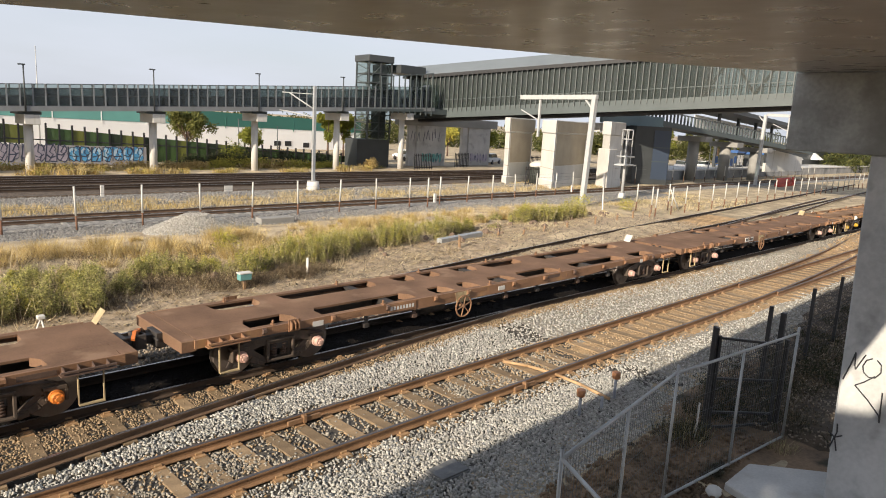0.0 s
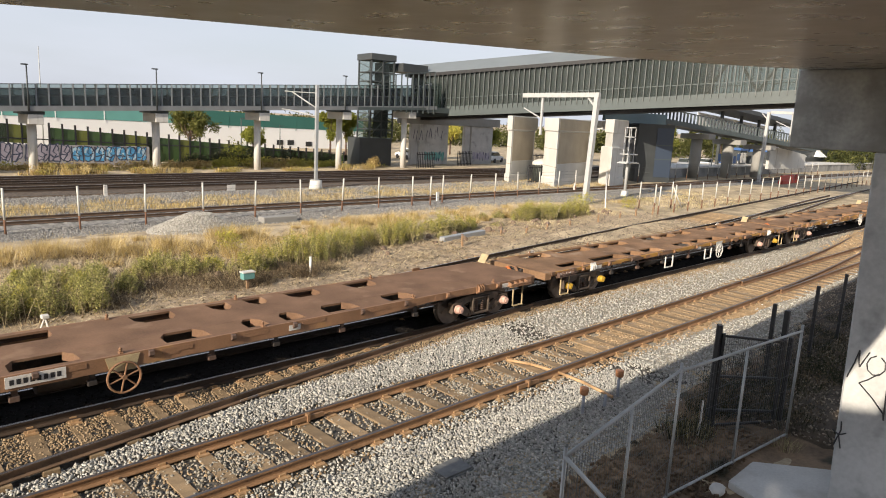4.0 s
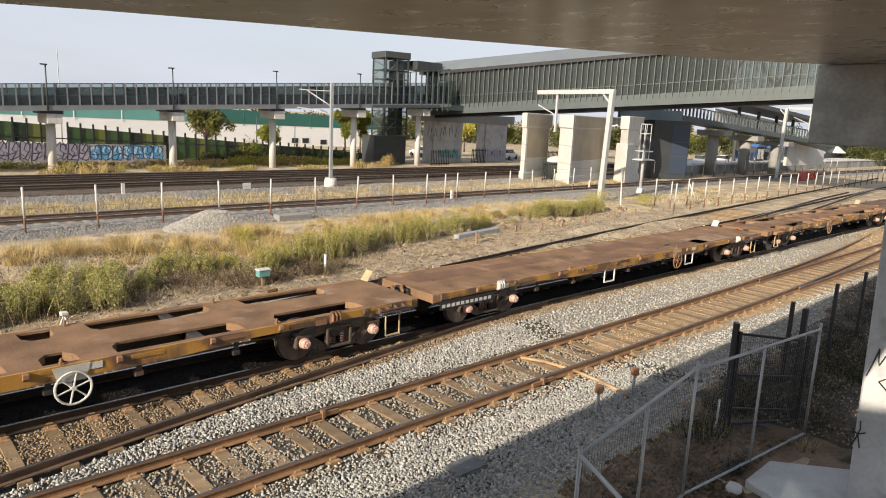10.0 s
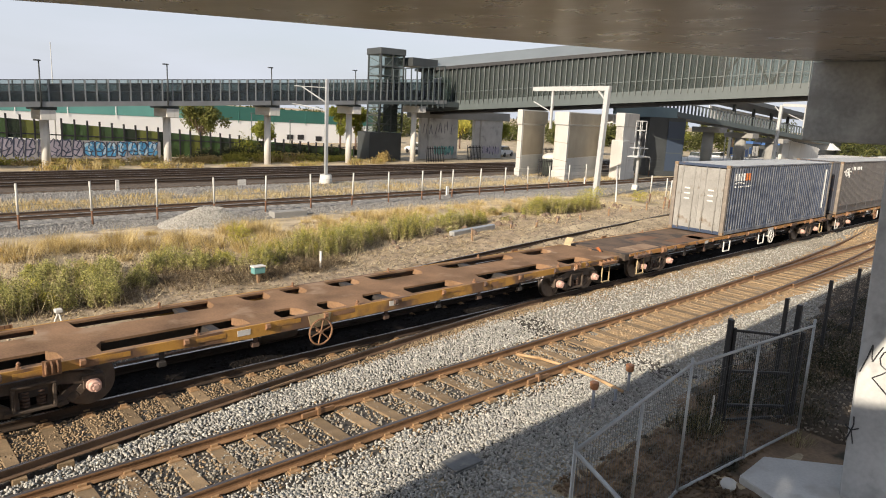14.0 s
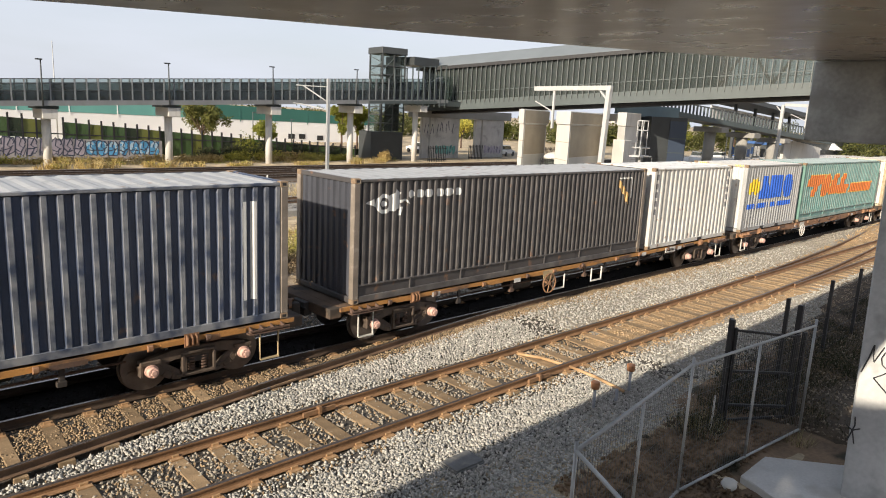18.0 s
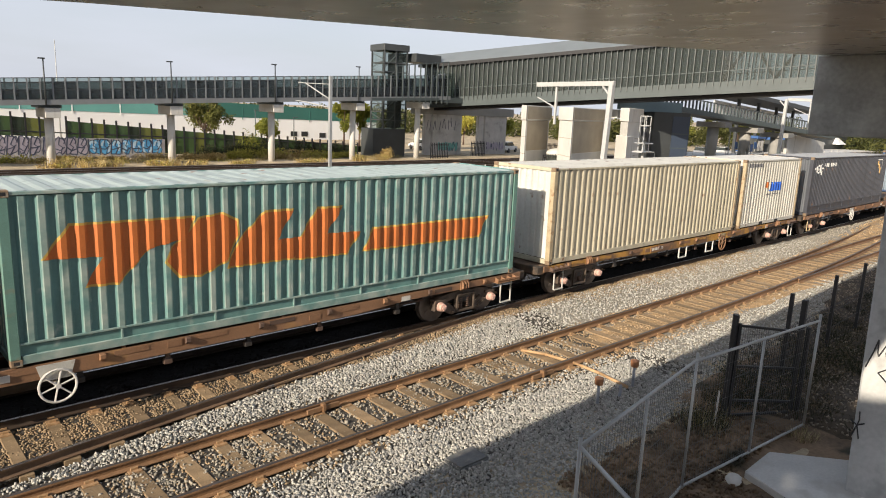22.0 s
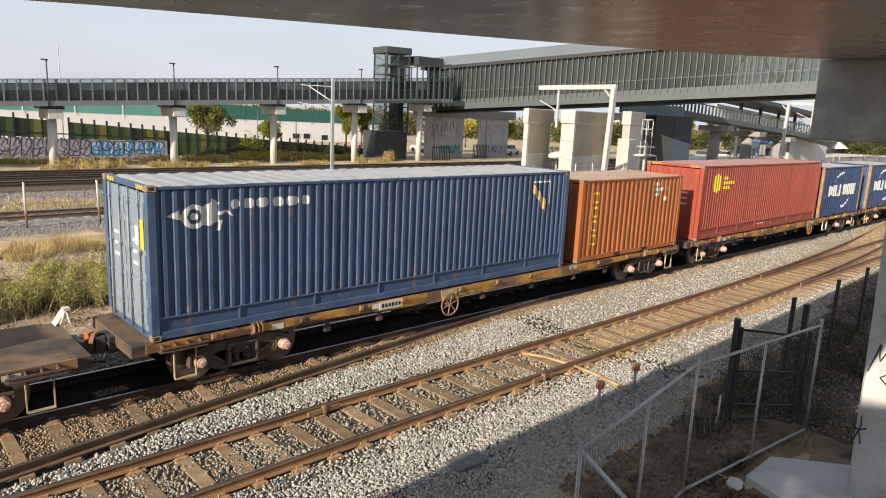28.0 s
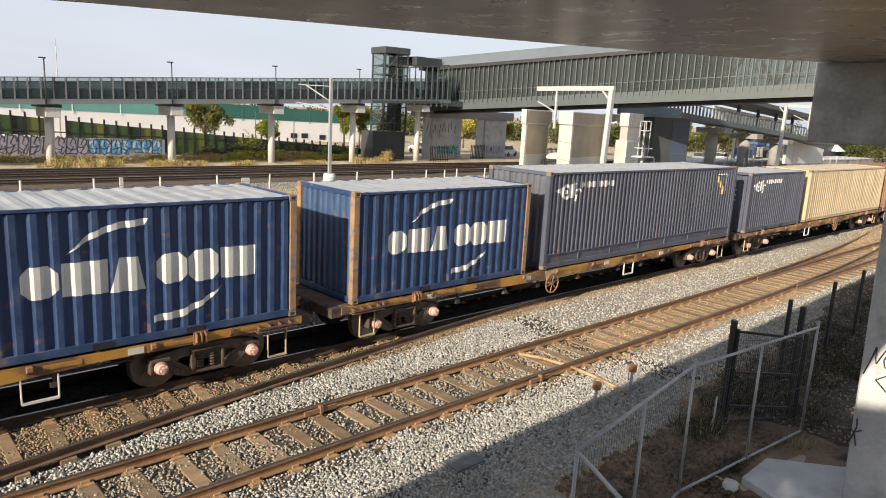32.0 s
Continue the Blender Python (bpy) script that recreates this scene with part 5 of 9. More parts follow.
BOARDS = {1: (5.1, 0.9, sill_rust, white_paint), 2: (6.0, 0.9, white_paint, black_steel), 3: (0.5, 0.9, sill_rust, white_paint), 4: (6.6, 1.1, sill_rust, white_paint), 5: (0.15, 2.0, black_steel, white_paint),
          8: (14.6, 0.7, white_paint, black_steel), 10: (6.2, 0.9, sill_rust, white_paint), 11: (0.6, 0.8, sill_rust, white_paint), 12: (5.6, 0.7, white_paint, black_steel)}
for i, (place, sill, kind, label, wheel_at, frames) in enumerate(WAGONS):
    wagon(place, label, sill, kind < 0, hub_yellow if i == 3 else hub_orange if i == 0 else None, i in (3, 5), wheel_at, i, max(kind, 0), frames, i in (3, 7, 8), BOARDS.get(i))

container(133.75, L40, HC, navy_worn, "worn dark navy forty-foot container with faded doors and lettering blocks", pitch=0.25, post=faded_brown, end=door_worn, roof=silver,
          marks=[("logo", logo_white, bars(0.42, 2.08, (0.2, 0.2, 0.2, 0.22), 0.3, 0.05) + [(0.5, 0.95, 1.93, 2.0, 1.97, 2.04), (0.95, 1.5, 2.0, 1.93, 2.04, 1.97)] + bars(0.45, 1.8, (0.07,) * 16, 0.06, 0.035), "white block letters over a wave line"),
                 ("logo", logo_orange, bars(1.44, 2.08, (0.34, 0.14), 0.3, 0.06), "orange block letters"),
                 ("marking", logo_white, [(11.05, 11.13, 0.35, 0.35, 2.35, 2.35), (11.22, 11.34, 0.35, 0.35, 2.35, 2.35)], "two upright white bars")])
container(147.6, L40, HC, brown_grey, "weathered brown-grey forty-foot container with a white emblem", doors=False, post=faded_brown, marks=wave_logo(HC) + shield(L40, HC, logo_ochre), end=slate, skirt=0.26, pitch=0.215, roof=silver)
container(160.33, L20, HC, white_c, "plain white twenty-foot container with ribbed sides", pitch=0.31, doors=False, roof=white_roof,
          marks=[("marking", logo_grey, [(x0, x0 + w, z, z, z + 0.2, z + 0.2) for x0 in (0.03, 5.56) for z, w in ((2.3, 0.15), (1.98, 0.14), (1.68, 0.15), (1.37, 0.16), (1.07, 0.13))], "dark stencilled characters as blocks")])
container(167.83, L20, HC, silver, "silver twenty-foot container with big blue letter blocks", doors=False, chevrons=True, end=white_c, roof=white_c, marks=[
    ("logo", logo_yellow, poly([(0.23, 1.7), (0.27, 1.88), (0.63, 2.11), (0.88, 2.04), (1.03, 2.2), (1.12, 2.03), (1.34, 1.93), (1.36, 1.59), (1.02, 1.36), (0.74, 1.58), (0.4, 1.43)]), "yellow map shape"),
    ("logo", logo_blue, poly([(1.33, 1.21), (1.73, 2.22), (2.17, 2.21), (2.53, 1.2)]) + poly([(2.55, 1.2), (2.551, 2.23), (3.92, 2.22), (3.921, 1.22)]) + oct_block(3.95, 5.05, 1.18, 2.23, 0.3), "big blue letter blocks"),
    ("logo", logo_blue, bars(0.33, 0.8, (0.17,) * 10, 0.22, 0.055) + bars(2.75, 0.8, (0.17,) * 6, 0.22, 0.055) + bars(4.2, 0.8, (0.14,) * 5, 0.22, 0.04), "row of small blue characters as bars")])
SWASH = (
    [(0.34, 1.56), (0.77, 2.09), (2.85, 2.07), (2.72, 1.7), (2.02, 1.57), (1.48, 1.03), (0.95, 1.05), (1.25, 1.52)],
    [(2.33, 1.3), (2.45, 1.55), (2.79, 1.82), (2.93, 2.04), (3.41, 2.1), (3.7, 1.95), (3.72, 1.67), (3.49, 1.19), (3.0, 0.97), (2.58, 1.0)],
    [(3.79, 1.6), (4.31, 2.07), (4.96, 2.07), (4.59, 1.49), (5.2, 1.5), (5.0, 1.07), (3.52, 1.05), (3.6, 1.24)],
    [(5.0, 1.29), (5.54, 2.06), (6.19, 2.05), (5.77, 1.51), (6.67, 1.48), (6.29, 1.02), (5.02, 1.04)],
    [(6.78, 1.04), (7.06, 1.5), (10.8, 1.5), (10.47, 1.02)],
)
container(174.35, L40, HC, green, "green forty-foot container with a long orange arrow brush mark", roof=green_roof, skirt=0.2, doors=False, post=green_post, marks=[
    ("logo", logo_edge, sum((poly(grown([(x + 0.1, z) for x, z in line], 0.045)) for line in SWASH), []), "thin yellow edge of the orange mark"),
    ("logo", logo_orange, sum((poly([(x + 0.1, z) for x, z in line]) for line in SWASH), []), "orange brush-stroke word ending in an arrow")])
container(188.15, L40, HC, cream, "cream forty-foot container with close ribs", post=faded_post, doors=False, end=white_c, roof=ivory)
container(200.9, L20, HC, ivory, "ivory twenty-foot container with blue letter blocks", post=faded_post, doors=False, end=white_c, roof=white_c, marks=[
    ("logo", logo_orange, poly([(2.08, 1.5), (2.12, 1.62), (2.25, 1.72), (2.4, 1.72), (2.5, 1.58), (2.4, 1.42), (2.25, 1.48), (2.15, 1.42)]), "orange map shape"),
    ("logo", logo_blue, poly([(2.56, 1.31), (2.72, 1.7), (2.86, 1.7), (3.0, 1.31)]) + poly([(3.02, 1.31), (3.021, 1.7), (3.46, 1.69), (3.461, 1.31)]) + oct_block(3.48, 3.89, 1.3, 1.69, 0.1), "blue letter blocks"),
    ("logo", logo_grey, bars(0.2, 2.4, (0.1,) * 4 + (0.03, 0.12) + (0.1,) * 6, 0.15, 0.025), "dark word as small bars"),
    ("marking", logo_grey, bars(2.3, 1.14, (0.08,) * 14, 0.06, 0.035), "small dark characters as bars")])
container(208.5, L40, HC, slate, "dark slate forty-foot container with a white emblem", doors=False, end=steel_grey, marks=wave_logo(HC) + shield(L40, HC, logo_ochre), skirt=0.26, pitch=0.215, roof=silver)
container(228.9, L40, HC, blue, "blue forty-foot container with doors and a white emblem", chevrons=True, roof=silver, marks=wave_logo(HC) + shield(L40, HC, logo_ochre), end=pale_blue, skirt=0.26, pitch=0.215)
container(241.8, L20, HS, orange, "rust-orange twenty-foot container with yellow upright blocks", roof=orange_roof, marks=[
    ("logo", logo_yellow, sum(([(0.46, 0.53, z, z, z + 0.34, z + 0.34), (0.531, 0.74, z, z, z + 0.06, z + 0.06), (0.741, 0.81, z, z, z + 0.34, z + 0.34), (0.531, 0.74, z + 0.28, z + 0.28, z + 0.34, z + 0.34)] for z in (0.33, 0.78, 1.22, 1.67)), []), "yellow letters stacked upright as blocks"),
    ("marking", logo_white, bars(4.05, 2.08, (0.075,) * 4, 0.12, 0.03) + bars(4.05, 1.9, (0.075,) * 6, 0.12, 0.03) + bars(4.9, 1.92, (0.12,), 0.12) + bars(4.05, 1.72, (0.075,) * 4, 0.12, 0.03) + bars(4.75, 1.55, (0.17,), 0.14), "small white characters as bars")])
red_box = container(249.4, L40, HC, red, "red forty-foot container with a yellow round emblem", chevrons=True, roof=red_roof, skirt=0.24, pitch=0.2, marks=[
    ("logo", logo_yellow, disc(1.1, 2.01, 0.37, 14, 0.0) + bars(1.6, 2.14, (0.075,) * 4, 0.12, 0.02) + bars(1.6, 1.95, (0.075,) * 10, 0.12, 0.02) + bars(1.6, 1.76, (0.075,) * 7, 0.12, 0.02), "yellow round emblem with small blocks")])
words = bpy.data.curves.new("lettering", "FONT")
words.body, words.size, words.extrude = "EMPTY LIFT ONLY", 0.09, 0.002
words.materials.append(logo_white)
lettering = new("lettering", words)
lettering.parent = red_box
lettering["label"] = "small white words EMPTY LIFT ONLY"
lettering.matrix_basis = pose(5.5, 0.049, 0.235, 90, 0, 0)
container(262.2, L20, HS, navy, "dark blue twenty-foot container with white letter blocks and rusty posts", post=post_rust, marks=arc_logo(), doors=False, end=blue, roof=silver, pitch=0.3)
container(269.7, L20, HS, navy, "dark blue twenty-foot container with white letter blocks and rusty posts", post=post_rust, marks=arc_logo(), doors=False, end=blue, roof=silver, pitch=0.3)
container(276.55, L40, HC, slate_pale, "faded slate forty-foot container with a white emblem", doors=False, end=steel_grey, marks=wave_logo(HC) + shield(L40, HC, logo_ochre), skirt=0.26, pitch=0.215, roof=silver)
container(290.2, L20, HS, slate_pale, "faded slate twenty-foot container with a white emblem", marks=wave_logo(HS), pitch=0.215, roof=silver)
container(297.05, L40, HS, yellow_c, "pale yellow forty-foot container with close ribs", doors=False)
container(310.4, L40, HS, sill_rust, "rusty brown forty-foot container on a wagon", doors=False)


# ---- the concrete ramp overhead, its crosshead and column ----
def soffit(x):
    """Underside of the ramp: a steady climb with a slight sag before the pier."""
    k = min(max((x - 1.5) / 15.0, 0.0), 1.0)
    return 5.885 + 0.0624 * x - 0.066 * math.sin(math.pi * k)


SL_Y0, SL_Y1 = 0.75, 4.35
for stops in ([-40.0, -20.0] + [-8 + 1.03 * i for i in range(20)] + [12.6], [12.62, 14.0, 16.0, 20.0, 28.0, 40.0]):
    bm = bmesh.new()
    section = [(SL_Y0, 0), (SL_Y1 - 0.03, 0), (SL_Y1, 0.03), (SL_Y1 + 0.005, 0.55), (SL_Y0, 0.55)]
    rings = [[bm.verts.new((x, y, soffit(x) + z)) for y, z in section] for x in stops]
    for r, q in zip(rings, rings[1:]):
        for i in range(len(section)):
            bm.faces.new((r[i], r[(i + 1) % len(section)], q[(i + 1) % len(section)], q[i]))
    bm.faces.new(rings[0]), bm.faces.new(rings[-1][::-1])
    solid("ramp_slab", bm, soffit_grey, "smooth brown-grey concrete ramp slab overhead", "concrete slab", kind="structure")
# unseen wall, added to hold sun and sky off the ground here
bm = bmesh.new()
box(bm, -80, 6.0, -1.9, -1.4, -0.6, 9.0)
# added blocks with a slot that lets a streak of sun onto the pad
box(bm, -18.0, -14.71, -1.9, -1.4, 9.001, 12.6)
box(bm, -14.7, -12.41, -1.9, -1.4, 9.001, 9.75)
box(bm, -14.7, -11.6, -1.9, -1.4, 10.6, 12.6)
for i, h in enumerate((0.35, 0.65, 0.95, 1.25, 0.9, 0.6, 0.3)):  # stepped top, added for the stepped shadow on the column
    box(bm, -12.4 + 0.8 * i, -11.6 + 0.8 * i, -1.9, -1.4, 9.001, 9.0 + h)
solid("wall_behind", bm, concrete, "unseen plain concrete wall added behind the viewpoint to block light", "wall", kind="structure")
bm = bmesh.new()
box(bm, -8.0, 1.1, -1.4, 0.42, 3.5, 3.8)
solid("viewing_landing", bm, concrete, "plain concrete landing below the viewpoint", "landing", kind="structure")
pier = thing("ramp_pier", "grey concrete pier with a broad crosshead under the ramp", "pier", kind="structure", at=(12.5, 0, 0))
bm = bmesh.new()
box(bm, 0.0, 1.5, 0.2, 4.42, 5.31, soffit(12.5) - 0.004)
bevel(bm, 0.02)
part("crosshead", bm, surface("mottled_crosshead_concrete", (0.31, 0.315, 0.305), 0.8, var=0.3, scale=1.6, fine=14, bump=0.25, spots=((0.22, 0.22, 0.21), 1.1, 0.56), streak=((0.4, 0.395, 0.38), 2.5, 0.6)), pier)
bm = bmesh.new()
va = [(-1.02, 2.72, -0.6), (0.5, 2.72, -0.6), (0.5, 1.3, -0.6), (-1.02, 1.3, -0.6)]
vb = [(0.02, 3.12, 5.32), (1.4, 3.12, 5.32), (1.4, 1.3, 5.32), (0.02, 1.3, 5.32)]
v = [bm.verts.new(p) for p in va + vb]
for f in ((0, 1, 2, 3), (7, 6, 5, 4), (0, 4, 5, 1), (1, 5, 6, 2), (2, 6, 7, 3), (3, 7, 4, 0)):
    bm.faces.new([v[i] for i in f])
bevel(bm, 0.03)
part("column", bm, column_paint, pier)


def on_column(y, z):
    """A point just off the leaning left face of the column."""
    k = (z + 0.6) / 5.92
    return (-1.02 + 1.04 * k - 0.006, y, z)


bm = bmesh.new()  # spray-can scrawl: a looping line, a sharp corner and a small cross
scrawl = (
    ((2.92, 1.78), (2.86, 2.02), (2.82, 2.24), (2.80, 2.05), (2.78, 1.98), (2.72, 2.14), (2.68, 2.24)),
    [(2.56 + 0.13 * math.cos(a), 2.06 + 0.15 * math.sin(a)) for a in (1.9, 2.6, 3.4, 4.2, 4.9, 5.6, 6.3, 7.0, 7.7)],
    ((2.50, 1.95), (2.62, 1.83), (2.74, 1.74), (2.52, 1.56), (2.34, 1.38), (2.32, 1.28), (2.36, 1.74)),
    ((2.90, 0.70), (2.84, 0.95), (2.86, 1.08)),
    ((2.96, 0.92), (2.86, 0.86), (2.76, 0.92)),
    ((2.86, 0.86), (2.80, 0.66)),
)
for line in scrawl:
    for (y0, z0), (y1, z1) in zip(line, line[1:]):
        tube(bm, on_column(y0 - 0.09, z0), on_column(y1 - 0.09, z1), 0.011, seg=5)
part("spray_mark", bm, black_steel, pier, "black sprayed scribble as loose strokes")

# ---- the footway on round columns beyond the far tracks ----
WALK_Y = 62.3


def walk_z(x):
    return 3.855 + 0.05 * x


footway = thing("ramp_footway", "raised footway ramp with dark mesh railings", "footbridge", kind="structure")
bm = bmesh.new()
prism(bm, [(0, WALK_Y - 1.7, 0), (0, WALK_Y + 1.7, 0), (0, WALK_Y + 1.7, 0.35), (0, WALK_Y - 1.7, 0.35)], (-40, 0, walk_z(-40)), (57, 0, walk_z(57)))
part("deck", bm, mid_grey, footway)
for x in (-16.0, -5.5, 4.5, 14.47, 24.26, 34.25, 44.1, 53.4):
    col = thing("footway_column", "round pale concrete column with a square cap", "column", "footway columns", at=(x, WALK_Y, GROUND_Z))
    z = walk_z(x) - GROUND_Z
    bm = bmesh.new()
    tube(bm, (0, 0, -0.2), (0, 0, z - 1.0), 0.33, seg=20)
    part("shaft", bm, concrete_pale, col)
    bm = bmesh.new()
    box(bm, -0.55, 0.55, -1.5, 1.5, z - 1.02, z - 0.25)
    bevel(bm, 0.03)
    part("cap", bm, concrete_pale, col)
    bm = bmesh.new()
    box(bm, -0.9, 0.75, -1.1, 1.3, z - 0.26, z - 0.006)
    part("bearing", bm, mid_grey, col)
    if 0 < x < 50:
        lamp = thing("street_lamp", "dark slim lamp post with a small flat head", "street lamp", "footway lamps", at=(x - 0.5, WALK_Y - 1.75, walk_z(x)))
        bm = bmesh.new()
        tube(bm, (0, 0, 0), (0, 0, 3.45), 0.07, 0.05)
        part("pole", bm, dark_grey, lamp)
        bm = bmesh.new()
        box(bm, -0.35, 0.12, -0.12, 0.12, 3.43, 3.53)
        part("head", bm, dark_grey, lamp)
def screen_h(x):
    """Height of the footway's screen, which grows along the climb."""
    return 2.08 + 0.0175 * (x - 15)


post_bm = bmesh.new()
box(post_bm, -0.05, 0.05, -0.06, 0.06, 0, 1)
fpost = mesh_of("post", post_bm, surface("weathered_grey_post", (0.19, 0.2, 0.21), 0.5, var=0.2, scale=2))
# front strip paler than the deck: light on the edge is in its colour
bm = bmesh.new()
beam(bm, (-40, WALK_Y - 1.72, walk_z(-40) + 0.2), (57, WALK_Y - 1.72, walk_z(57) + 0.2), 0.05, 0.4)
part("fascia", bm, surface("pale_grey_fascia", (0.2, 0.21, 0.215), 0.5, var=0.15, scale=1), footway)


def screen_strip(name, y, x0, x1, lo, hi, mat):
    """A thin upright panel between two heights, each (share of the screen's height, offset)."""
    bm = bmesh.new()
    ring = [(x, walk_z(x) + k[0] * screen_h(x) + k[1]) for x, k in ((x0, lo), (x1, lo), (x1, hi), (x0, hi))]
    prism(bm, [(x, y - 0.008, z) for x, z in ring], (0, 0, 0), (0, 0.016, 0))
    part(name, bm, mat, footway)


for side in (-1.6, 1.6):
    x = -40
    while x < 56.5:
        ob = part("post", fpost, None, footway)
        ob.matrix_basis = Matrix.LocRotScale((x, WALK_Y + side, walk_z(x) + 0.02), None, (1, 1, screen_h(x)))
        x += 0.88
    for k, o in ((0, 0.42), (0.5, 0.12), (1, -0.34), (1, 0)):
        bm = bmesh.new()
        beam(bm, (-40, WALK_Y + side, walk_z(-40) + k * screen_h(-40) + o), (57, WALK_Y + side, walk_z(57) + k * screen_h(57) + o), 0.05, 0.08 if o == -0.34 else 0.05)
        part("rail", bm, dark_grey, footway)
mesh_dark = glass("dark_mesh_panel", (0.022, 0.027, 0.034), 0.6, 0.36)
mesh_open = glass("open_mesh_panel", (0.03, 0.035, 0.043), 0.6, 0.72)
mesh_pale = glass("pale_mesh_panel", (0.09, 0.10, 0.11), 0.6, 0.93)
screen_strip("top_mesh", WALK_Y - 1.6, -40, 57, (1, -0.34), (1, 0), mesh_pale)
screen_strip("mesh_panel", WALK_Y + 1.6, -40, 57, (0, 0.42), (1, -0.34), mesh_open)
for k in range(55):
    x = -40 + 1.76 * k
    screen_strip("mesh_panel", WALK_Y - 1.6, x + 0.06, x + 1.70, (0, 0.42), (0.5, 0.12), mesh_dark)
    screen_strip("mesh_panel", WALK_Y - 1.6, x + 0.06, x + 1.70, (0.5, 0.12), (1, -0.34), (mesh_dark, mesh_open, mesh_open, mesh_dark, mesh_open)[(k * 3 + k // 4) % 5])

# ---- lift tower ----
glaze = glass("tinted_glass", (0.05, 0.06, 0.058), 0.2, 0.25)
glaze_clear = glass("clear_glass", (0.12, 0.15, 0.15), 0.08, 0.84)
tower = thing("lift_tower", "dark steel and glass lift tower beside the footway", "lift tower", kind="structure", at=(52.4, 66.6, GROUND_Z), turn=-8)
hw, hd = 1.55, 1.5
bm = bmesh.new()
box(bm, -hw - 1.3, hw, -hd, hd, 0, 3.3)
part("base", bm, dark_grey, tower)
for z0, z1 in ((3.32, 7.0), (7.15, 9.9), (10.0, 12.3)):
    bm = bmesh.new()
    box(bm, -hw + 0.06, hw - 0.06, -hd + 0.06, hd - 0.06, z0, z1)
    part("glazing", bm, glaze_clear, tower)
for x in (-hw, 0, hw):
    for y in (-hd, hd):
        bm = bmesh.new()
        box(bm, x - 0.08, x + 0.08, y - 0.08, y + 0.08, 3.3, 12.55)
        part("mullion", bm, dark_grey, tower)
for z in (4.3, 5.3, 6.2, 7.05, 8.2, 9.0, 9.95, 11.0):
    bm = bmesh.new()
    box(bm, -hw - 0.04, hw + 0.04, -hd - 0.04, hd + 0.04, z - 0.06, z + 0.06)
    part("transom", bm, dark_grey, tower)
for i in range(5):
    bm = bmesh.new()
    z = 3.6 + 1.7 * i
    beam(bm, (-hw, -hd - 0.03, z), (0, -hd - 0.03, z + 1.5), 0.07, 0.07)
    part("brace", bm, mid_grey, tower)
for i in range(10):
    bm = bmesh.new()
    z, d = 3.4 + 0.88 * i, (1 if i % 2 else -1)
    beam(bm, (-hw - 0.05, -hd * d, z), (-hw - 0.05, hd * d, z + 0.85), 0.07, 0.07)
    part("brace", bm, mid_grey, tower)
bm = bmesh.new()
box(bm, 0.35, hw - 0.35, -hd + 0.5, hd - 0.5, 3.4, 12.2)
part("lift_shaft", bm, dark_grey, tower)
bm = bmesh.new()
box(bm, -hw - 0.2, hw + 0.2, -hd - 0.2, hd + 0.2, 12.35, 13.1)
bevel(bm, 0.04)
part("roof", bm, dark_grey, tower)

# ---- landing between footway and bridge ----
landing = thing("bridge_landing", "glazed stair landing with dark upright posts", "stair landing", kind="structure", at=(57.0, 60.6, 6.45))
bm = bmesh.new()
box(bm, -1.6, 4.6, 0, 5.0, -0.1, 0.5)
part("floor", bm, mid_grey, landing)
x = -8.3
while x < -0.4:
    bm = bmesh.new()
    box(bm, x, x + 0.11, -0.06, 0.06, -0.3, 3.6 + 0.13 * (x + 8.3))
    part("post", bm, mid_grey, landing)
    x += 0.86
bm = bmesh.new()
beam(bm, (-8.3, 0.0, 3.6), (-0.4, 0.0, 4.6), 0.08, 0.1)
part("top_rail", bm, mid_grey, landing)
bm = bmesh.new()
beam(bm, (-11.7, 0.0, -0.15), (-1.8, 0.0, 0.25), 0.1, 0.3)
part("edge_beam", bm, mid_grey, landing)
bm = bmesh.new()
prism(bm, [(-5.3, 0.3, 0.8), (-1.7, 0.3, 3.1), (-0.7, 0.3, 3.3), (-0.8, 0.3, 2.6), (-4.0, 0.3, 0.8)], (0, 0, 0), (0, 0.1, 0))
part("stair_flank", bm, white_steel, landing)
bm = bmesh.new()
box(bm, -1.6, 3.0, 1.2, 1.24, 0.5, 3.4)
part("glazing", bm, glaze_clear, landing)
bm = bmesh.new()
box(bm, -2.6, 1.4, 3.4, 6.4, 4.5, 5.5)
part("roof", bm, dark_grey, landing)

# ---- covered footbridge over the tracks ----
BR_A, BR_B = Vector((58.6, 63.3, 5.87)), Vector((66.1, 23.5, 8.62))
br_dir = BR_B - BR_A
br_len = Vector((br_dir.x, br_dir.y)).length
br_rise = br_dir.z / br_len
bridge = thing("covered_footbridge", "long grey covered footbridge with mullioned glass sides", "footbridge", kind="structure", at=BR_A, turn=math.degrees(math.atan2(br_dir.y, br_dir.x)))
BW, BL = 4.2, br_len + 16


def sloped(bm, y0, y1, z0, z1, x0=-3.4, x1=None):
    x1 = BL if x1 is None else x1
    prism(bm, [(0, y0, z0), (0, y1, z0), (0, y1, z1), (0, y0, z1)], (x0, 0, x0 * br_rise), (x1, 0, x1 * br_rise))


bm = bmesh.new()
sloped(bm, 0, 0.3, 0.0, 1.15)
part("girder", bm, mid_grey, bridge)
bm = bmesh.new()
sloped(bm, BW - 0.3, BW, 0.0, 1.15)
part("girder", bm, mid_grey, bridge)
# floor slab and beams in black: shade under the bridge put into the colour
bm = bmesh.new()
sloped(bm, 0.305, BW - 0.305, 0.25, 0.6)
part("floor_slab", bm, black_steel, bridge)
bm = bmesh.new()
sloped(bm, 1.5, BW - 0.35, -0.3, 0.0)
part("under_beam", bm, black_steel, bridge)
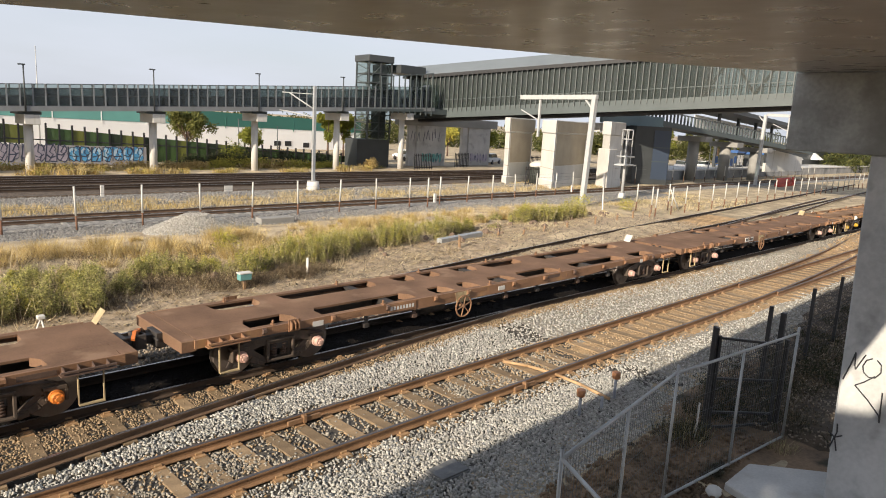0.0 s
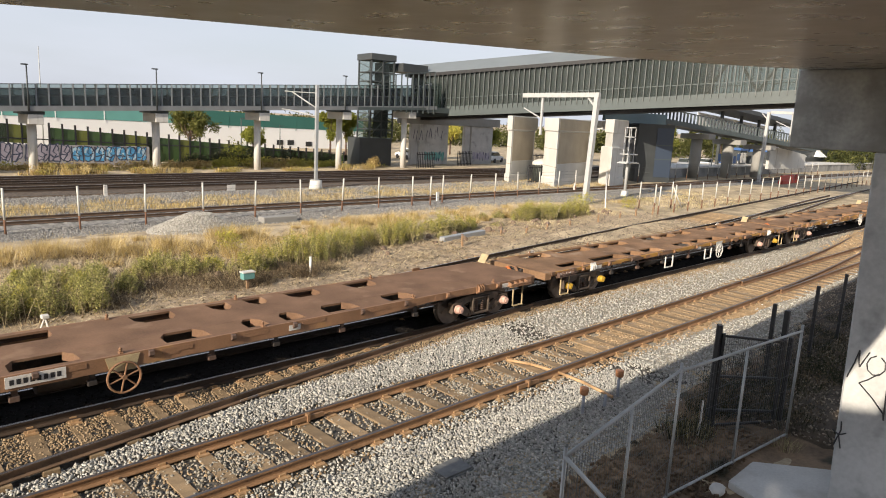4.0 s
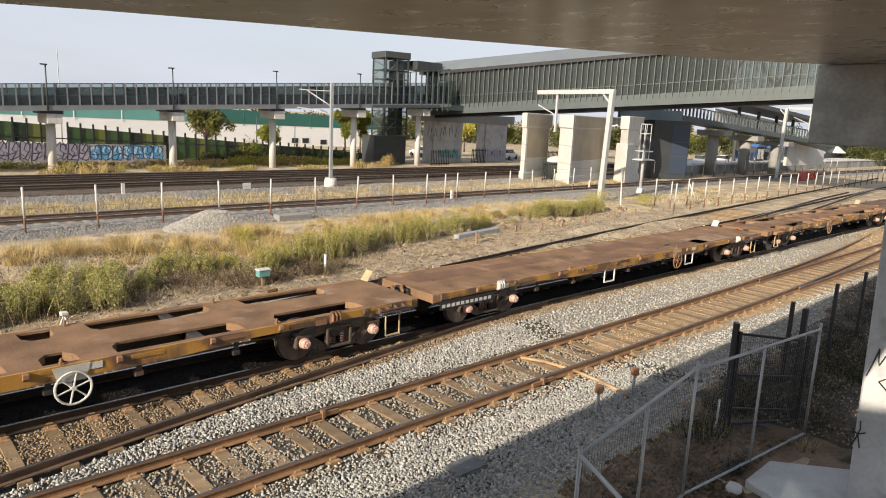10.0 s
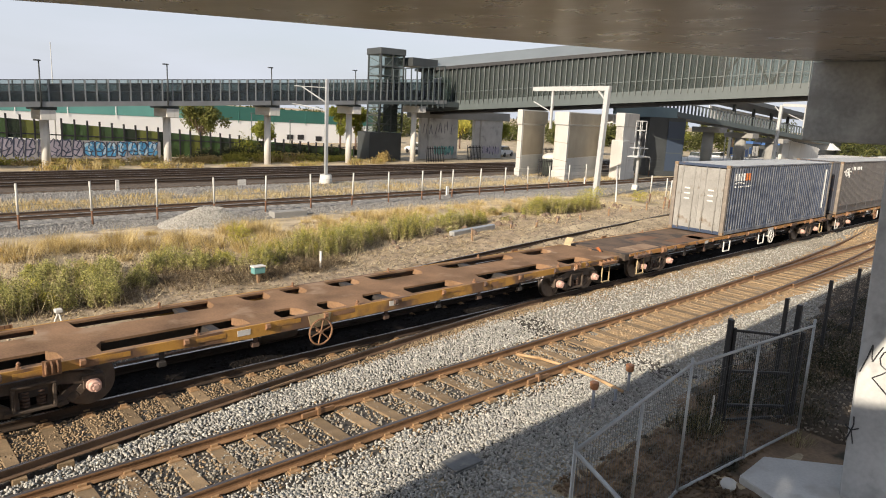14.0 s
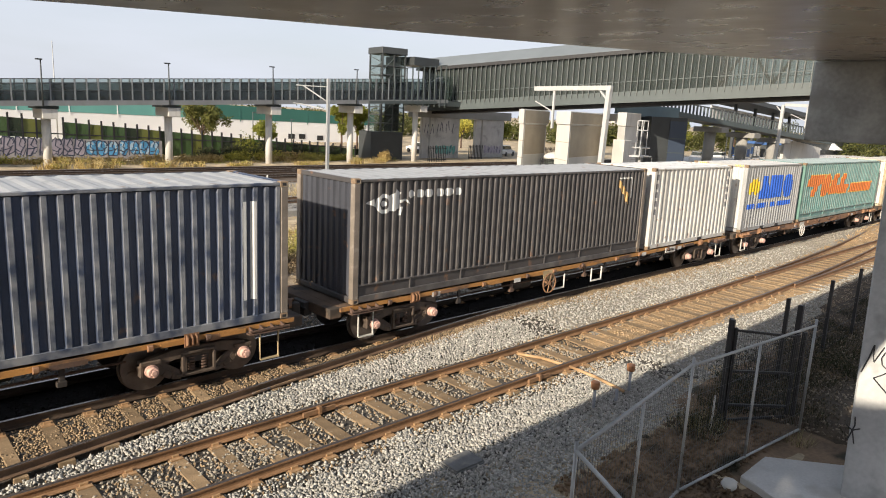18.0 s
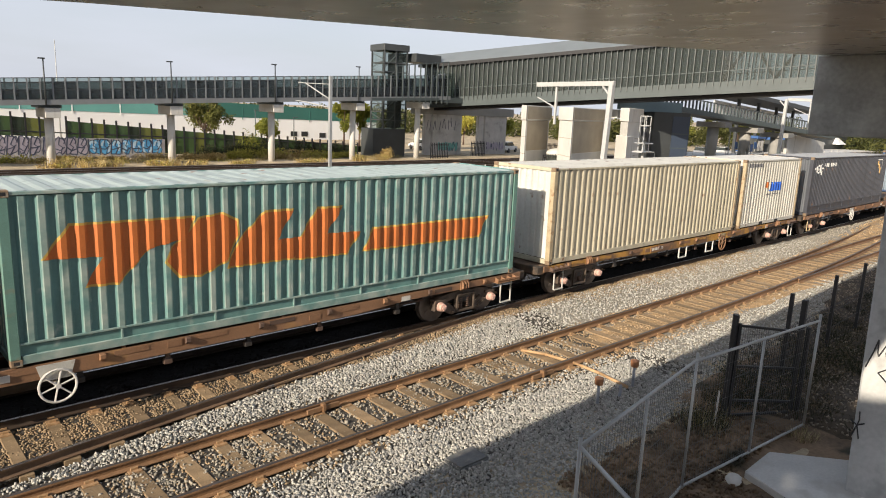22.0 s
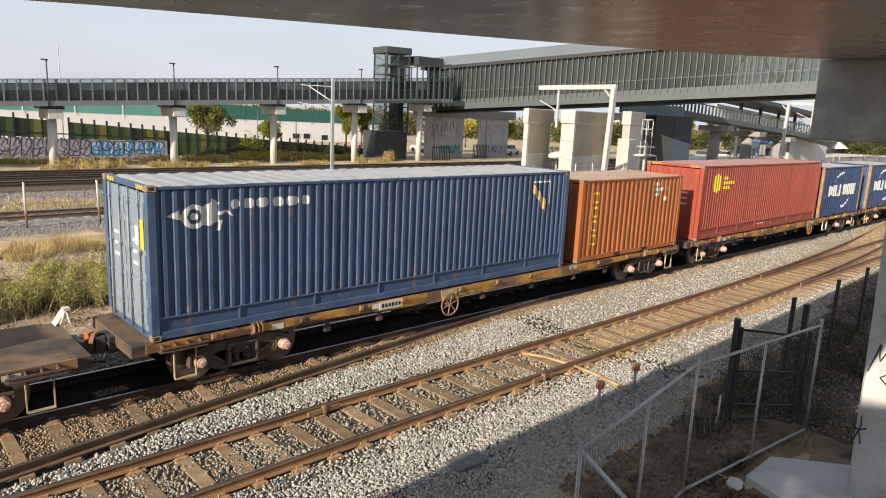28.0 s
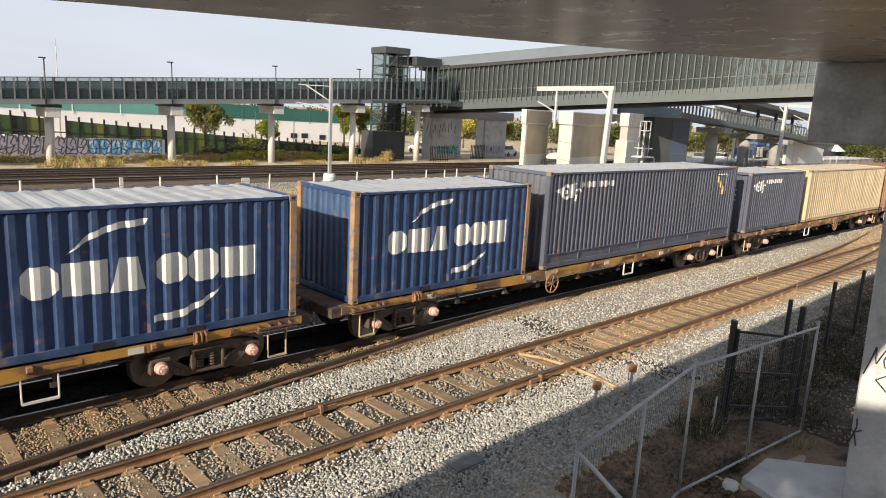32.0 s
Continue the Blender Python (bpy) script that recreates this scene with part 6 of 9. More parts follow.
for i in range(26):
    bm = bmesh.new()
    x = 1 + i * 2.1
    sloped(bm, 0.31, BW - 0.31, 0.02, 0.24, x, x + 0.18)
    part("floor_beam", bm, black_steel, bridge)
bm = bmesh.new()
prism(bm, [(0, -0.25, 5.02), (0, -0.25, 5.3), (0, BW * 0.55, 6.75), (0, BW + 0.25, 5.3), (0, BW + 0.25, 5.02)], (-4.2, 0, -4.2 * br_rise), (BL, 0, BL * br_rise))
part("roof", bm, roof_grey, bridge)
bm = bmesh.new()
sloped(bm, -0.3, -0.252, 4.9, 5.28)
part("gutter", bm, black_steel, bridge)
CLEAR_FROM = 32.5
glaze_mid = glass("lightly_tinted_glass", (0.045, 0.055, 0.052), 0.2, 0.42)
glaze_pale = glass("pale_clear_glass", (0.12, 0.125, 0.12), 0.12, 0.7)
glaze_open = glass("open_clear_glass", (0.12, 0.125, 0.12), 0.08, 0.9)
mullion_grey = surface("pale_grey_mullion", (0.115, 0.125, 0.122), 0.5, var=0.15, scale=0.8)
for y in (0.12, BW - 0.12):
    for x0, x1, mat in ((-3.4, 24, glaze), (24, CLEAR_FROM, glaze_mid), (CLEAR_FROM, BL, glaze_pale if y < 1 else glaze_open)):
        bm = bmesh.new()
        sloped(bm, y - 0.02, y + 0.02, 1.15, 5.0, x0, x1)
        part("glazing", bm, mat, bridge)
    bm = bmesh.new()
    sloped(bm, y - 0.05, y + 0.05, 2.1, 2.18)
    part("handrail", bm, mid_grey, bridge)
mull = bmesh.new()
box(mull, -0.035, 0.035, -0.16, 0.06, 0.75, 5.0)
mull_me = mesh_of("mullion", mull, mullion_grey)
x = -3.0
while x < BL:
    for y, r in ((0.0, 0), (BW, 180)):
        ob = part("mullion", mull_me, None, bridge)
        ob.matrix_basis = pose(x, y, x * br_rise, 0, 0, r)
    x += 0.66
for i in range(10):  # truss diagonals inside
    bm = bmesh.new()
    x = 30 + i * 2.4
    a, b = (x, x + 2.4) if i % 2 else (x + 2.4, x)
    beam(bm, (a, 1.0, 1.2 + a * br_rise), (b, 1.0, 4.9 + b * br_rise), 0.25, 0.25)
    part("truss_diagonal", bm, dark_grey, bridge)

# ---- pale piers under the bridge ----
# near-white for the sunlit narrow faces; the panels hold the broad faces' shade
pier_concrete = surface("pale_pier_concrete", (0.62, 0.60, 0.56), 0.85, var=0.1, scale=0.5, fine=18, bump=0.12, streak=((0.48, 0.455, 0.41), 1.6, 0.62))
grey_panel = surface("pale_grey_panel", (0.5, 0.49, 0.46), 0.9, var=0.1, scale=0.6, fine=15)
sand_panel = surface("sandy_concrete_panel", (0.39, 0.335, 0.25), 0.9, var=0.15, scale=0.6, fine=15)
def bridge_pier(c, w, f, top, cap, label, low=None):
    """A skewed block: c the near corner, w the end of its narrow face, f the end of its broad face."""
    p = thing("bridge_pier", label, "pier", "bridge piers", at=(c[0], c[1], GROUND_Z))
    wv, fv = Vector((w[0] - c[0], w[1] - c[1], 0)), Vector((f[0] - c[0], f[1] - c[1], 0))
    wu, fu = wv.normalized(), fv.normalized()

    def slab(name, o, z0, z1, mat, w0=0.0, w1=0.0, f1=None, edge=0.04):
        """o grows the block on all sides; w0, w1, f1 cut it to a stretch."""
        fa, fb = -o, (fv.length + o if f1 is None else f1)
        wa, wb = -o + w0, wv.length + o - w1
        bm = bmesh.new()
        ring = [fu * fa + wu * wa, fu * fb + wu * wa, fu * fb + wu * wb, fu * fa + wu * wb]
        prism(bm, [(q.x, q.y, 0) for q in ring], (0, 0, z0), (0, 0, z1))
        bevel(bm, edge)
        return part(name, bm, mat, p)

    z = -GROUND_Z
    slab("shaft", 0.0, -0.1, cap + z, pier_concrete)
    slab("cap", 0.18, cap + z + 0.003, top + z, pier_concrete)
    slab("plinth", 0.16, -0.1, 0.8, pier_concrete)
    for zj in (0.36, 0.68):
        slab("joint_band", 0.012, zj * (cap + z), zj * (cap + z) + 0.05, sand_panel, edge=0.004)
    if low is None:
        bm = bmesh.new()
        o = Vector((fu.y, -fu.x, 0)) * 0.03
        a, b = fu * 0.35 + o, fu * (fv.length - 0.3) + o
        zm = 0.42 * (cap + z)
        prism(bm, [(a.x, a.y, zm), (b.x, b.y, zm), (b.x, b.y, cap + z - 0.06), (a.x, a.y, cap + z - 0.06)], (0, 0, 0), -2 * o)
        part("face_panel", bm, sand_panel, p, "sandy textured face panel")
        bm = bmesh.new()
        prism(bm, [(a.x, a.y, 0.85), (b.x, b.y, 0.85), (b.x, b.y, zm - 0.05), (a.x, a.y, zm - 0.05)], (0, 0, 0), -2 * o)
        part("face_panel", bm, grey_panel, p, "pale grey face panel")
        bm = bmesh.new()
        o2 = o * 7.2
        a, b = fu * -0.1 + o2, fu * (fv.length + 0.1) + o2
        prism(bm, [(a.x, a.y, cap + z + 0.12), (b.x, b.y, cap + z + 0.12), (b.x, b.y, top + z - 0.1), (a.x, a.y, top + z - 0.1)], (0, 0, 0), -0.5 * o)
        part("cap_panel", bm, sand_panel, p, "sandy face of the pier cap")
    else:
        slab("buttress", 0.5, -0.1, low + z, pier_concrete, f1=fv.length * 0.4)
        # added grey sleeve: the bridge's shade on this pier is put in its colour
        slab("broad_shaft", 0.02, 0.81, cap + z - 0.02, grey_panel, w0=0.04, w1=0.04)
    return p


bridge_pier((53.0, 39.5), (55.3, 42.8), (61.7, 41.9), 6.25, 5.0, "pale concrete bridge pier with a broad cap")
bridge_pier((52.2, 44.5), (53.1, 45.8), (57.7, 46.0), 6.29, 4.85, "pale concrete bridge pier with a broad cap")
bridge_pier((60.7, 38.4), (61.7, 39.9), (65.4, 39.7), 6.45, 5.1, "pale concrete bridge pier with a low buttress", low=3.7)

# ---- white portals over the tracks ----
def portal(x, y, h, span, label):
    g = thing("overhead_line_portal", label, "portal frame", "portals", at=(x, y, GROUND_Z))
    bm = bmesh.new()
    prism(bm, [(-0.2, -0.17, 0), (0.2, -0.17, 0), (0.2, 0.17, 0), (-0.2, 0.17, 0)], (0, 0, 0), (0.45, 0, h))
    bevel(bm, 0.02)
    part("mast", bm, white_steel, g)
    bm = bmesh.new()
    beam(bm, (0.45, -0.2, h), (0.45, span, h - 0.1), 0.3, 0.34)
    part("crossbeam", bm, white_steel, g)
    bm = bmesh.new()
    beam(bm, (0.45, 0.1, h - 0.9), (0.45, 0.8, h - 0.2), 0.12, 0.12)
    part("knee_brace", bm, white_steel, g)
    bm = bmesh.new()
    beam(bm, (0.45, span * 0.72, h - 0.2), (0.45, span * 0.72, h - 3.2), 0.16, 0.16)
    part("drop_post", bm, white_steel, g)
    bm = bmesh.new()
    beam(bm, (0.45, span * 0.72, h - 1.9), (0.45, span * 0.72 + 1.9, h - 1.1), 0.08, 0.08)
    part("bracket_arm", bm, white_steel, g)
    return g


portal(43.9, 29.7, 8.25, 7.1, "white steel portal mast with a long crossbeam")
portal(89.3, 34.6, 8.9, -4.0, "white steel portal mast with a long crossbeam")
mast = thing("overhead_line_mast", "grey steel mast with bracket arms on a concrete foot", "mast", at=(29.7, 44.9, GROUND_Z))
bm = bmesh.new()
box(bm, -0.11, 0.11, -0.1, 0.1, 0, 7.95)
part("pole", bm, galv, mast)
bm = bmesh.new()
tube(bm, (0, 0, -0.1), (0, 0, 0.75), 0.55, 0.45, seg=12)
part("foot", bm, concrete_pale, mast)
for z0, z1, y1 in ((6.2, 7.4, 2.6), (5.6, 6.0, 3.0)):
    bm = bmesh.new()
    tube(bm, (0, 0, z0), (-0.6, y1, z1), 0.05)
    tube(bm, (-0.6, y1, z1), (-0.75, y1 + 0.8, z1 + 0.05), 0.035)
    part("bracket_arm", bm, white_steel, mast)
bm = bmesh.new()
tube(bm, (-0.03, 0.1, 7.35), (-0.75, 3.4, 7.42), 0.03)
part("tie", bm, white_steel, mast)


# ---- foreground: dark ground, fences, small fixtures ----
soil_dark = surface("dark_brown_soil", (0.20, 0.135, 0.082), 0.95, var=0.5, scale=1.2, fine=14, bump=0.9, spots=((0.04, 0.036, 0.02), 1.5, 0.55))
sx = grid_axis([(2, 30, 0.4), (30, 60, 3)])
sy = grid_axis([(-1.3, 6.75, 0.25)])


def dark_z(x, y):
    return GROUND_Z + 0.04 + 0.07 * noise.noise(Vector((x * 0.9, y * 0.9, 1))) + 0.05 * noise.noise(Vector((x * 3, y * 3, 4))) - (0.25 if y > (5.9 if x < 12.5 else 6.5) or x < 8.2 else 0)


tagged(new("soil_strip", cloud_mesh("soil_strip", [(x, y, dark_z(x, y)) for y in sy for x in sx],
       [(j * len(sx) + i, j * len(sx) + i + 1, (j + 1) * len(sx) + i + 1, (j + 1) * len(sx) + i) for j in range(len(sy) - 1) for i in range(len(sx) - 1)], soil_dark)),
       "dark loose soil below the ramp", "soil", kind="structure")

stones("soil_clods", 5200, (8.2, 13.2, 1.6, 5.9), (0.025, 0.09), soil_dark, "loose brown clods of soil", lambda x, y: x < 10.6 or y > 4.2, 0.3, dark_z)
# mulch kept dark enough that its colour also holds the ramp's shade
mulch = surface("shade_dark_mulch", (0.075, 0.055, 0.035), 0.95, var=0.5, scale=3, fine=18, bump=1.0)


def mulch_edge(x):
    """How far the mulch reaches towards the track."""
    return min(5.2 + 0.3 * max(x - 14, 0), 6.2 + 0.2 * max(x - 19, 0), 8.1)


mx, my = grid_axis([(13.5, 46, 0.5)]), grid_axis([(-1.2, 8.4, 0.3)])
tagged(new("mulch_bed", cloud_mesh("mulch_bed", [(x, y, GROUND_Z + 0.13 + 0.05 * noise.noise(Vector((x * 1.5, y * 1.5, 2))) - (0.3 if y > mulch_edge(x) - 0.1 or x < 13.8 else 0)) for y in my for x in mx],
       [(j * len(mx) + i, j * len(mx) + i + 1, (j + 1) * len(mx) + i + 1, (j + 1) * len(mx) + i) for j in range(len(my) - 1) for i in range(len(mx) - 1)], mulch)),
       "mulch behind the black fence, coloured dark for the shade of the ramp", "mulch", kind="structure")
stones("mulch_chips", 12000, (13.6, 32, 1.2, 8.0), (0.02, 0.06), stone_earth, "brown leaf and bark chips in the shade", lambda x, y: y < mulch_edge(x) - 0.1, 0.3, lambda x, y: GROUND_Z + 0.13 + 0.05 * noise.noise(Vector((x * 1.5, y * 1.5, 2))))
pad = bmesh.new()
prism(pad, [(10.88, 4.04, 0), (11.9, 4.06, 0), (12.75, 3.0, 0), (12.6, 1.2, 0), (9.7, 1.2, 0), (10.64, 3.46, 0)], (0, 0, -0.45), (0, 0, -0.19))
bevel(pad, 0.02)
solid("concrete_pad", pad, surface("worn_pad_concrete", (0.56, 0.55, 0.52), 0.9, var=0.15, scale=1.4, fine=22, bump=0.2, spots=((0.46, 0.44, 0.4), 2.0, 0.55)), "flat concrete pad at the foot of the column", "concrete pad")
for x, y, r in ((10.5, 4.05, 20),):
    bm = bmesh.new()
    bmesh.ops.create_uvsphere(bm, u_segments=12, v_segments=7, radius=0.5)
    for v in bm.verts:
        v.co = Vector((v.co.x * 0.36, v.co.y * 0.25, v.co.z * 0.16)) * (1 + 0.2 * noise.noise(v.co * 4))
    for f in bm.faces:
        f.smooth = True
    s = solid("sandbag", bm, concrete_pale, "small pale sandbag lying by the fence", "sandbag", "sandbags")
    s.matrix_basis = pose(x, y, -0.22, 0, 0, r)

wire = surface("fence_wire", (0.13, 0.135, 0.135), 0.6, metal=0.2, var=0.1, scale=6)


def mesh_fence(name, a, b, za, zb, h, mat, wiremat, label, middle=True, gap=0.075, tube_r=0.024, posts=True, hgap=0.3):
    """A framed panel of welded wire between two posts."""
    f = thing(name, label, "fence panel", name + "s", at=(a[0], a[1], za), turn=math.degrees(math.atan2(b[1] - a[1], b[0] - a[0])))
    ln, dz = math.hypot(b[0] - a[0], b[1] - a[1]), zb - za
    for x in ((0.0, ln / 2) if middle else (0.0,)):
        bm = bmesh.new()
        tube(bm, (x, 0, dz * x / ln - 0.1), (x, 0, dz * x / ln + h + (0.12 if x == 0 else 0)), tube_r, seg=8)
        part("post", bm, mat, f)
    for z in (h, 0.08):
        bm = bmesh.new()
        tube(bm, (0, 0, z), (ln, 0, z + dz), tube_r, seg=8)
        part("rail", bm, mat, f)
    bm = bmesh.new()
    n = int(ln / gap)
    for i in range(1, n):
        x = ln * i / n
        beam(bm, (x, 0, 0.1 + dz * x / ln), (x, 0, h + dz * x / ln), 0.0032, 0.0032)
    for i in range(int(h / hgap)):
        beam(bm, (0, 0, 0.15 + hgap * i), (ln, 0, 0.15 + hgap * i + dz), 0.0032, 0.0032)
    part("wire_mesh", bm, wiremat, f)
    return f


F1, F2, F3 = (5.93, 3.97), (9.62, 4.49), (13.66, 4.11)
mesh_fence("temporary_fence", F1, F2, -0.32, -0.3, 2.2, galv, wire, "galvanised temporary fence panel with welded wire")
mesh_fence("temporary_fence", F2, F3, -0.3, -0.3, 2.18, galv, wire, "galvanised temporary fence panel with welded wire")
mesh_fence("temporary_fence", F1, (5.2, 2.6), -0.32, -0.32, 2.2, galv, wire, "galvanised temporary fence panel with welded wire", middle=False)
bm = bmesh.new()
tube(bm, (F3[0], F3[1], -0.4), (F3[0], F3[1], 2.0), 0.026, seg=8)
solid("fence_post", bm, galv, "single galvanised post at the fence end", "fence post")
FENCE = [(13.15, 5.47), (15.94, 5.43), (18.99, 5.48), (21.48, 5.53), (24.6, 5.7), (28.5, 6.0), (33.0, 6.4)]
for a, b in zip(FENCE, FENCE[1:]):
    f = thing("black_fence", "black welded mesh fence panel between tall posts", "fence panel", "black fences", at=(a[0], a[1], -0.32), turn=math.degrees(math.atan2(b[1] - a[1], b[0] - a[0])))
    ln = math.hypot(b[0] - a[0], b[1] - a[1])
    bm = bmesh.new()
    box(bm, -0.04, 0.04, -0.04, 0.04, -0.1, 2.08)
    bevel(bm, 0.006)
    part("post", bm, black_steel, f)
    bm = bmesh.new()
    for k in range(1, int(ln / 0.1)):
        beam(bm, (k * 0.1, 0, 0.05), (k * 0.1, 0, 1.3), 0.006, 0.006)
    for z in (0.08, 0.2, 0.65, 1.1, 1.25):
        beam(bm, (0, 0, z), (ln, 0, z), 0.008, 0.008)
    part("wire_mesh", bm, black_steel, f)
gate = thing("black_gate", "black steel mesh gate standing open", "gate", at=(12.8, 5.22, -0.3), turn=math.degrees(math.atan2(-0.72, 1.2)))
for x in (0.0, 1.4):
    bm = bmesh.new()
    box(bm, x - 0.03, x + 0.03, -0.03, 0.03, 0.05, 2.0 - 0.12 * x)
    part("stile", bm, black_steel, gate)
for z, d in ((1.95, -0.17), (1.12, -0.1), (0.42, -0.1), (0.1, 0.0)):
    bm = bmesh.new()
    beam(bm, (0.0, 0, z), (1.4, 0, z + d), 0.045, 0.045)
    part("rail", bm, black_steel, gate)
bm = bmesh.new()
for k in range(1, 28):
    beam(bm, (k * 0.05, 0, 0.1), (k * 0.05, 0, 1.92 - 0.12 * k * 0.05), 0.0035, 0.0035)
for k in range(1, 9):
    beam(bm, (0, 0, 0.1 + 0.21 * k), (1.4, 0, 0.1 + 0.2 * k), 0.005, 0.005)
part("wire_mesh", bm, black_steel, gate)
for x, y, h, w in ((12.74, 5.28, 2.18, 0.045), (14.12, 4.42, 1.9, 0.04), (16.1, 5.2, 1.95, 0.055)):
    bm = bmesh.new()
    box(bm, -w, w, -w, w, -0.4, h - 0.32)
    bevel(bm, 0.008)
    p = solid("gate_post", bm, black_steel, "square black steel gate post", "gate post", "gate posts")
    p.matrix_basis = pose(x, y, 0)

conduit_buff = surface("sun_faded_conduit", (0.46, 0.29, 0.15), 0.6, var=0.25, scale=5)
orange_plastic = surface("faded_orange_plastic", (0.42, 0.19, 0.085), 0.6, var=0.2, scale=6)
pipe_grey = surface("grey_pipe", (0.30, 0.32, 0.36), 0.5, var=0.15, scale=6)
for x, y, h, capped in ((11.32, 7.26, 0.5, True), (12.7, 7.3, 0.55, True), (12.02, 7.18, 0.32, False)):
    s = thing("pipe_stub", "grey pipe stub in the ballast" + (" with an orange cap" if capped else ""), "pipe", "pipe stubs", at=(x, y, -0.35))
    bm = bmesh.new()
    tube(bm, (0, 0, -0.05), (0.0, 0, h), 0.032, seg=10)
    part("pipe", bm, pipe_grey, s)
    if capped:
        bm = bmesh.new()
        tube(bm, (0, 0, h - 0.02), (0, 0, h + 0.13), 0.085, 0.095, seg=14)
        bevel(bm, 0.012)
        part("cap", bm, orange_plastic, s, "faded orange plastic cap")
bm = bmesh.new()
pts = [(12.3, 10.15, -0.2), (12.55, 9.6, -0.2), (12.7, 8.9, -0.22), (12.62, 8.1, -0.21), (12.5, 7.3, -0.24)]
for a, b in zip(pts, pts[1:]):
    tube(bm, a, b, 0.036, seg=8)
solid("orange_conduit", bm, conduit_buff, "faded orange conduit lying under the rails", "conduit")
bm = bmesh.new()
prism(bm, [(7.27, 7.53, 0), (7.95, 7.55, 0), (7.93, 7.07, 0), (7.26, 7.08, 0)], (0, 0, -0.36), (0, 0, -0.235))
bevel(bm, 0.03, 2)
solid("pit_lid", bm, surface("dusty_grey_plastic", (0.15, 0.152, 0.148), 0.75, var=0.3, scale=4, fine=30, spots=((0.24, 0.225, 0.2), 6, 0.56)), "grey plastic pit lid set in the ballast", "pit lid")
bm = bmesh.new()
beam(bm, (12.2, 5.2, -0.4), (12.5, 5.32, 0.36), 0.035, 0.02)
solid("white_stake", bm, white_paint, "thin white marker stake leaning in the soil", "stake")
for x, y, r in ((6.67, NEAR_Y + 0.6, 0), (11.41, NEAR_Y - 0.86, 0)):
    bm = bmesh.new()
    box(bm, -0.35, 0.35, -0.025, 0.025, -0.1, -0.02)
    box(bm, -0.03, 0.03, -0.05, 0.05, -0.12, 0.03)
    j = solid("rail_joint", bm, rail_steel, "bolted rail joint bar with a bond clip", "rail joint", "rail joints")
    j.matrix_basis = pose(x, y, NEAR_Z)
bm = bmesh.new()
beam(bm, (5.95, 11.47, -0.06), (7.0, 11.62, -0.06), 0.03, 0.03)
solid("timber_strip", bm, post_rust, "thin rusty bar lying by the third rail", "bar")

# ---- beyond the train: rough bank, weeds and grass ----
blade_dry = leafy("dry_golden_grass", (0.27, 0.18, 0.055), (0.68, 0.53, 0.24), through=0.2)
blade_pale = leafy("pale_straw", (0.66, 0.56, 0.37), (0.32, 0.235, 0.13), through=0.15)
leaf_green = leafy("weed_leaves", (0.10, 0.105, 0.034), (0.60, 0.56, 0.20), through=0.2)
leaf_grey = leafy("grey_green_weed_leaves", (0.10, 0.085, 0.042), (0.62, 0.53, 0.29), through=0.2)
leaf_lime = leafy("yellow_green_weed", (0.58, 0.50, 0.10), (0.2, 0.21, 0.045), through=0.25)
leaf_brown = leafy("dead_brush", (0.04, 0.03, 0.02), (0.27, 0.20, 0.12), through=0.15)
leaf_tree = leafy("gum_leaves", (0.04, 0.052, 0.016), (0.14, 0.14, 0.042), through=0.3)
leaf_mid = leafy("olive_tree_leaves", (0.075, 0.088, 0.024), (0.22, 0.215, 0.06), through=0.3)
leaf_tree_light = leafy("sunlit_tree_leaves", (0.14, 0.17, 0.03), (0.28, 0.27, 0.05), through=0.4)
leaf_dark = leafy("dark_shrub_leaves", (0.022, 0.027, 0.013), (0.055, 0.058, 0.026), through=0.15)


def blades(rng, x, y, z, r, h, n, lean=0.35, width=0.012):
    """Grass blades fanning out of a tuft: arrays of triangles."""
    a = rng.uniform(0, 2 * np.pi, n)
    d = np.sqrt(rng.uniform(0, 1, n)) * r
    bx_, by_ = x + d * np.cos(a), y + d * np.sin(a)
    hh = h * rng.uniform(0.45, 1.15, n) * (1 - 0.35 * (d / max(r, 1e-3)) ** 2)
    la = a + rng.normal(0, 0.8, n)
    out = hh * lean * rng.uniform(0.2, 1.3, n)
    tip = np.stack([bx_ + out * np.cos(la), by_ + out * np.sin(la), z + hh], 1)
    side = np.stack([-np.sin(la + 0.7), np.cos(la + 0.7), np.zeros(n)], 1) * (width * rng.uniform(0.6, 1.5, n))[:, None]
    base = np.stack([bx_, by_, np.full(n, z - 0.03)], 1)
    return np.stack([base - side, base + side, tip], 1)


def leaves(rng, x, y, z, rx, ry, h, n, size, hollow=0.35, gap=0.0):
    """Leaf-sized triangles filling a rounded clump with an uneven outline."""
    u = rng.normal(size=(n, 3))
    u /= np.linalg.norm(u, axis=1)[:, None]
    rad = rng.uniform(hollow, 1.0, n) ** 0.6
    wob = 1 + 0.28 * np.sin(u[:, 0] * 5 + x) * np.cos(u[:, 1] * 6 + y) + 0.18 * np.sin(u[:, 2] * 9 + x * 3)
    c = u * (rad * wob)[:, None] * np.array([rx, ry, h / 2]) + np.array([x, y, z + h / 2])
    a, b = rng.normal(size=(n, 3)), rng.normal(size=(n, 3))
    a /= np.linalg.norm(a, axis=1)[:, None]
    b -= a * np.sum(a * b, 1)[:, None]
    b /= np.linalg.norm(b, axis=1)[:, None]
    s = size * rng.uniform(0.5, 1.4, n)[:, None]
    return np.stack([c - a * s, c + a * s * 0.4 + b * s * 0.55, c + a * s], 1)


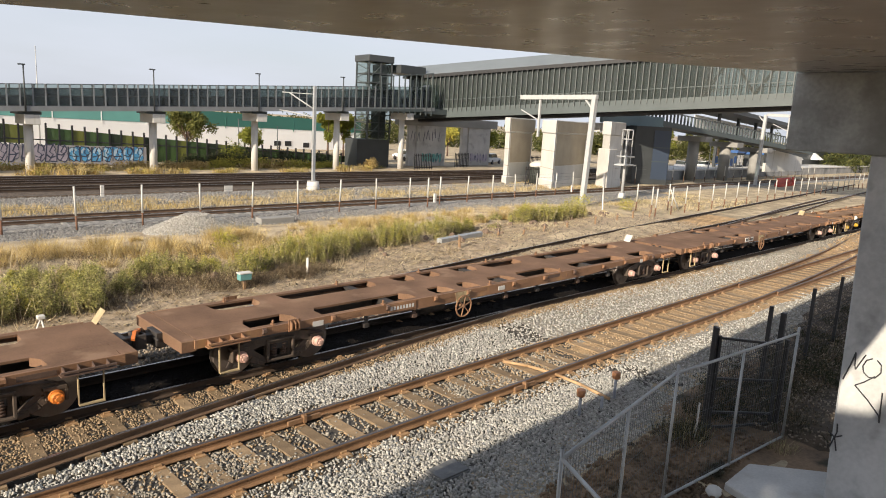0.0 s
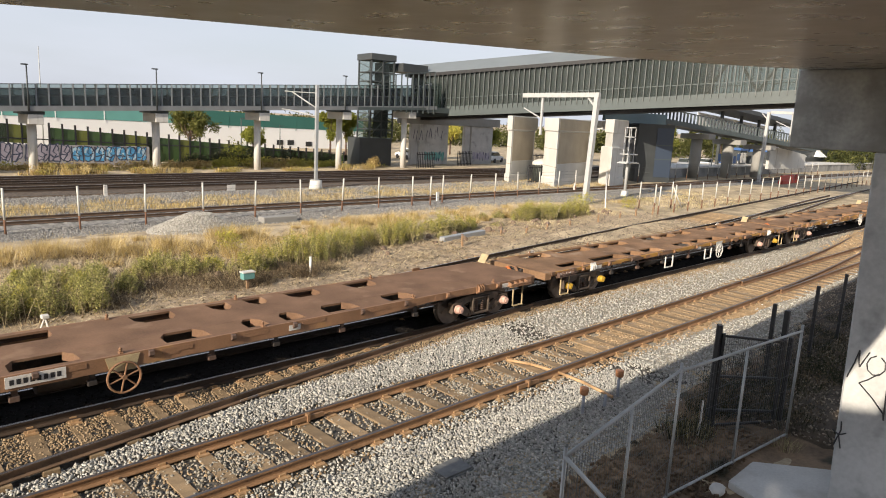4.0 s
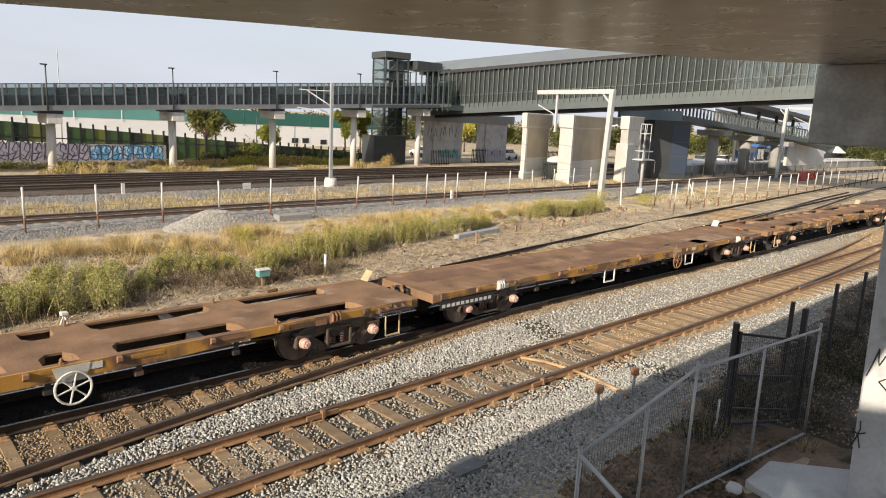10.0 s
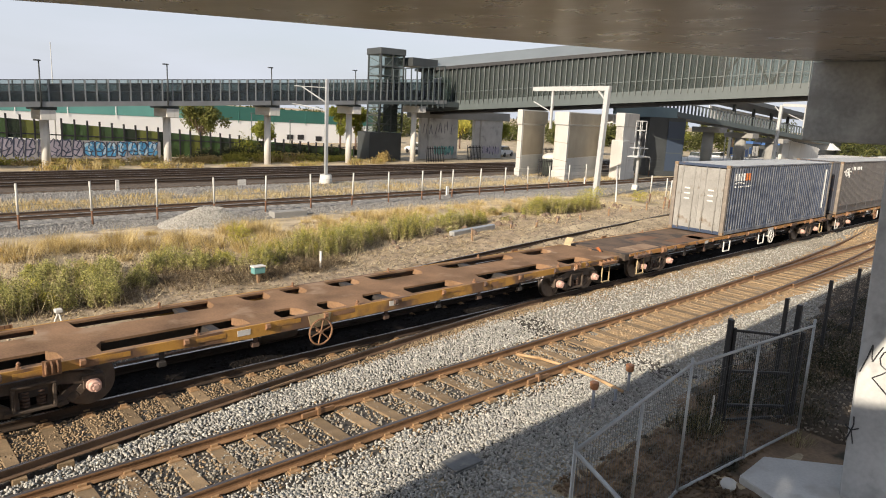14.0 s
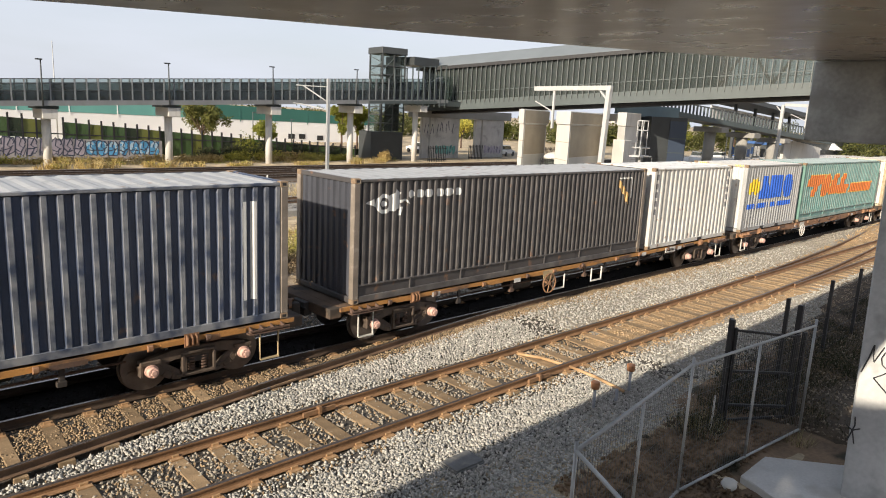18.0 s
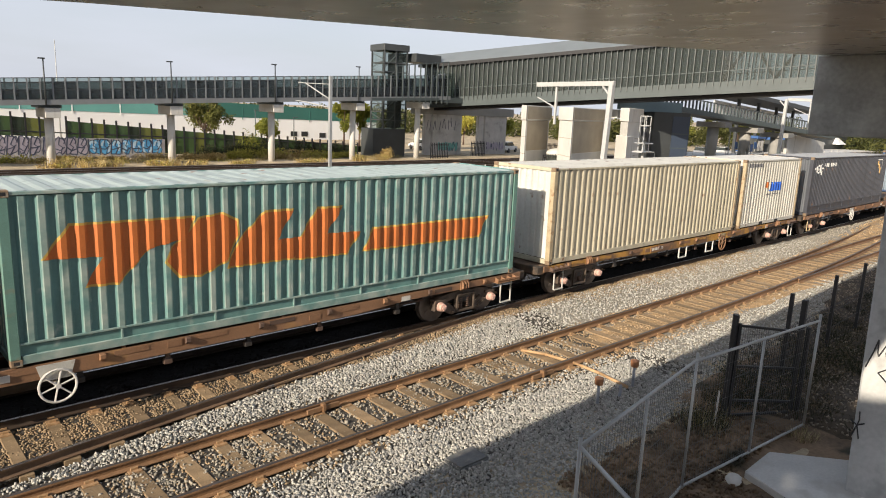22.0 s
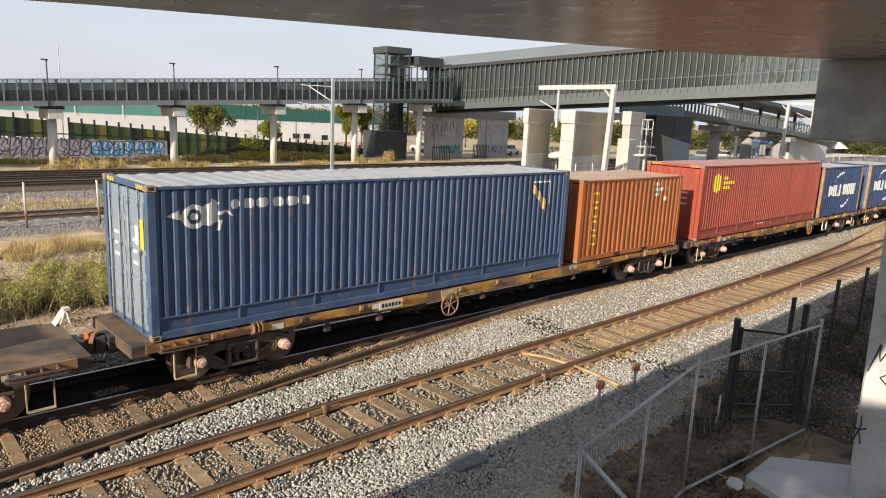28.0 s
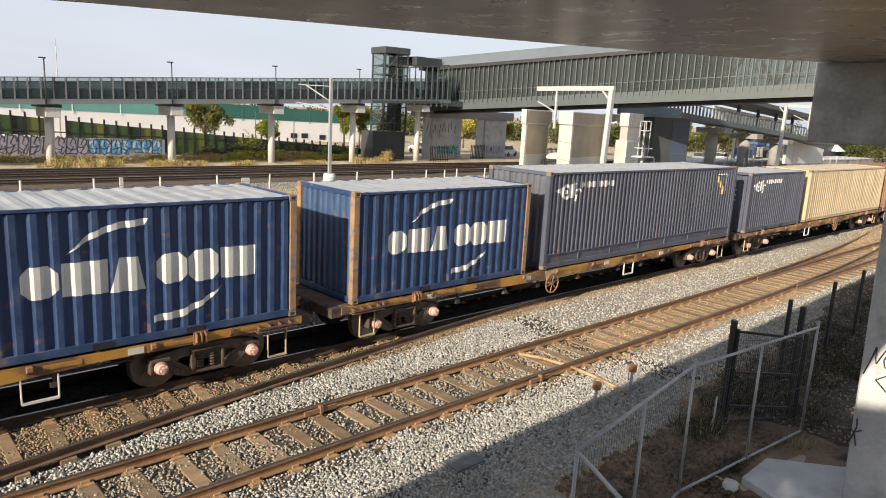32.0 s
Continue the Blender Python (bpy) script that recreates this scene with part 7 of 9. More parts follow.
def grow(name, tris, mat, label, category, kind="stuff", parent=None):
    v = np.concatenate(tris).reshape(-1, 3)
    me = cloud_mesh(name, v, np.arange(len(v)).reshape(-1, 3), mat)
    if parent is not None:
        return part(name, me, None, parent)
    return tagged(new(name, me), label, category, kind=kind)


rng = np.random.default_rng(5)
gold, straw, greens, greys, limes, dead, shade = [], [], [], [], [], [], []


def edge_y(x):
    """Front edge of the weeds along the siding."""
    return 18.7 + 0.035 * max(x - 4, 0) ** 1.42


litter_dark = surface("dark_leaf_litter", (0.33, 0.255, 0.17), 0.95, var=0.6, scale=3, fine=16, bump=1.0, spots=((0.33, 0.26, 0.17), 2.2, 0.56))
lx = grid_axis([(1, 38, 0.5)])
ly = [-1.35 + 0.45 * k for k in range(13)]
tagged(new("leaf_litter", cloud_mesh("leaf_litter", [(x, edge_y(x) + d + 0.25 * noise.noise(Vector((x, d, 5))), ground_height(x, edge_y(x) + d) + (0.02 if -1.3 < d < 4.0 else -0.06)) for d in ly for x in lx],
       [(j * len(lx) + i, j * len(lx) + i + 1, (j + 1) * len(lx) + i + 1, (j + 1) * len(lx) + i) for j in range(len(ly) - 1) for i in range(len(lx) - 1)], litter_dark)),
       "dark brown leaf litter under the weeds", "litter", kind="structure")


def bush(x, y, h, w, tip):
    """A leafy weed: many upright sprays, bright at the tips, over a twiggy core coloured dark for shade."""
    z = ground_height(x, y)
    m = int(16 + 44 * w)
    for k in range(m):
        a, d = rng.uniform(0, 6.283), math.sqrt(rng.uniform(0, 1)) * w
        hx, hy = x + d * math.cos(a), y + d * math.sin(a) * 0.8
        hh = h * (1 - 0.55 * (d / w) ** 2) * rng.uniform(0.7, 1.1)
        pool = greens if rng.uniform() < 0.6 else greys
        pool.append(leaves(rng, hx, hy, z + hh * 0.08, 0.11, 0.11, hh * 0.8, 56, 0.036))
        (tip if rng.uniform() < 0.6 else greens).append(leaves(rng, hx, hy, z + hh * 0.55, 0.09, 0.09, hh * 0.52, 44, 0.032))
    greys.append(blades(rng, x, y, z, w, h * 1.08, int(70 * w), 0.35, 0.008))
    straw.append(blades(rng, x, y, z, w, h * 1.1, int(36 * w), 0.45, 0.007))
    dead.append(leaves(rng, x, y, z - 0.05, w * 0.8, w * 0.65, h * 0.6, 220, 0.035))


def front_y(x):
    """Foot of the foremost weeds, which swing back as the siding curves away."""
    return 20.2 if x < 13 else 20.2 + 0.21 * (x - 13) if x < 33 else 24.4


taken = []


def clear_of(x, y, gap):
    """Keep growths apart, so that dark hollows stay between them."""
    if any((x - a) ** 2 + (y - b) ** 2 < gap * gap for a, b in taken):
        return False
    taken.append((x, y))
    return True


CLUMPS = ((2.6, 19.4, 0.9), (3.4, 19.6, 1.0), (4.7, 19.7, 0.9), (5.7, 19.5, 0.8), (7.1, 20.6, 0.7), (2.9, 20.6, 0.9), (4.2, 20.7, 0.9), (5.1, 22.6, 0.7), (5.5, 21.3, 0.95), (6.0, 20.3, 1.1), (6.7, 22.6, 0.6), (7.9, 21.9, 0.7), (8.7, 21.9, 0.9), (9.3, 21.5, 0.8),
          (10.1, 21.4, 0.7), (10.9, 20.6, 1.0), (11.8, 21.1, 0.9), (13.4, 21.8, 1.0), (14.1, 21.5, 1.15), (15.3, 21.7, 1.1), (16.4, 22.4, 1.0), (17.7, 23.1, 0.8), (18.8, 22.6, 1.0), (20.1, 22.7, 1.0),
          (22.9, 23.6, 1.0), (24.3, 24.0, 0.9), (25.7, 24.4, 0.7), (30.9, 24.9, 1.1), (31.8, 25.3, 1.2), (32.8, 24.9, 1.3), (34.7, 24.9, 1.0), (35.8, 25.2, 1.2), (36.8, 25.0, 1.0))
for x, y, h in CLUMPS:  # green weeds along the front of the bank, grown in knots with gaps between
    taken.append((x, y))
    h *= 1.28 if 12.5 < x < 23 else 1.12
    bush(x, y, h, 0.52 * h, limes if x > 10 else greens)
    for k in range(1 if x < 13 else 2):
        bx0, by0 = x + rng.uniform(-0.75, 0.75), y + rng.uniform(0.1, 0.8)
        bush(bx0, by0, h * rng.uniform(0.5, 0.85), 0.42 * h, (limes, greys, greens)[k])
for i in range(100):  # dead brush at the foot of the weeds, its dark colour doubling as shade
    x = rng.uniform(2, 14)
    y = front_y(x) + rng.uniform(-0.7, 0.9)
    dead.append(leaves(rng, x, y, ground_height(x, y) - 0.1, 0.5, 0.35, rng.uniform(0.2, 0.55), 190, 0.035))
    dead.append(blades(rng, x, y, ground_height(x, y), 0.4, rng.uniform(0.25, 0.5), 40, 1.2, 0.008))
for i in range(70):  # low grey growth between the knots
    x = rng.uniform(2.5, 34)
    y = front_y(x) + rng.uniform(0.3, 3.0)
    if clear_of(x, y, 1.5):
        bush(x, y, rng.uniform(0.25, 0.5), rng.uniform(0.3, 0.5), greys)
GOLDEN = ((3.5, 25.5), (6.2, 27.2), (6.9, 26.4), (7.7, 26.6), (8.5, 26.1), (9.4, 25.9), (10.7, 26.2), (13.5, 26.1), (15.0, 26.8), (16.8, 25.2), (18.5, 25.9), (21.0, 27.4), (22.4, 26.8), (14.9, 24.0), (13.2, 23.0), (17.2, 24.0), (19.5, 24.4), (28.9, 26.2), (31.2, 26.4))
for x, y in GOLDEN:  # stands of dry golden grass
    for k in range(3):
        gx0, gy0, h = x + rng.normal(0, 0.7), y + rng.normal(0, 0.5), rng.uniform(0.4, 0.9)
        gold.append(blades(rng, gx0, gy0, ground_height(gx0, gy0), h * 0.75, h, 300, 0.75, 0.009))
        straw.append(blades(rng, gx0, gy0, ground_height(gx0, gy0), h * 0.7, h * 0.8, 150, 0.6, 0.008))
for i in range(170):  # sparser tufts behind and between
    x = rng.uniform(2.0, 40)
    y = front_y(x) + rng.uniform(1.8, 8.6)
    if y < 30.4 and clear_of(x, y, 1.15):
        h = rng.uniform(0.15, 0.5)
        gold.append(blades(rng, x, y, ground_height(x, y), h * 0.9, h, 240, 0.75, 0.010))
        straw.append(blades(rng, x, y, ground_height(x, y), h * 1.1, h * 0.6, 130, 0.9, 0.010))
for x, y in ((11.9, 24.2), (12.1, 24.0), (45.0, 26.3), (44.5, 26.5)):  # bright flowering weed
    limes.append(leaves(rng, x, y, ground_height(x, y), 0.35, 0.35, 1.0, 420, 0.05))
for i in range(300):  # dead brush, its dark tone also painting shade into the hollows
    x = rng.uniform(2, 18)
    y = edge_y(x) + rng.uniform(0.6, 7.5)
    dead.append(leaves(rng, x, y, ground_height(x, y) - 0.12, 0.55, 0.45, rng.uniform(0.2, 0.5), 110, 0.04))
    straw.append(blades(rng, x, y, ground_height(x, y), 0.5, rng.uniform(0.2, 0.55), 26, 0.8, 0.009))
for i in range(500):  # thin straw over the whole bank
    x = rng.uniform(1, 42)
    y = edge_y(x) + rng.uniform(0.2, 11)
    if y > 32.5:
        continue
    straw.append(blades(rng, x, y, ground_height(x, y), 0.5, rng.uniform(0.08, 0.25), 55, 0.9, 0.012))
for i in range(1150):  # dry litter beside the siding
    x = rng.uniform(3, 42)
    y = edge_y(x) + rng.uniform(-0.6, 2.4)
    straw.append(blades(rng, x, y, ground_height(x, y) + 0.01, 0.4, 0.07, 22, 3.8, 0.013))
for i in range(900):  # broken sticks lying about
    x = rng.uniform(4, 34)
    y = edge_y(x) + rng.uniform(-0.5, 3.2)
    (straw if i % 3 else dead).append(blades(rng, x, y, ground_height(x, y) + 0.03, 0.5, 0.1, 5, 5.5, 0.022))
for i in range(250):  # straw band behind the middle track
    x = rng.uniform(4, 62)
    y = 38.6 + rng.uniform(0, 2.6)
    (gold, straw, straw)[i % 3].append(blades(rng, x, y, GROUND_Z + 0.05, 0.9, rng.uniform(0.15, 0.45), 60, 0.7, 0.016))
for i in range(270):  # dry grass between the middle and far tracks, and beside the piers
    x = rng.uniform(3, 60)
    y = rng.uniform(38.2, 41.5 + 0.07 * x) if rng.uniform() < 0.85 else rng.uniform(26, 31)
    (straw, greys, gold)[i % 3].append(blades(rng, x, y, GROUND_Z, 1.0, rng.uniform(0.2, 0.5), 70, 0.6, 0.016))
for i in range(80):
    x, y = rng.uniform(47, 64), rng.uniform(24.5, 31)
    (straw, straw, greys)[i % 3].append(blades(rng, x, y, GROUND_Z, 0.8, rng.uniform(0.12, 0.35), 26, 0.8, 0.022))
for x, y, w in ((43.0, 29.0, 0.6), (42.4, 29.2, 0.5)):
    limes.append(leaves(rng, x, y, ground_height(x, y), w, w, w * 1.7, 420, 0.06))
for i in range(260):  # weeds near the viewpoint, coloured near black for the shade of the ramp
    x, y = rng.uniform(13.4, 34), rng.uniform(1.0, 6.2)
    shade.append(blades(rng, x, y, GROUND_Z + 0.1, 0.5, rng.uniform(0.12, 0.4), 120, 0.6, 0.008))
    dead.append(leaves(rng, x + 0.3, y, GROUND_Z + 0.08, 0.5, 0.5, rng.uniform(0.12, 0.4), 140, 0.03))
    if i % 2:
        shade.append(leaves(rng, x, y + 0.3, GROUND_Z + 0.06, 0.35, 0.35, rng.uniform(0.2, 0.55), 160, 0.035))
for x, y in ((12.0, 5.6), (12.3, 5.5), (12.2, 5.3), (11.9, 5.2)):
    shade.append(blades(rng, x, y, GROUND_Z, 0.35, 0.6, 120, 0.4, 0.006))
    greys.append(blades(rng, x, y, GROUND_Z, 0.35, 0.6, 60, 0.4, 0.005))
greys.append(blades(rng, 13.2, 3.95, -0.3, 0.25, 0.25, 160, 0.7, 0.006))
for i in range(60):  # dry growth at the foot of the footway columns
    x, y = rng.uniform(-4, 52), rng.uniform(63.4, 67.2)
    (gold, straw, limes, gold)[i % 4].append(blades(rng, x, y, GROUND_Z, 1.1, rng.uniform(0.2, 0.5), 70, 0.6, 0.03))
for i in range(17):  # ochre clumps in front of the footway columns
    x, y, h = rng.uniform(-3, 50), rng.uniform(59.6, 61.2), rng.uniform(0.35, 1.0)
    for k in range(4):
        gx, gy = x + rng.uniform(-0.9, 0.9), y + rng.uniform(-0.3, 0.3)
        (gold, gold, greys, limes)[(i + k) % 4].append(leaves(rng, gx, gy, GROUND_Z, 0.6, 0.45, h * rng.uniform(0.7, 1.2), 150, 0.07))
    gold.append(blades(rng, x, y, GROUND_Z, 1.0, h * 1.1, 90, 0.6, 0.03))
    dead.append(leaves(rng, x, y, GROUND_Z - 0.1, 0.9, 0.5, h * 0.7, 120, 0.06))
for i in range(150):  # pale grass round the portal foot
    x, y = rng.uniform(34, 66), rng.uniform(24.0, 34)
    (greys, straw, straw)[i % 3].append(blades(rng, x, y, GROUND_Z, 0.9, rng.uniform(0.1, 0.3), 40, 0.8, 0.018))
grow("golden_grass", gold, blade_dry, "tufts of dry golden grass on the bank", "grass")
grow("straw", straw, blade_pale, "pale dry straw and litter on the ground", "grass")
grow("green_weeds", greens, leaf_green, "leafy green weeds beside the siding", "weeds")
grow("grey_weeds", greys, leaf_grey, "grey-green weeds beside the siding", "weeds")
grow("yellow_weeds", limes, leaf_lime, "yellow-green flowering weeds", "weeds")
grow("shade_weeds", shade, leaf_dark, "dark green weeds below the ramp, with its shade in their colour", "weeds")
grow("dead_brush", dead, leaf_brown, "dead brown brush on the bank, coloured dark for the shaded hollows", "brush")

# rubble and things on the bank
gravel_pale = surface("pale_gravel", (0.37, 0.35, 0.31), 0.95, var=0.2, scale=8, island=0.35)
bm = bmesh.new()
bmesh.ops.create_cone(bm, cap_ends=False, segments=36, radius1=2.3, radius2=0.5, depth=1.05)
bmesh.ops.subdivide_edges(bm, edges=bm.edges[:], cuts=3)
for v in bm.verts:
    v.co += Vector((noise.noise(v.co * 1.7), noise.noise(v.co * 1.7 + Vector((5, 0, 0))), 0.5 * noise.noise(v.co * 2 + Vector((0, 9, 0))))) * 0.14
pile = solid("gravel_heap", bm, gravel_pale, "heap of pale crushed gravel", "gravel heap")
pile.matrix_basis = pose(13.75, 30.4, 0.18) @ Matrix.Diagonal((1, 1, 0.8, 1))
rngp = np.random.default_rng(3)
pv, pf = [], []
for i in range(7500):
    a, d = rngp.uniform(0, 6.283), math.sqrt(rngp.uniform(0, 1)) * 2.3
    z = -0.22 + min(max(0.0, 1.1 * (1 - d / 2.4)), 0.85)
    c = np.array([13.75 + d * math.cos(a), 30.4 + d * math.sin(a), z])
    o = np.array([(1, 0, 0), (-1, 0, 0), (0, 1, 0), (0, -1, 0), (0, 0, 1), (0, 0, -1)]) * rngp.uniform(0.02, 0.055, (6, 1))
    k = len(pv)
    pv += list(c + o)
    pf += [(k + p, k + q, k + r) for p, q, r in ((0, 2, 4), (2, 1, 4), (1, 3, 4), (3, 0, 4), (2, 0, 5), (1, 2, 5), (3, 1, 5), (0, 3, 5))]
tagged(new("gravel_stones", cloud_mesh("gravel_stones", pv, pf, gravel_pale)), "loose pale stones on the gravel heap", "gravel", kind="stuff")
bm = bmesh.new()
box(bm, 17.7, 19.7, 31.5, 32.1, -0.3, 0.05)
bevel(bm, 0.04)
solid("concrete_kerb", bm, concrete, "low concrete block by the wire fence", "concrete block")
bm = bmesh.new()
beam(bm, (21.3, 21.9, 0.12), (24.6, 22.4, 0.14), 0.3, 0.26)
bevel(bm, 0.02)
solid("old_sleeper", bm, galv, "weathered grey timber baulk lying by the siding", "timber")
teal = surface("faded_teal_box", (0.13, 0.30, 0.29), 0.55, var=0.15, scale=4)
s = thing("lineside_box", "faded teal and white box on a short post", "lineside box", at=(10.35, 19.45, -0.3))
bm = bmesh.new()
box(bm, -0.04, 0.04, -0.04, 0.04, 0, 0.5)
part("post", bm, post_rust, s)
bm = bmesh.new()
box(bm, -0.2, 0.2, -0.12, 0.12, 0.48, 0.7)
bevel(bm, 0.02)
part("case", bm, teal, s)
bm = bmesh.new()
box(bm, -0.215, 0.215, -0.14, 0.14, 0.695, 0.73)
part("lid", bm, white_paint, s)
bm = bmesh.new()
tube(bm, (13.0, 19.9, -0.3), (13.0, 19.9, 0.55), 0.045, seg=8)
solid("marker_post", bm, white_paint, "short white marker post by the siding", "marker post")
s = thing("dwarf_tripod", "small white lineside device on splayed legs", "lineside device", at=(4.33, 18.45, -0.35))
for dx, dy in ((-0.2, 0.0), (0.12, 0.12), (0.1, -0.12)):
    bm = bmesh.new()
    tube(bm, (dx, dy, 0), (0, 0, 0.5), 0.02)
    part("leg", bm, white_paint, s)
bm = bmesh.new()
box(bm, -0.09, 0.09, -0.08, 0.08, 0.48, 0.58)
bevel(bm, 0.02)
part("head", bm, white_paint, s)
peg_bm = bmesh.new()
box(peg_bm, -0.05, 0.05, -0.04, 0.04, -0.1, 0.75)
bevel(peg_bm, 0.008)
peg_me = mesh_of("peg", peg_bm, post_rust)
for x, y in ((21.65, 20.91), (25.3, 21.84), (27.0, 21.65), (28.9, 21.8), (31.5, 22.1), (35.0, 22.6), (37.7, 22.8), (40.5, 23.3), (43.2, 23.6)):
    s = tagged(new("rusty_peg", peg_me), "short rusty steel peg beside the siding", "peg", "pegs")
    s.matrix_basis = pose(x, y, GROUND_Z + random.uniform(-0.05, 0.1), random.uniform(-6, 6), random.uniform(-6, 6), random.uniform(0, 90))
rock_bm = bmesh.new()
bmesh.ops.create_icosphere(rock_bm, subdivisions=2, radius=0.3)
for v in rock_bm.verts:
    v.co *= 1 + 0.5 * noise.noise(v.co * 3)
rock_me = mesh_of("rock", rock_bm, surface("brown_rock", (0.17, 0.12, 0.085), 0.95, var=0.3, scale=4, bump=0.5))
for i in range(34):
    x = random.uniform(10, 40)
    y = edge_y(x) + random.uniform(0.2, 2.2)
    s = tagged(new("rock", rock_me), "dark brown rock on the bank", "rock", "rocks")
    k = random.uniform(0.25, 0.8)
    s.matrix_basis = Matrix.LocRotScale((x, y, ground_height(x, y) + 0.05), Euler((random.random() * 3, random.random() * 3, random.random() * 3)), (k, k, k * 0.8))


# ---- wire fences ----
post_top = bmesh.new()
tube(post_top, (0, 0, 0.7), (0, 0, 2.05), 0.048, seg=8)
post_top_me = mesh_of("post_top", post_top, pale_post)
post_low = bmesh.new()
tube(post_low, (0, 0, -0.1), (0, 0, 0.7), 0.049, seg=8)
post_low_me = mesh_of("post_foot", post_low, fence_rust)


def wire_fence(points, label, h=2.05, rusty=True):
    for x, y in points:
        p = thing("fence_post", label, "fence post", "wire fence posts", at=(x, y, GROUND_Z))
        p.rotation_euler = (radians(random.uniform(-2, 2)), radians(random.uniform(-2, 2)), 0)
        p.scale = (1, 1, h / 2.05)
        part("post_top", post_top_me, None, p)
        part("post_foot", post_low_me, None, p, "rusted foot")
    for z in (0.5, 1.1, 1.7, 1.98):
        run_ = [Vector((x, y, GROUND_Z + z * h / 2.05)) for x, y in points]
        bm = bmesh.new()  # one unbroken wire, three-sided
        rings = [[bm.verts.new(q + Vector((0, 0.007 * math.cos(k * 2.094), 0.007 * math.sin(k * 2.094)))) for k in range(3)] for q in run_]
        for r, q in zip(rings, rings[1:]):
            for k in range(3):
                bm.faces.new((r[k], r[(k + 1) % 3], q[(k + 1) % 3], q[k]))
        solid("fence_wire", bm, wire, "thin fence wire strung between the posts", "fence wire", "fence wires")


wire_fence([(3.6 + 2.95 * i, 33.4 + 0.02 * i * i * 0.4) for i in range(17)], "white-topped fence post with a rusty foot")
wire_fence([(44.0 + 2.6 * i, 23.7 + 0.13 * i + random.uniform(-0.1, 0.1)) for i in range(34)], "white-topped fence post beside the curve")
wire_fence([(67.0 + 2.75 * i, 40.4 - 0.07 * i) for i in range(22)], "pale fence post before the platform")
for x, y in ((31.4, 33.6), (45.2, 24.6), (46.2, 26.4), (49.4, 25.5)):
    p = thing("fence_post", "white-topped fence post with a rusty foot", "fence post", "wire fence posts", at=(x, y, GROUND_Z))
    part("post_top", post_top_me, None, p)
    part("post_foot", post_low_me, None, p, "rusted foot")
for a, b in (((49.4, 25.5, 1.4), (50.6, 25.2, -0.3)), ((45.8, 29.2, 2.2), (42.9, 27.2, -0.3))):
    bm = bmesh.new()
    tube(bm, a, b, 0.05)
    solid("stay_bar", bm, white_paint, "slanting white stay bar of a fence post", "stay bar", "stay bars")
s = thing("trackside_sign", "small white sign plate on a stake", "sign", at=(21.9, 43.4, GROUND_Z))
bm = bmesh.new()
box(bm, -0.03, 0.03, 0.0, 0.03, 0, 0.5)
part("stake", bm, galv, s)
bm = bmesh.new()
box(bm, -0.3, 0.3, -0.03, 0.0, 0.35, 0.75)
part("plate", bm, white_paint, s)
for x, y in ((14.35, 45.1), (33.4, 35.0), (52.0, 36.4)):
    bm = bmesh.new()
    box(bm, x - 0.1, x + 0.1, y - 0.06, y + 0.06, -0.3, 0.45)
    solid("track_marker", bm, white_paint, "short white trackside marker", "marker post", "track markers")


# ---- behind the footway: graffiti wall, palisade, shrubs ----
WALL_Y = 69.0


def wall_top(x):
    return 2.04 - 0.043 * max(x - 12.5, 0)


grey_wall = surface("grey_block_wall", (0.36, 0.35, 0.36), 0.9, var=0.2, scale=0.5, fine=10, spots=((0.25, 0.24, 0.25), 0.8, 0.55))
bm = bmesh.new()
prism(bm, [(-40, 0, -0.4), (26.2, 0, -0.4), (26.2, 0, wall_top(26.2)), (-40, 0, wall_top(-40))], (0, WALL_Y, 0), (0, WALL_Y + 0.3, 0))
gwall = solid("graffiti_wall", bm, grey_wall, "low grey wall covered with painted graffiti", "wall", kind="structure")
g_sky = surface("sky_blue_spray", (0.09, 0.33, 0.60), 0.7, var=0.2, scale=1.5)
g_pale = surface("pale_blue_spray", (0.42, 0.58, 0.70), 0.7, var=0.2, scale=1.5)
g_lilac = surface("pale_lilac_spray", (0.37, 0.34, 0.41), 0.8, var=0.2, scale=1.5)
g_dark = surface("dark_spray", (0.05, 0.06, 0.10), 0.8, var=0.2, scale=1.5)


def blob(bm, cx, cz, w, h, y, seed, n=18):
    """A wobbly filled shape on the wall."""
    r = random.Random(seed)
    ring = []
    for i in range(n):
        a = 2 * math.pi * (i + r.uniform(-0.3, 0.3)) / n
        k = 0.8 / max(abs(math.cos(a)), abs(math.sin(a))) * r.uniform(0.72, 1.12)
        ring.append(bm.verts.new((cx + w * k * math.cos(a), y, cz + h * k * math.sin(a))))
    bm.faces.new(ring)


rg = random.Random(4)
layers = {"dark": (bmesh.new(), g_dark), "fill": (bmesh.new(), g_sky), "light": (bmesh.new(), g_pale), "lilac": (bmesh.new(), g_lilac)}


def stroke(bm, pts, w, y):
    """A thick painted line through (x, z) points on the wall."""
    vs = []
    for i, (x, z) in enumerate(pts):
        a, b = pts[max(i - 1, 0)], pts[min(i + 1, len(pts) - 1)]
        d = Vector((b[0] - a[0], b[1] - a[1])).normalized()
        vs.append((bm.verts.new((x - d.y * w, y, z + d.x * w)), bm.verts.new((x + d.y * w, y, z - d.x * w))))
    for p, q in zip(vs, vs[1:]):
        bm.faces.new((p[0], p[1], q[1], q[0]))


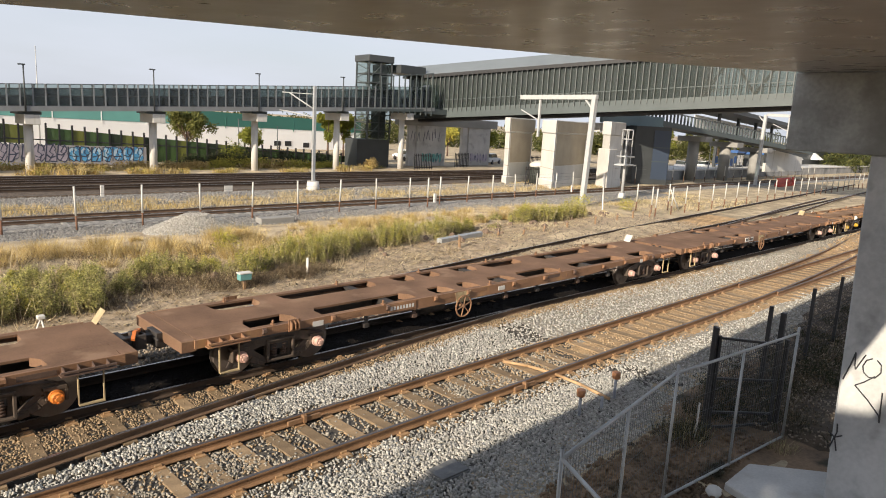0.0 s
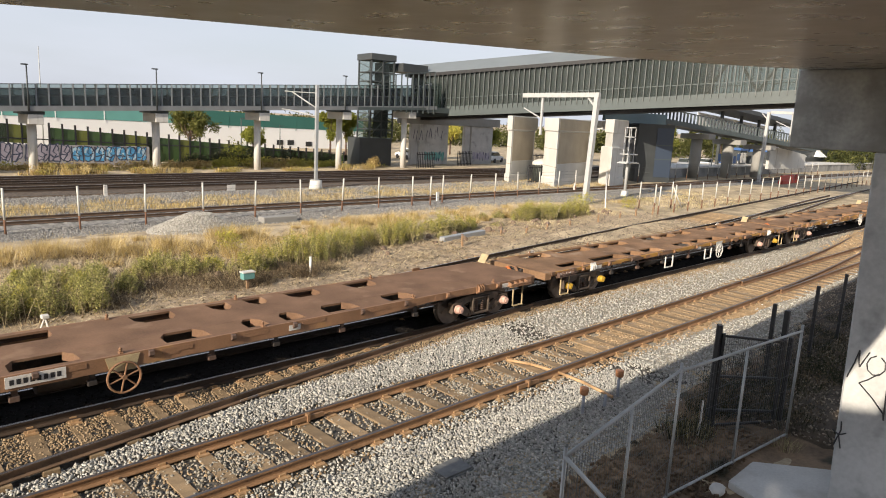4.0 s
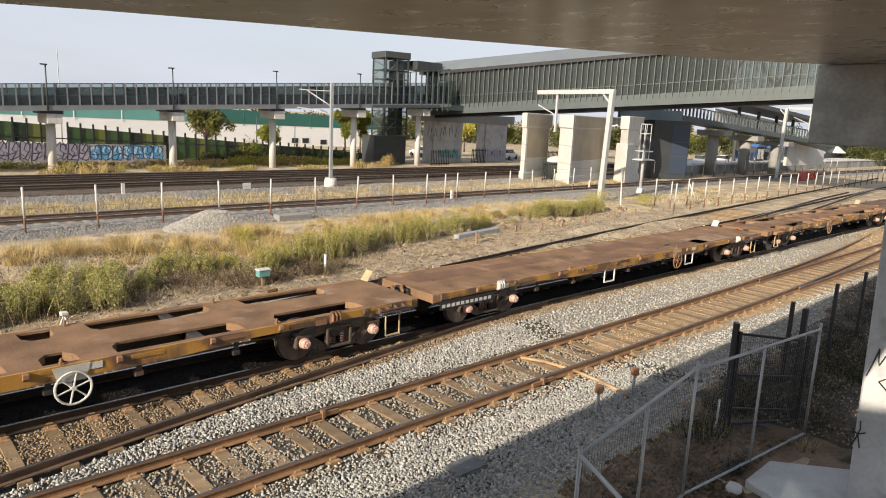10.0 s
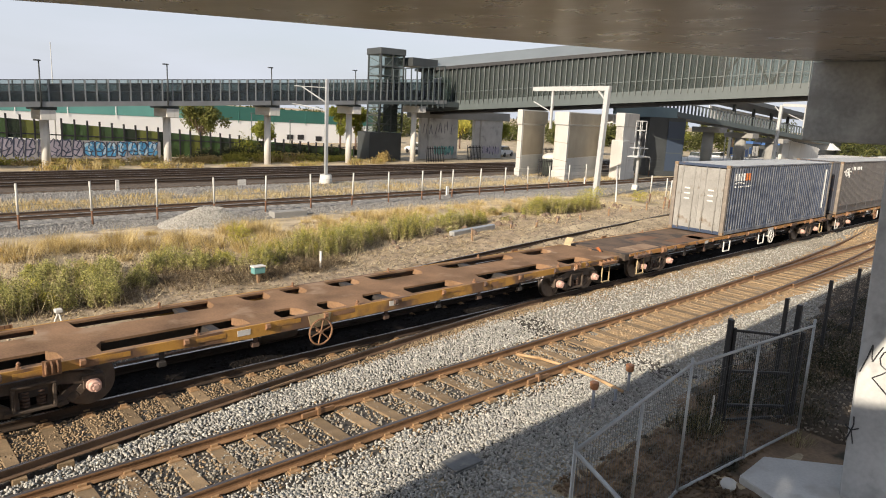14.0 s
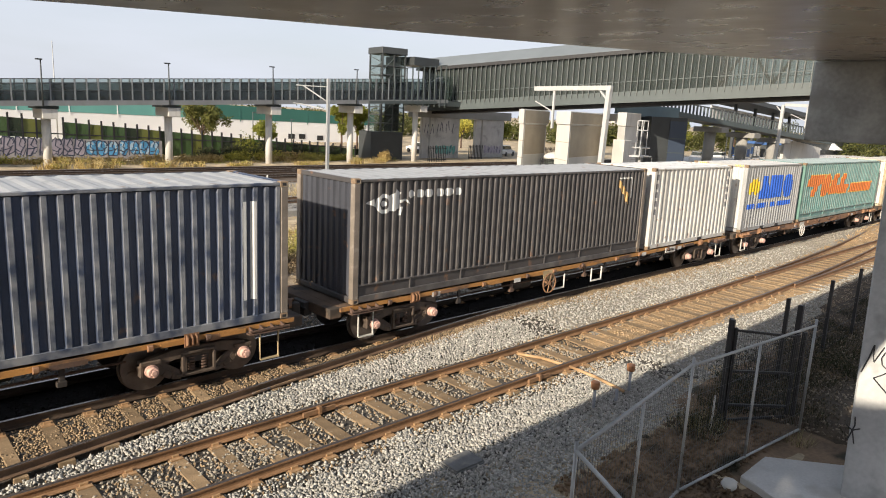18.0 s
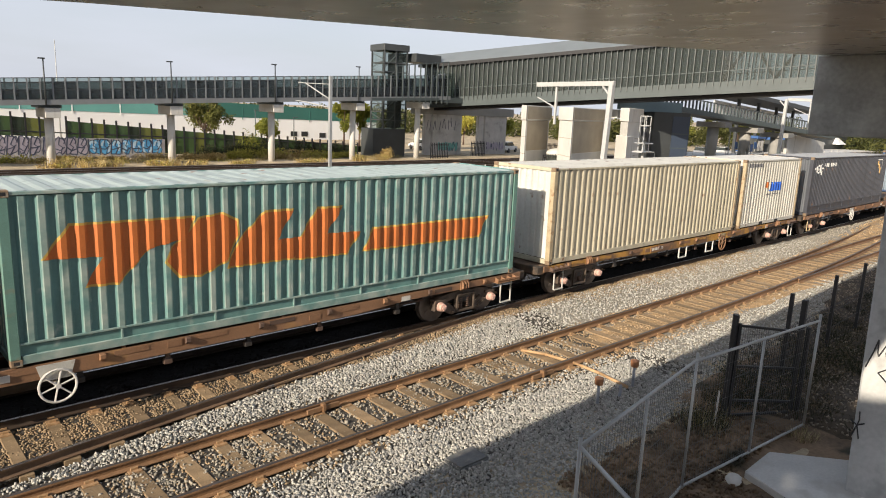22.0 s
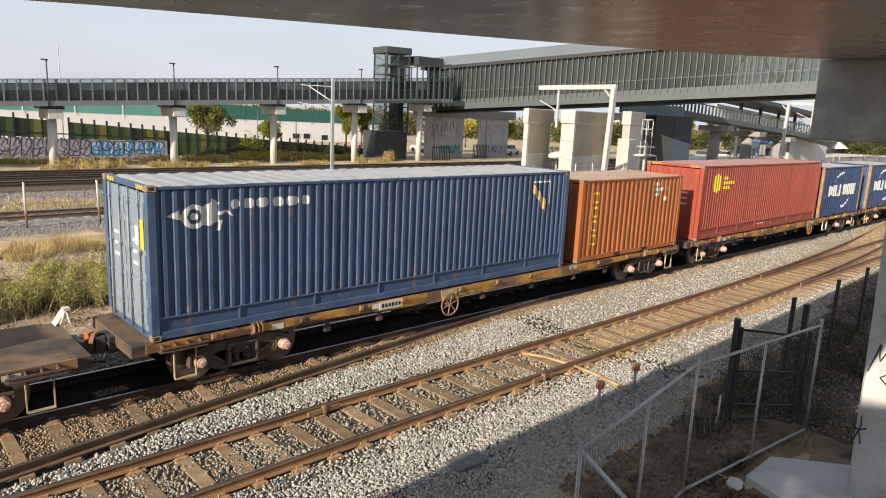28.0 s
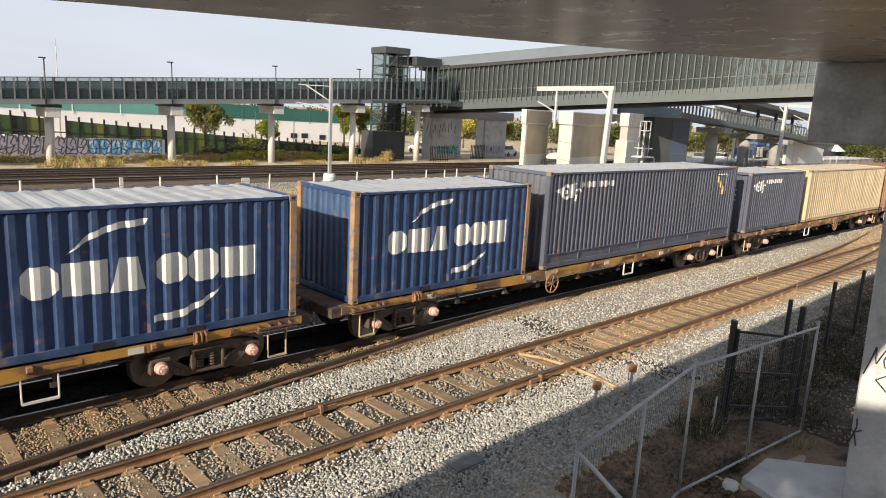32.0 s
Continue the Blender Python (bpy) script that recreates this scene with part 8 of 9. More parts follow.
for x0, x1, which, top in ((19.2, 25.9, "fill", 1.5), (15.4, 19.1, "lilac", 1.7), (10.8, 15.3, "lilac", 1.8), (4.8, 10.7, "lilac", 1.85), (-4.0, 4.7, "lilac", 1.85)):
    n = max(2, round((x1 - x0) / 0.95))
    cell = (x1 - x0) / n
    for i in range(n):
        cx, cz = x0 + (i + 0.5) * cell, top * 0.5
        lean = rg.uniform(-0.18, 0.18)
        blob(layers["dark"][0], cx, cz, 0.66 * cell, 0.60 * top, WALL_Y - 0.004 - 0.0004 * i, i + int(x0 * 7), 14)
        blob(layers[which][0], cx, cz, 0.60 * cell, 0.52 * top, WALL_Y - 0.010 - 0.0004 * i, i + int(x0 * 7), 14)
        light = "light" if which == "fill" else "lilac"
        for k in range(3):  # pale sweeps inside the letter
            a, x2 = rg.uniform(0, 6.28), cx + rg.uniform(-0.2, 0.2)
            stroke(layers[light][0], [(x2 + 0.26 * math.cos(a + q * 0.6), cz + 0.5 * math.sin(a + q * 0.6)) for q in range(4)], 0.09, WALL_Y - 0.0165 - 0.0012 * k)
        strokes = [[(cx - 0.5 * cell, 0.08), (cx - 0.42 * cell + lean, top * 0.95)], [(cx + 0.08 + lean, top * 0.9), (cx - 0.1, top * 0.55), (cx + 0.2, top * 0.42), (cx - 0.05 - lean, 0.1)],
                   [(cx - 0.4 * cell, top * rg.uniform(0.25, 0.45)), (cx, top * rg.uniform(0.2, 0.4)), (cx + 0.4 * cell, top * rg.uniform(0.3, 0.6))], [(cx + 0.2, top * 0.95), (cx + 0.45 * cell, top * 0.7), (cx + 0.3, top * 0.6)]]
        for k, pts in enumerate(strokes):
            stroke(layers["dark"][0], pts, rg.uniform(0.035, 0.06), WALL_Y - 0.021 - 0.0012 * k)
for key, (b, mat) in layers.items():
    part("painted_shape", b, mat, gwall, {"dark": "dark sprayed outlines", "fill": "bright blue sprayed letters shapes", "light": "pale blue sprayed highlights", "lilac": "pale lilac sprayed shapes"}[key])

screen = glass("dark_shade_cloth", (0.018, 0.034, 0.014), 0.8, 0.15)
screen_l = glass("olive_shade_cloth", (0.16, 0.175, 0.025), 0.8, 0.2)
screen_g = glass("green_shade_cloth", (0.045, 0.10, 0.022), 0.8, 0.2)


def fence_top(x):
    return 3.85 - 0.073 * max(x - 12.5, 0)


def fence_foot(x):
    return wall_top(x) - 0.3 if x < 26.0 else -0.1


PITCH = 1.08
pal = thing("palisade_fence", "tall dark steel fence with posts and shade cloth", "fence", kind="structure")
x = -30.0
i = 0
while x < 50:
    z0, z1 = fence_foot(x), fence_top(x)
    bm = bmesh.new()
    box(bm, x - 0.07, x + 0.07, WALL_Y + 0.32, WALL_Y + 0.5, z0 - 0.3, z1)
    part("post", bm, black_steel, pal)
    if i % 11 < 10 or x > 28:
        bm = bmesh.new()
        za, zb = z0 + 0.02, fence_foot(x + PITCH) + 0.02
        prism(bm, [(x + 0.07, 0, za), (x + PITCH - 0.07, 0, zb), (x + PITCH - 0.07, 0, fence_top(x + PITCH) - 0.42), (x + 0.07, 0, z1 - 0.42)], (0, WALL_Y + 0.40, 0), (0, WALL_Y + 0.42, 0))
        part("shade_cloth", bm, (screen_g, screen, screen_l, screen, screen_g, screen_l)[(i * 5 + i // 3) % 6] if x < 34 else (screen, screen_g)[i % 2], pal)
    x += PITCH
    i += 1
bm = bmesh.new()
prism(bm, [(-30, 0, fence_top(-30) - 0.3), (50, 0, fence_top(50) - 0.3), (50, 0, fence_top(50) - 0.2), (-30, 0, fence_top(-30) - 0.2)], (0, WALL_Y + 0.35, 0), (0, WALL_Y + 0.45, 0))
part("rail", bm, black_steel, pal)


def shrub(x, y, w, h, mat, label, n=900, size=0.14, z=None):
    t = thing("shrub", label, "shrub", "shrubs", at=(0, 0, 0))
    r = np.random.default_rng(int(x * 31 + y))
    tr = [leaves(r, x + r.uniform(-0.5, 0.5) * w, y + r.uniform(-0.3, 0.3), (GROUND_Z if z is None else z) - 0.1, w * 0.5, 0.6, h * r.uniform(0.6, 1.0), n // 3, size) for _ in range(4)]
    grow("foliage", tr, mat, "", "", parent=t)
    bm = bmesh.new()
    for k in range(4):
        tube(bm, (x + 0.2 * (k - 1.5), y, GROUND_Z - 0.1), (x + 0.5 * (k - 1.5) * w * 0.5, y, GROUND_Z + h * 0.6), 0.04, 0.015, seg=5)
    part("woody_core", bm, rust_dark, t)
    return t


for x, y, w, h, mat, lab in ((2, 65, 3.5, 0.7, blade_dry, "low golden dry shrub beside the tracks"), (11, 65.5, 4.0, 0.8, leaf_lime, "low yellow-green shrub beside the tracks"), (20, 66, 3.5, 0.7, blade_dry, "low golden dry shrub beside the tracks"),
                             (25, 66.5, 3.5, 0.8, blade_dry, "low golden dry shrub beside the tracks"), (30, 67, 3.0, 1.6, leaf_dark, "dark rounded shrub by the fence"), (33.5, 67, 3.4, 2.2, leaf_dark, "dark rounded shrub by the fence"),
                             (29.5, 64.5, 2.2, 1.2, blade_dry, "golden dry shrub beside the tracks"), (34.3, 65.2, 3.6, 1.7, leaf_lime, "yellow-green shrub beside the tracks"), (37.5, 67, 3.2, 2.2, leaf_dark, "dark rounded shrub by the fence"),
                             (40.5, 66.5, 3.4, 2.1, leaf_dark, "dark rounded shrub by the fence"), (41.5, 64.6, 3.2, 1.1, leaf_lime, "yellow-green shrub beside the tracks"), (44.3, 67, 2.6, 1.8, leaf_dark, "dark rounded shrub by the fence"),
                             (49.4, 63.0, 1.3, 1.5, blade_dry, "round dry golden bush beside the tower"), (16, 66, 3.0, 0.6, leaf_brown, "low dead brush beside the tracks"), (28.0, 65.0, 2.4, 1.0, blade_dry, "golden dry shrub beside the tracks"), (32.0, 65.6, 2.6, 1.2, leaf_lime, "yellow-green shrub beside the tracks"), (37.0, 65.0, 2.6, 1.0, blade_dry, "golden dry shrub beside the tracks"),
                             (39.2, 65.2, 2.4, 1.2, blade_dry, "golden dry shrub beside the tracks"), (44.6, 65.0, 2.6, 1.0, leaf_lime, "yellow-green shrub beside the tracks"), (7.0, 65.0, 3.0, 0.8, blade_dry, "low golden dry shrub beside the tracks"), (15.0, 65.0, 3.0, 0.8, blade_dry, "low golden dry shrub beside the tracks"),
                             (36.6, 68.5, 3.0, 3.2, leaf_tree_light, "bright green shrub behind the fence")):
    shrub(x, y, w, h, mat, lab)


def tree(x, y, h, r, mat, label, n=5200, trunk=0.16, leaf=0.2, z=GROUND_Z):
    """Tapered trunk, forking limbs, and leaf clumps at their ends."""
    t = thing("tree", label, "tree", "trees", at=(0, 0, 0))
    g = np.random.default_rng(int(x * 13 + y * 7))
    bm = bmesh.new()
    top = Vector((x, y, z + h * 0.5))
    tube(bm, (x, y, z - 0.1), top, trunk, trunk * 0.6, seg=8)
    ends = []
    for k in range(9):
        a = k * 2.4 + g.uniform(0, 0.6)
        e = Vector((x + r * 0.75 * math.cos(a) * g.uniform(0.35, 1), y + r * 0.75 * math.sin(a) * g.uniform(0.35, 1), z + h * g.uniform(0.5, 0.93)))
        s = Vector((x, y, z + h * g.uniform(0.3, 0.5)))
        tube(bm, s, e, trunk * 0.45, trunk * 0.12, seg=5)
        ends.append(e)
    part("trunk", bm, rust_dark, t)
    tr = []
    for k, e in enumerate(ends + [top + Vector((0, 0, h * 0.3))]):
        for q in range(3):
            o = g.normal(0, r * 0.22, 3)
            c = r * g.uniform(0.2, 0.42)
            tr.append(leaves(g, e.x + o[0], e.y + o[1], e.z + o[2] * 0.7 - c, c, c, c * 1.7, n // 30, leaf))
    grow("crown", tr, mat, "", "", parent=t)
    return t


for x, y, h, r, mat, lab in ((84.5, 86, 5.2, 1.7, leaf_lime, "yellow autumn tree beyond the bridge"), (33.4, 76, 6.1, 2.5, leaf_mid, "rounded green tree behind the fence"),
                             (49.0, 71, 6.6, 1.5, leaf_tree_light, "slender sunlit yellow-green tree"), (52.8, 73, 6.6, 1.7, leaf_tree_light, "slender sunlit yellow-green tree"),
                             (5, 84, 6.2, 4.0, leaf_tree, "broad green tree behind the fence"), (44.5, 82, 3.9, 1.6, leaf_tree_light, "bright green tree behind the fence"),
                             (71, 76, 4.8, 2.0, leaf_tree_light, "sunlit tree seen under the bridge"), (79, 72, 5.5, 2.2, leaf_tree_light, "sunlit tree seen under the bridge"),
                             (106, 64, 6.5, 3.0, leaf_tree, "green street tree beside the station"), (114, 62, 7.0, 3.2, leaf_tree_light, "green street tree beside the station"), (124, 60, 6.5, 3.0, leaf_tree, "green street tree beside the station"),
                             (134, 60, 7.0, 3.4, leaf_tree, "green street tree beside the station"), (98, 70, 6.0, 2.6, leaf_tree, "green street tree beside the station"), (160, 66, 8, 4, leaf_tree, "green street tree beside the station"), (180, 70, 8, 4.5, leaf_tree, "green street tree beside the station")):
    tree(x, y, h, r, mat, lab)

# ---- far belt of trees along the skyline ----
belt_rng = np.random.default_rng(77)
belt = []
for i in range(520):
    a = radians(belt_rng.uniform(6, 97))
    d = belt_rng.uniform(165, 185)
    h = 6.2 + 1.6 * noise.noise(Vector((a * 9, 0, 0))) + belt_rng.uniform(-1.2, 0.8)
    belt.append(leaves(belt_rng, d * math.cos(a), d * math.sin(a), GROUND_Z - 0.5, 3.2, 2.0, h, 90, 0.55))
grow("far_trees", belt, leaf_tree, "distant belt of green trees on the skyline", "trees")

# ---- warehouses ----
wh_white = surface("white_warehouse_wall", (0.84, 0.84, 0.835), 0.6, var=0.05, scale=0.2)
wh_green = surface("dark_green_cladding", (0.035, 0.14, 0.115), 0.5, var=0.1, scale=0.3)
wh_teal = surface("teal_cladding", (0.13, 0.34, 0.31), 0.5, var=0.1, scale=0.3)
ware = thing("warehouse", "long white and green warehouse behind the railway", "warehouse", kind="structure", at=(0, 100, 0))
bm = bmesh.new()
prism(bm, [(-20, 0, -1.5), (76, 0, -1.5), (76, 0, 2.75), (-20, 0, 3.8)], (0, 0, 0), (0, 20, 0))
part("wall", bm, wh_white, ware)
bm = bmesh.new()
prism(bm, [(-20, 0, 3.81), (42, 0, 3.13), (42, 0, 5.3), (-20, 0, 4.25)], (0, -0.05, 0), (0, 20, 0))
part("cladding", bm, wh_teal, ware, "teal upper cladding")
bm = bmesh.new()
prism(bm, [(42.1, 0, 3.13), (76, 0, 2.76), (76, 0, 4.6), (42.1, 0, 5.3)], (0, -0.05, 0), (0, 20, 0))
part("cladding", bm, wh_green, ware, "dark green upper cladding")
for x in range(-16, 76, 6):
    bm = bmesh.new()
    box(bm, x, x + 0.12, -0.09, -0.05, 3.5 - 0.012 * (x + 16), 3.95 + 0.02 * (x + 20) if x < 42 else 5.3 - 0.012 * (x + 16))
    part("cladding_joint", bm, wh_white if x < 42 else wh_green, ware)
for x, z in ((58.5, 0.2), (60.5, 0.2), (64, 0.0)):
    bm = bmesh.new()
    box(bm, x, x + 1.2, -0.06, 0.05, z, z + 0.8)
    part("window", bm, black_steel, ware)
for x, y, h in ((52.0, 88, 3.8), (47.0, 90, 4.6), (57, 86, 5.0), (44, 80, 5.6)):
    lamp = thing("yard_lamp", "thin grey lamp post in the yard", "street lamp", "yard lamps", at=(x, y, GROUND_Z))
    bm = bmesh.new()
    tube(bm, (0, 0, 0), (0, 0, h), 0.08, 0.06)
    part("pole", bm, mid_grey, lamp)
    bm = bmesh.new()
    box(bm, -0.1, 0.6, -0.12, 0.12, h, h + 0.1)
    part("head", bm, mid_grey, lamp)

# ---- under the bridge end: walls and openings ----
abut_grey = surface("sprayed_grey_concrete", (0.46, 0.45, 0.43), 0.85, var=0.2, scale=0.6, fine=12, spots=((0.3, 0.29, 0.28), 0.9, 0.56))
ab = thing("bridge_abutment", "grey concrete walls under the bridge with sprayed marks", "abutment", kind="structure", at=(0, 66.5, GROUND_Z))
for x0, x1, z1 in ((58.3, 59.4, 5.2), (59.7, 64.9, 5.2), (68.1, 69.1, 5.2), (69.4, 73.8, 5.2)):
    bm = bmesh.new()
    box(bm, x0, x1, 0, 0.5, 0, z1)
    bevel(bm, 0.03)
    part("wall_panel", bm, abut_grey, ab)
bm = bmesh.new()
box(bm, 56.6, 75.0, -0.2, 0.9, 5.2, 6.3)
part("crossbeam", bm, concrete, ab)
for x0, x1, mat, lab in ((60.6, 64.3, wh_teal, "teal sprayed shapes"), (69.8, 73.4, g_lilac, "pale sprayed shapes")):
    bm = bmesh.new()
    for k in range(6):
        blob(bm, x0 + (k + 0.5) * (x1 - x0) / 6, 1.1, 0.38, 0.7, -0.012, k + int(x0), 12)
    part("painted_shape", bm, mat, ab, lab)
    bm = bmesh.new()
    for k in range(14):
        blob(bm, x0 + rg.uniform(0, 1) * (x1 - x0), 1.1 + rg.uniform(-0.5, 0.5), 0.06, 0.3, -0.016, k + 50, 10)
    part("painted_shape", bm, g_dark, ab, "dark sprayed strokes")
bm = bmesh.new()
for k in range(10):
    a = Vector((58.6 + k * 0.55, -0.012, 3.4 + rg.uniform(-0.3, 0.3)))
    tube(bm, a, a + Vector((rg.uniform(-0.3, 0.3), 0, 1.2)), 0.035, seg=4)
part("painted_shape", bm, g_dark, ab, "thin dark sprayed strokes")
for x0, x1, y in ((55.0, 58.0, 61.5), (64.6, 67.2, 64.2), (74.0, 82.0, 60.0), (53.4, 56.6, 43.0)):
    f = thing("railing", "black steel upright-bar railing by the track", "railing", "railings", at=(x0, y, GROUND_Z))
    n = int((x1 - x0) / 0.28)
    for k in range(n + 1):
        bm = bmesh.new()
        box(bm, k * 0.28 - 0.035, k * 0.28 + 0.035, -0.03, 0.03, 0, 1.9)
        part("bar", bm, black_steel, f)
    for z in (0.2, 1.6):
        bm = bmesh.new()
        box(bm, 0, x1 - x0, -0.03, 0.03, z, z + 0.08)
        part("rail", bm, black_steel, f)
tank = thing("water_tank", "dark green round tank with a beige dome between the piers", "tank", at=(57.0, 43.9, GROUND_Z))
bm = bmesh.new()
tube(bm, (0, 0, 0), (0, 0, 1.9), 1.25, seg=24)
part("shell", bm, surface("dark_green_tank", (0.035, 0.045, 0.035), 0.6, var=0.2, scale=1), tank)
bm = bmesh.new()
bmesh.ops.create_uvsphere(bm, u_segments=24, v_segments=10, radius=1.3, matrix=Matrix.Translation((0, 0, 1.9)) @ Matrix.Diagonal((1, 1, 0.42, 1)))
part("dome", bm, concrete_pale, tank, "beige domed lid")

# ---- signal mast ----
s = thing("railway_signal", "white tubular signal mast with ladder cages", "signal", at=(53.5, 32.1, GROUND_Z))
bm = bmesh.new()
tube(bm, (0, 0, 0), (0, 0, 5.2), 0.14, 0.11, seg=12)
part("mast", bm, white_steel, s)
bm = bmesh.new()
tube(bm, (0, 0, -0.1), (0, 0, 0.5), 0.4, 0.28, seg=12)
part("foot", bm, concrete_pale, s)
for z in (3.0, 3.7, 5.2, 6.0):
    bm = bmesh.new()
    w = 0.75 if z < 5 else 0.45
    rings = [[bm.verts.new(((w + 0.045 * math.cos(q * 1.2566)) * math.cos(k * 0.3927), (w + 0.045 * math.cos(q * 1.2566)) * math.sin(k * 0.3927), z + 0.045 * math.sin(q * 1.2566))) for q in range(5)] for k in range(16)]
    for k in range(16):
        for q in range(5):
            bm.faces.new((rings[k][q], rings[(k + 1) % 16][q], rings[(k + 1) % 16][(q + 1) % 5], rings[k][(q + 1) % 5]))
    part("cage_hoop", bm, white_steel, s)
for a in (0.4, 1.9, 3.5, 5.0):
    bm = bmesh.new()
    w = 0.45
    tube(bm, (w * math.cos(a), w * math.sin(a), 3.0), (w * math.cos(a), w * math.sin(a), 6.0), 0.04, seg=5)
    part("cage_bar", bm, white_steel, s)
bm = bmesh.new()
box(bm, -0.8, 0.9, -0.6, 0.6, 2.9, 3.0)
part("platform", bm, white_steel, s)
bm = bmesh.new()
box(bm, -0.22, 0.22, -0.35, -0.15, 3.9, 5.0)
bevel(bm, 0.03)
part("signal_head", bm, black_steel, s)

# ---- station: ramp, lift, platform, canopy ----
st = thing("station_ramp", "concrete ramp with a dark upright balustrade on columns", "ramp", kind="structure")
RA, RB = Vector((74.0, 44.6, 7.1)), Vector((112.0, 37.4, 4.0))
bm = bmesh.new()
beam(bm, RA, RB, 3.2, 0.55)
part("deck", bm, concrete, st)
for k in range(58):
    q = RA.lerp(RB, k / 57)
    bm = bmesh.new()
    box(bm, q.x - 0.12, q.x + 0.12, q.y - 1.75, q.y - 1.6, q.z - 0.1, q.z + 1.45)
    part("baluster", bm, dark_grey if k < 12 else mid_grey, st)
bm = bmesh.new()
beam(bm, RA + Vector((0, -1.68, 1.45)), RB + Vector((0, -1.68, 1.45)), 0.1, 0.14)
part("handrail", bm, dark_grey, st)
bm = bmesh.new()
beam(bm, RA + Vector((0, -1.8, 0.0)), RB + Vector((0, -1.8, 0.0)), 0.12, 0.6)
part("fascia", bm, mid_grey, st)
for x in (86.8, 93.6, 100.6):
    q = RA.lerp(RB, (x - RA.x) / (RB.x - RA.x))
    c = thing("ramp_column", "round grey column with a wide cap under the ramp", "column", "ramp columns", at=(q.x, q.y, GROUND_Z))
    bm = bmesh.new()
    tube(bm, (0, 0, 0), (0, 0, q.z - 0.9), 0.72, seg=18)
    part("shaft", bm, concrete, c)
    bm = bmesh.new()
    box(bm, -1.0, 1.0, -2.0, 1.9, q.z - 0.95, q.z - 0.28)
    bevel(bm, 0.04)
    part("cap", bm, concrete, c)
blue_glass = glass("blue_glass", (0.045, 0.062, 0.095), 0.35, 0.05)
lift = thing("platform_lift", "dark lift shaft with a blue glazed side", "lift", kind="structure", at=(70.4, 41.2, GROUND_Z), turn=-32)
bm = bmesh.new()
box(bm, 0, 4.4, 0, 3.4, 0, 6.6)
part("shaft", bm, dark_grey, lift)
bm = bmesh.new()
box(bm, 4.42, 4.5, 0.1, 3.3, 1.0, 6.4)
part("glazing", bm, blue_glass, lift)
for z in (2.6, 4.2):
    bm = bmesh.new()
    box(bm, 2.2, 4.5, -0.06, -0.01, z, z + 0.1)
    part("transom", bm, mid_grey, lift)
bm = bmesh.new()
box(bm, 2.3, 4.35, -0.05, -0.005, 0.6, 6.2)
part("glazing", bm, blue_glass, lift)
bm = bmesh.new()
prism(bm, [(66.0, 43.0, 6.4), (78.0, 42.0, 6.0), (78.0, 42.0, 7.5), (66.0, 43.0, 7.5)], (0, 0, 0), (0, 0.3, 0))
solid("bridge_fascia", bm, surface("blue_grey_fascia", (0.10, 0.16, 0.18), 0.5, var=0.1, scale=0.5), "blue-grey fascia of the station bridge", "fascia", kind="structure")
bm = bmesh.new()
box(bm, 66.5, 80, 43.5, 47, 5.4, 6.35)
solid("station_bridge", bm, concrete_pale, "concrete deck of the station bridge", "bridge deck", kind="structure")
plat = thing("station_platform", "station platform with a pale wall and white edge", "platform", kind="structure")
bm = bmesh.new()
box(bm, 76, 230, 43, 49, -0.4, 0.85)
# wall greyed, with darker patches painted for the shadows lying on it
part("platform_wall", bm, surface("shaded_grey_concrete", (0.30, 0.30, 0.295), 0.85, var=0.3, scale=0.35, spots=((0.16, 0.165, 0.17), 0.4, 0.52)), plat)
bm = bmesh.new()
box(bm, 76, 230, 42.9, 49, 0.855, 1.0)
part("surface", bm, white_paint, plat)
kiosk_blue = surface("blue_kiosk_panel", (0.05, 0.12, 0.30), 0.4, var=0.1, scale=1)
for x, w, h in ((108.9, 2.6, 2.6), (114.6, 2.2, 2.4), (120.5, 2.4, 2.4)):
    k = thing("platform_kiosk", "dark platform kiosk with a blue top band", "kiosk", "platform kiosks", at=(x, 45.6, 1.0))
    bm = bmesh.new()
    box(bm, 0, w, 0, 1.2, 0, h - 0.4)
    bevel(bm, 0.03)
    part("body", bm, dark_grey, k)
    bm = bmesh.new()
    box(bm, -0.15, w + 0.15, -0.15, 1.3, h - 0.396, h)
    part("top_band", bm, kiosk_blue, k, "blue top band")
    for q in (0.15, 0.6):
        bm = bmesh.new()
        box(bm, w * q, w * q + w * 0.33, -0.03, -0.004, 0.3, h - 0.75)
        part("panel", bm, white_paint, k, "pale front panel")
for x, y in ((93.2, 39.7), (99.0, 44.4), (105.5, 44.4)):
    g = thing("platform_sign", "small blue platform sign on a grey post", "sign", "platform signs", at=(x, y, 1.0))
    bm = bmesh.new()
    tube(bm, (0, 0, -0.2), (0, 0, 1.8), 0.04, seg=6)
    part("post", bm, galv, g)
    bm = bmesh.new()
    box(bm, -0.45, 0.45, -0.06, -0.045, 0.75, 1.75)
    part("plate", bm, kiosk_blue, g)
bm = bmesh.new()
prism(bm, [(103.2, 0, 0.9), (118.0, 0, 0.9), (118.0, 0, 3.0), (112.0, 0, 3.6), (103.2, 0, 4.25)], (0, 38.9, 0), (0, 39.3, 0))
solid("ramp_end_wall", bm, concrete_pale, "pale concrete wall under the foot of the ramp", "wall", kind="structure")
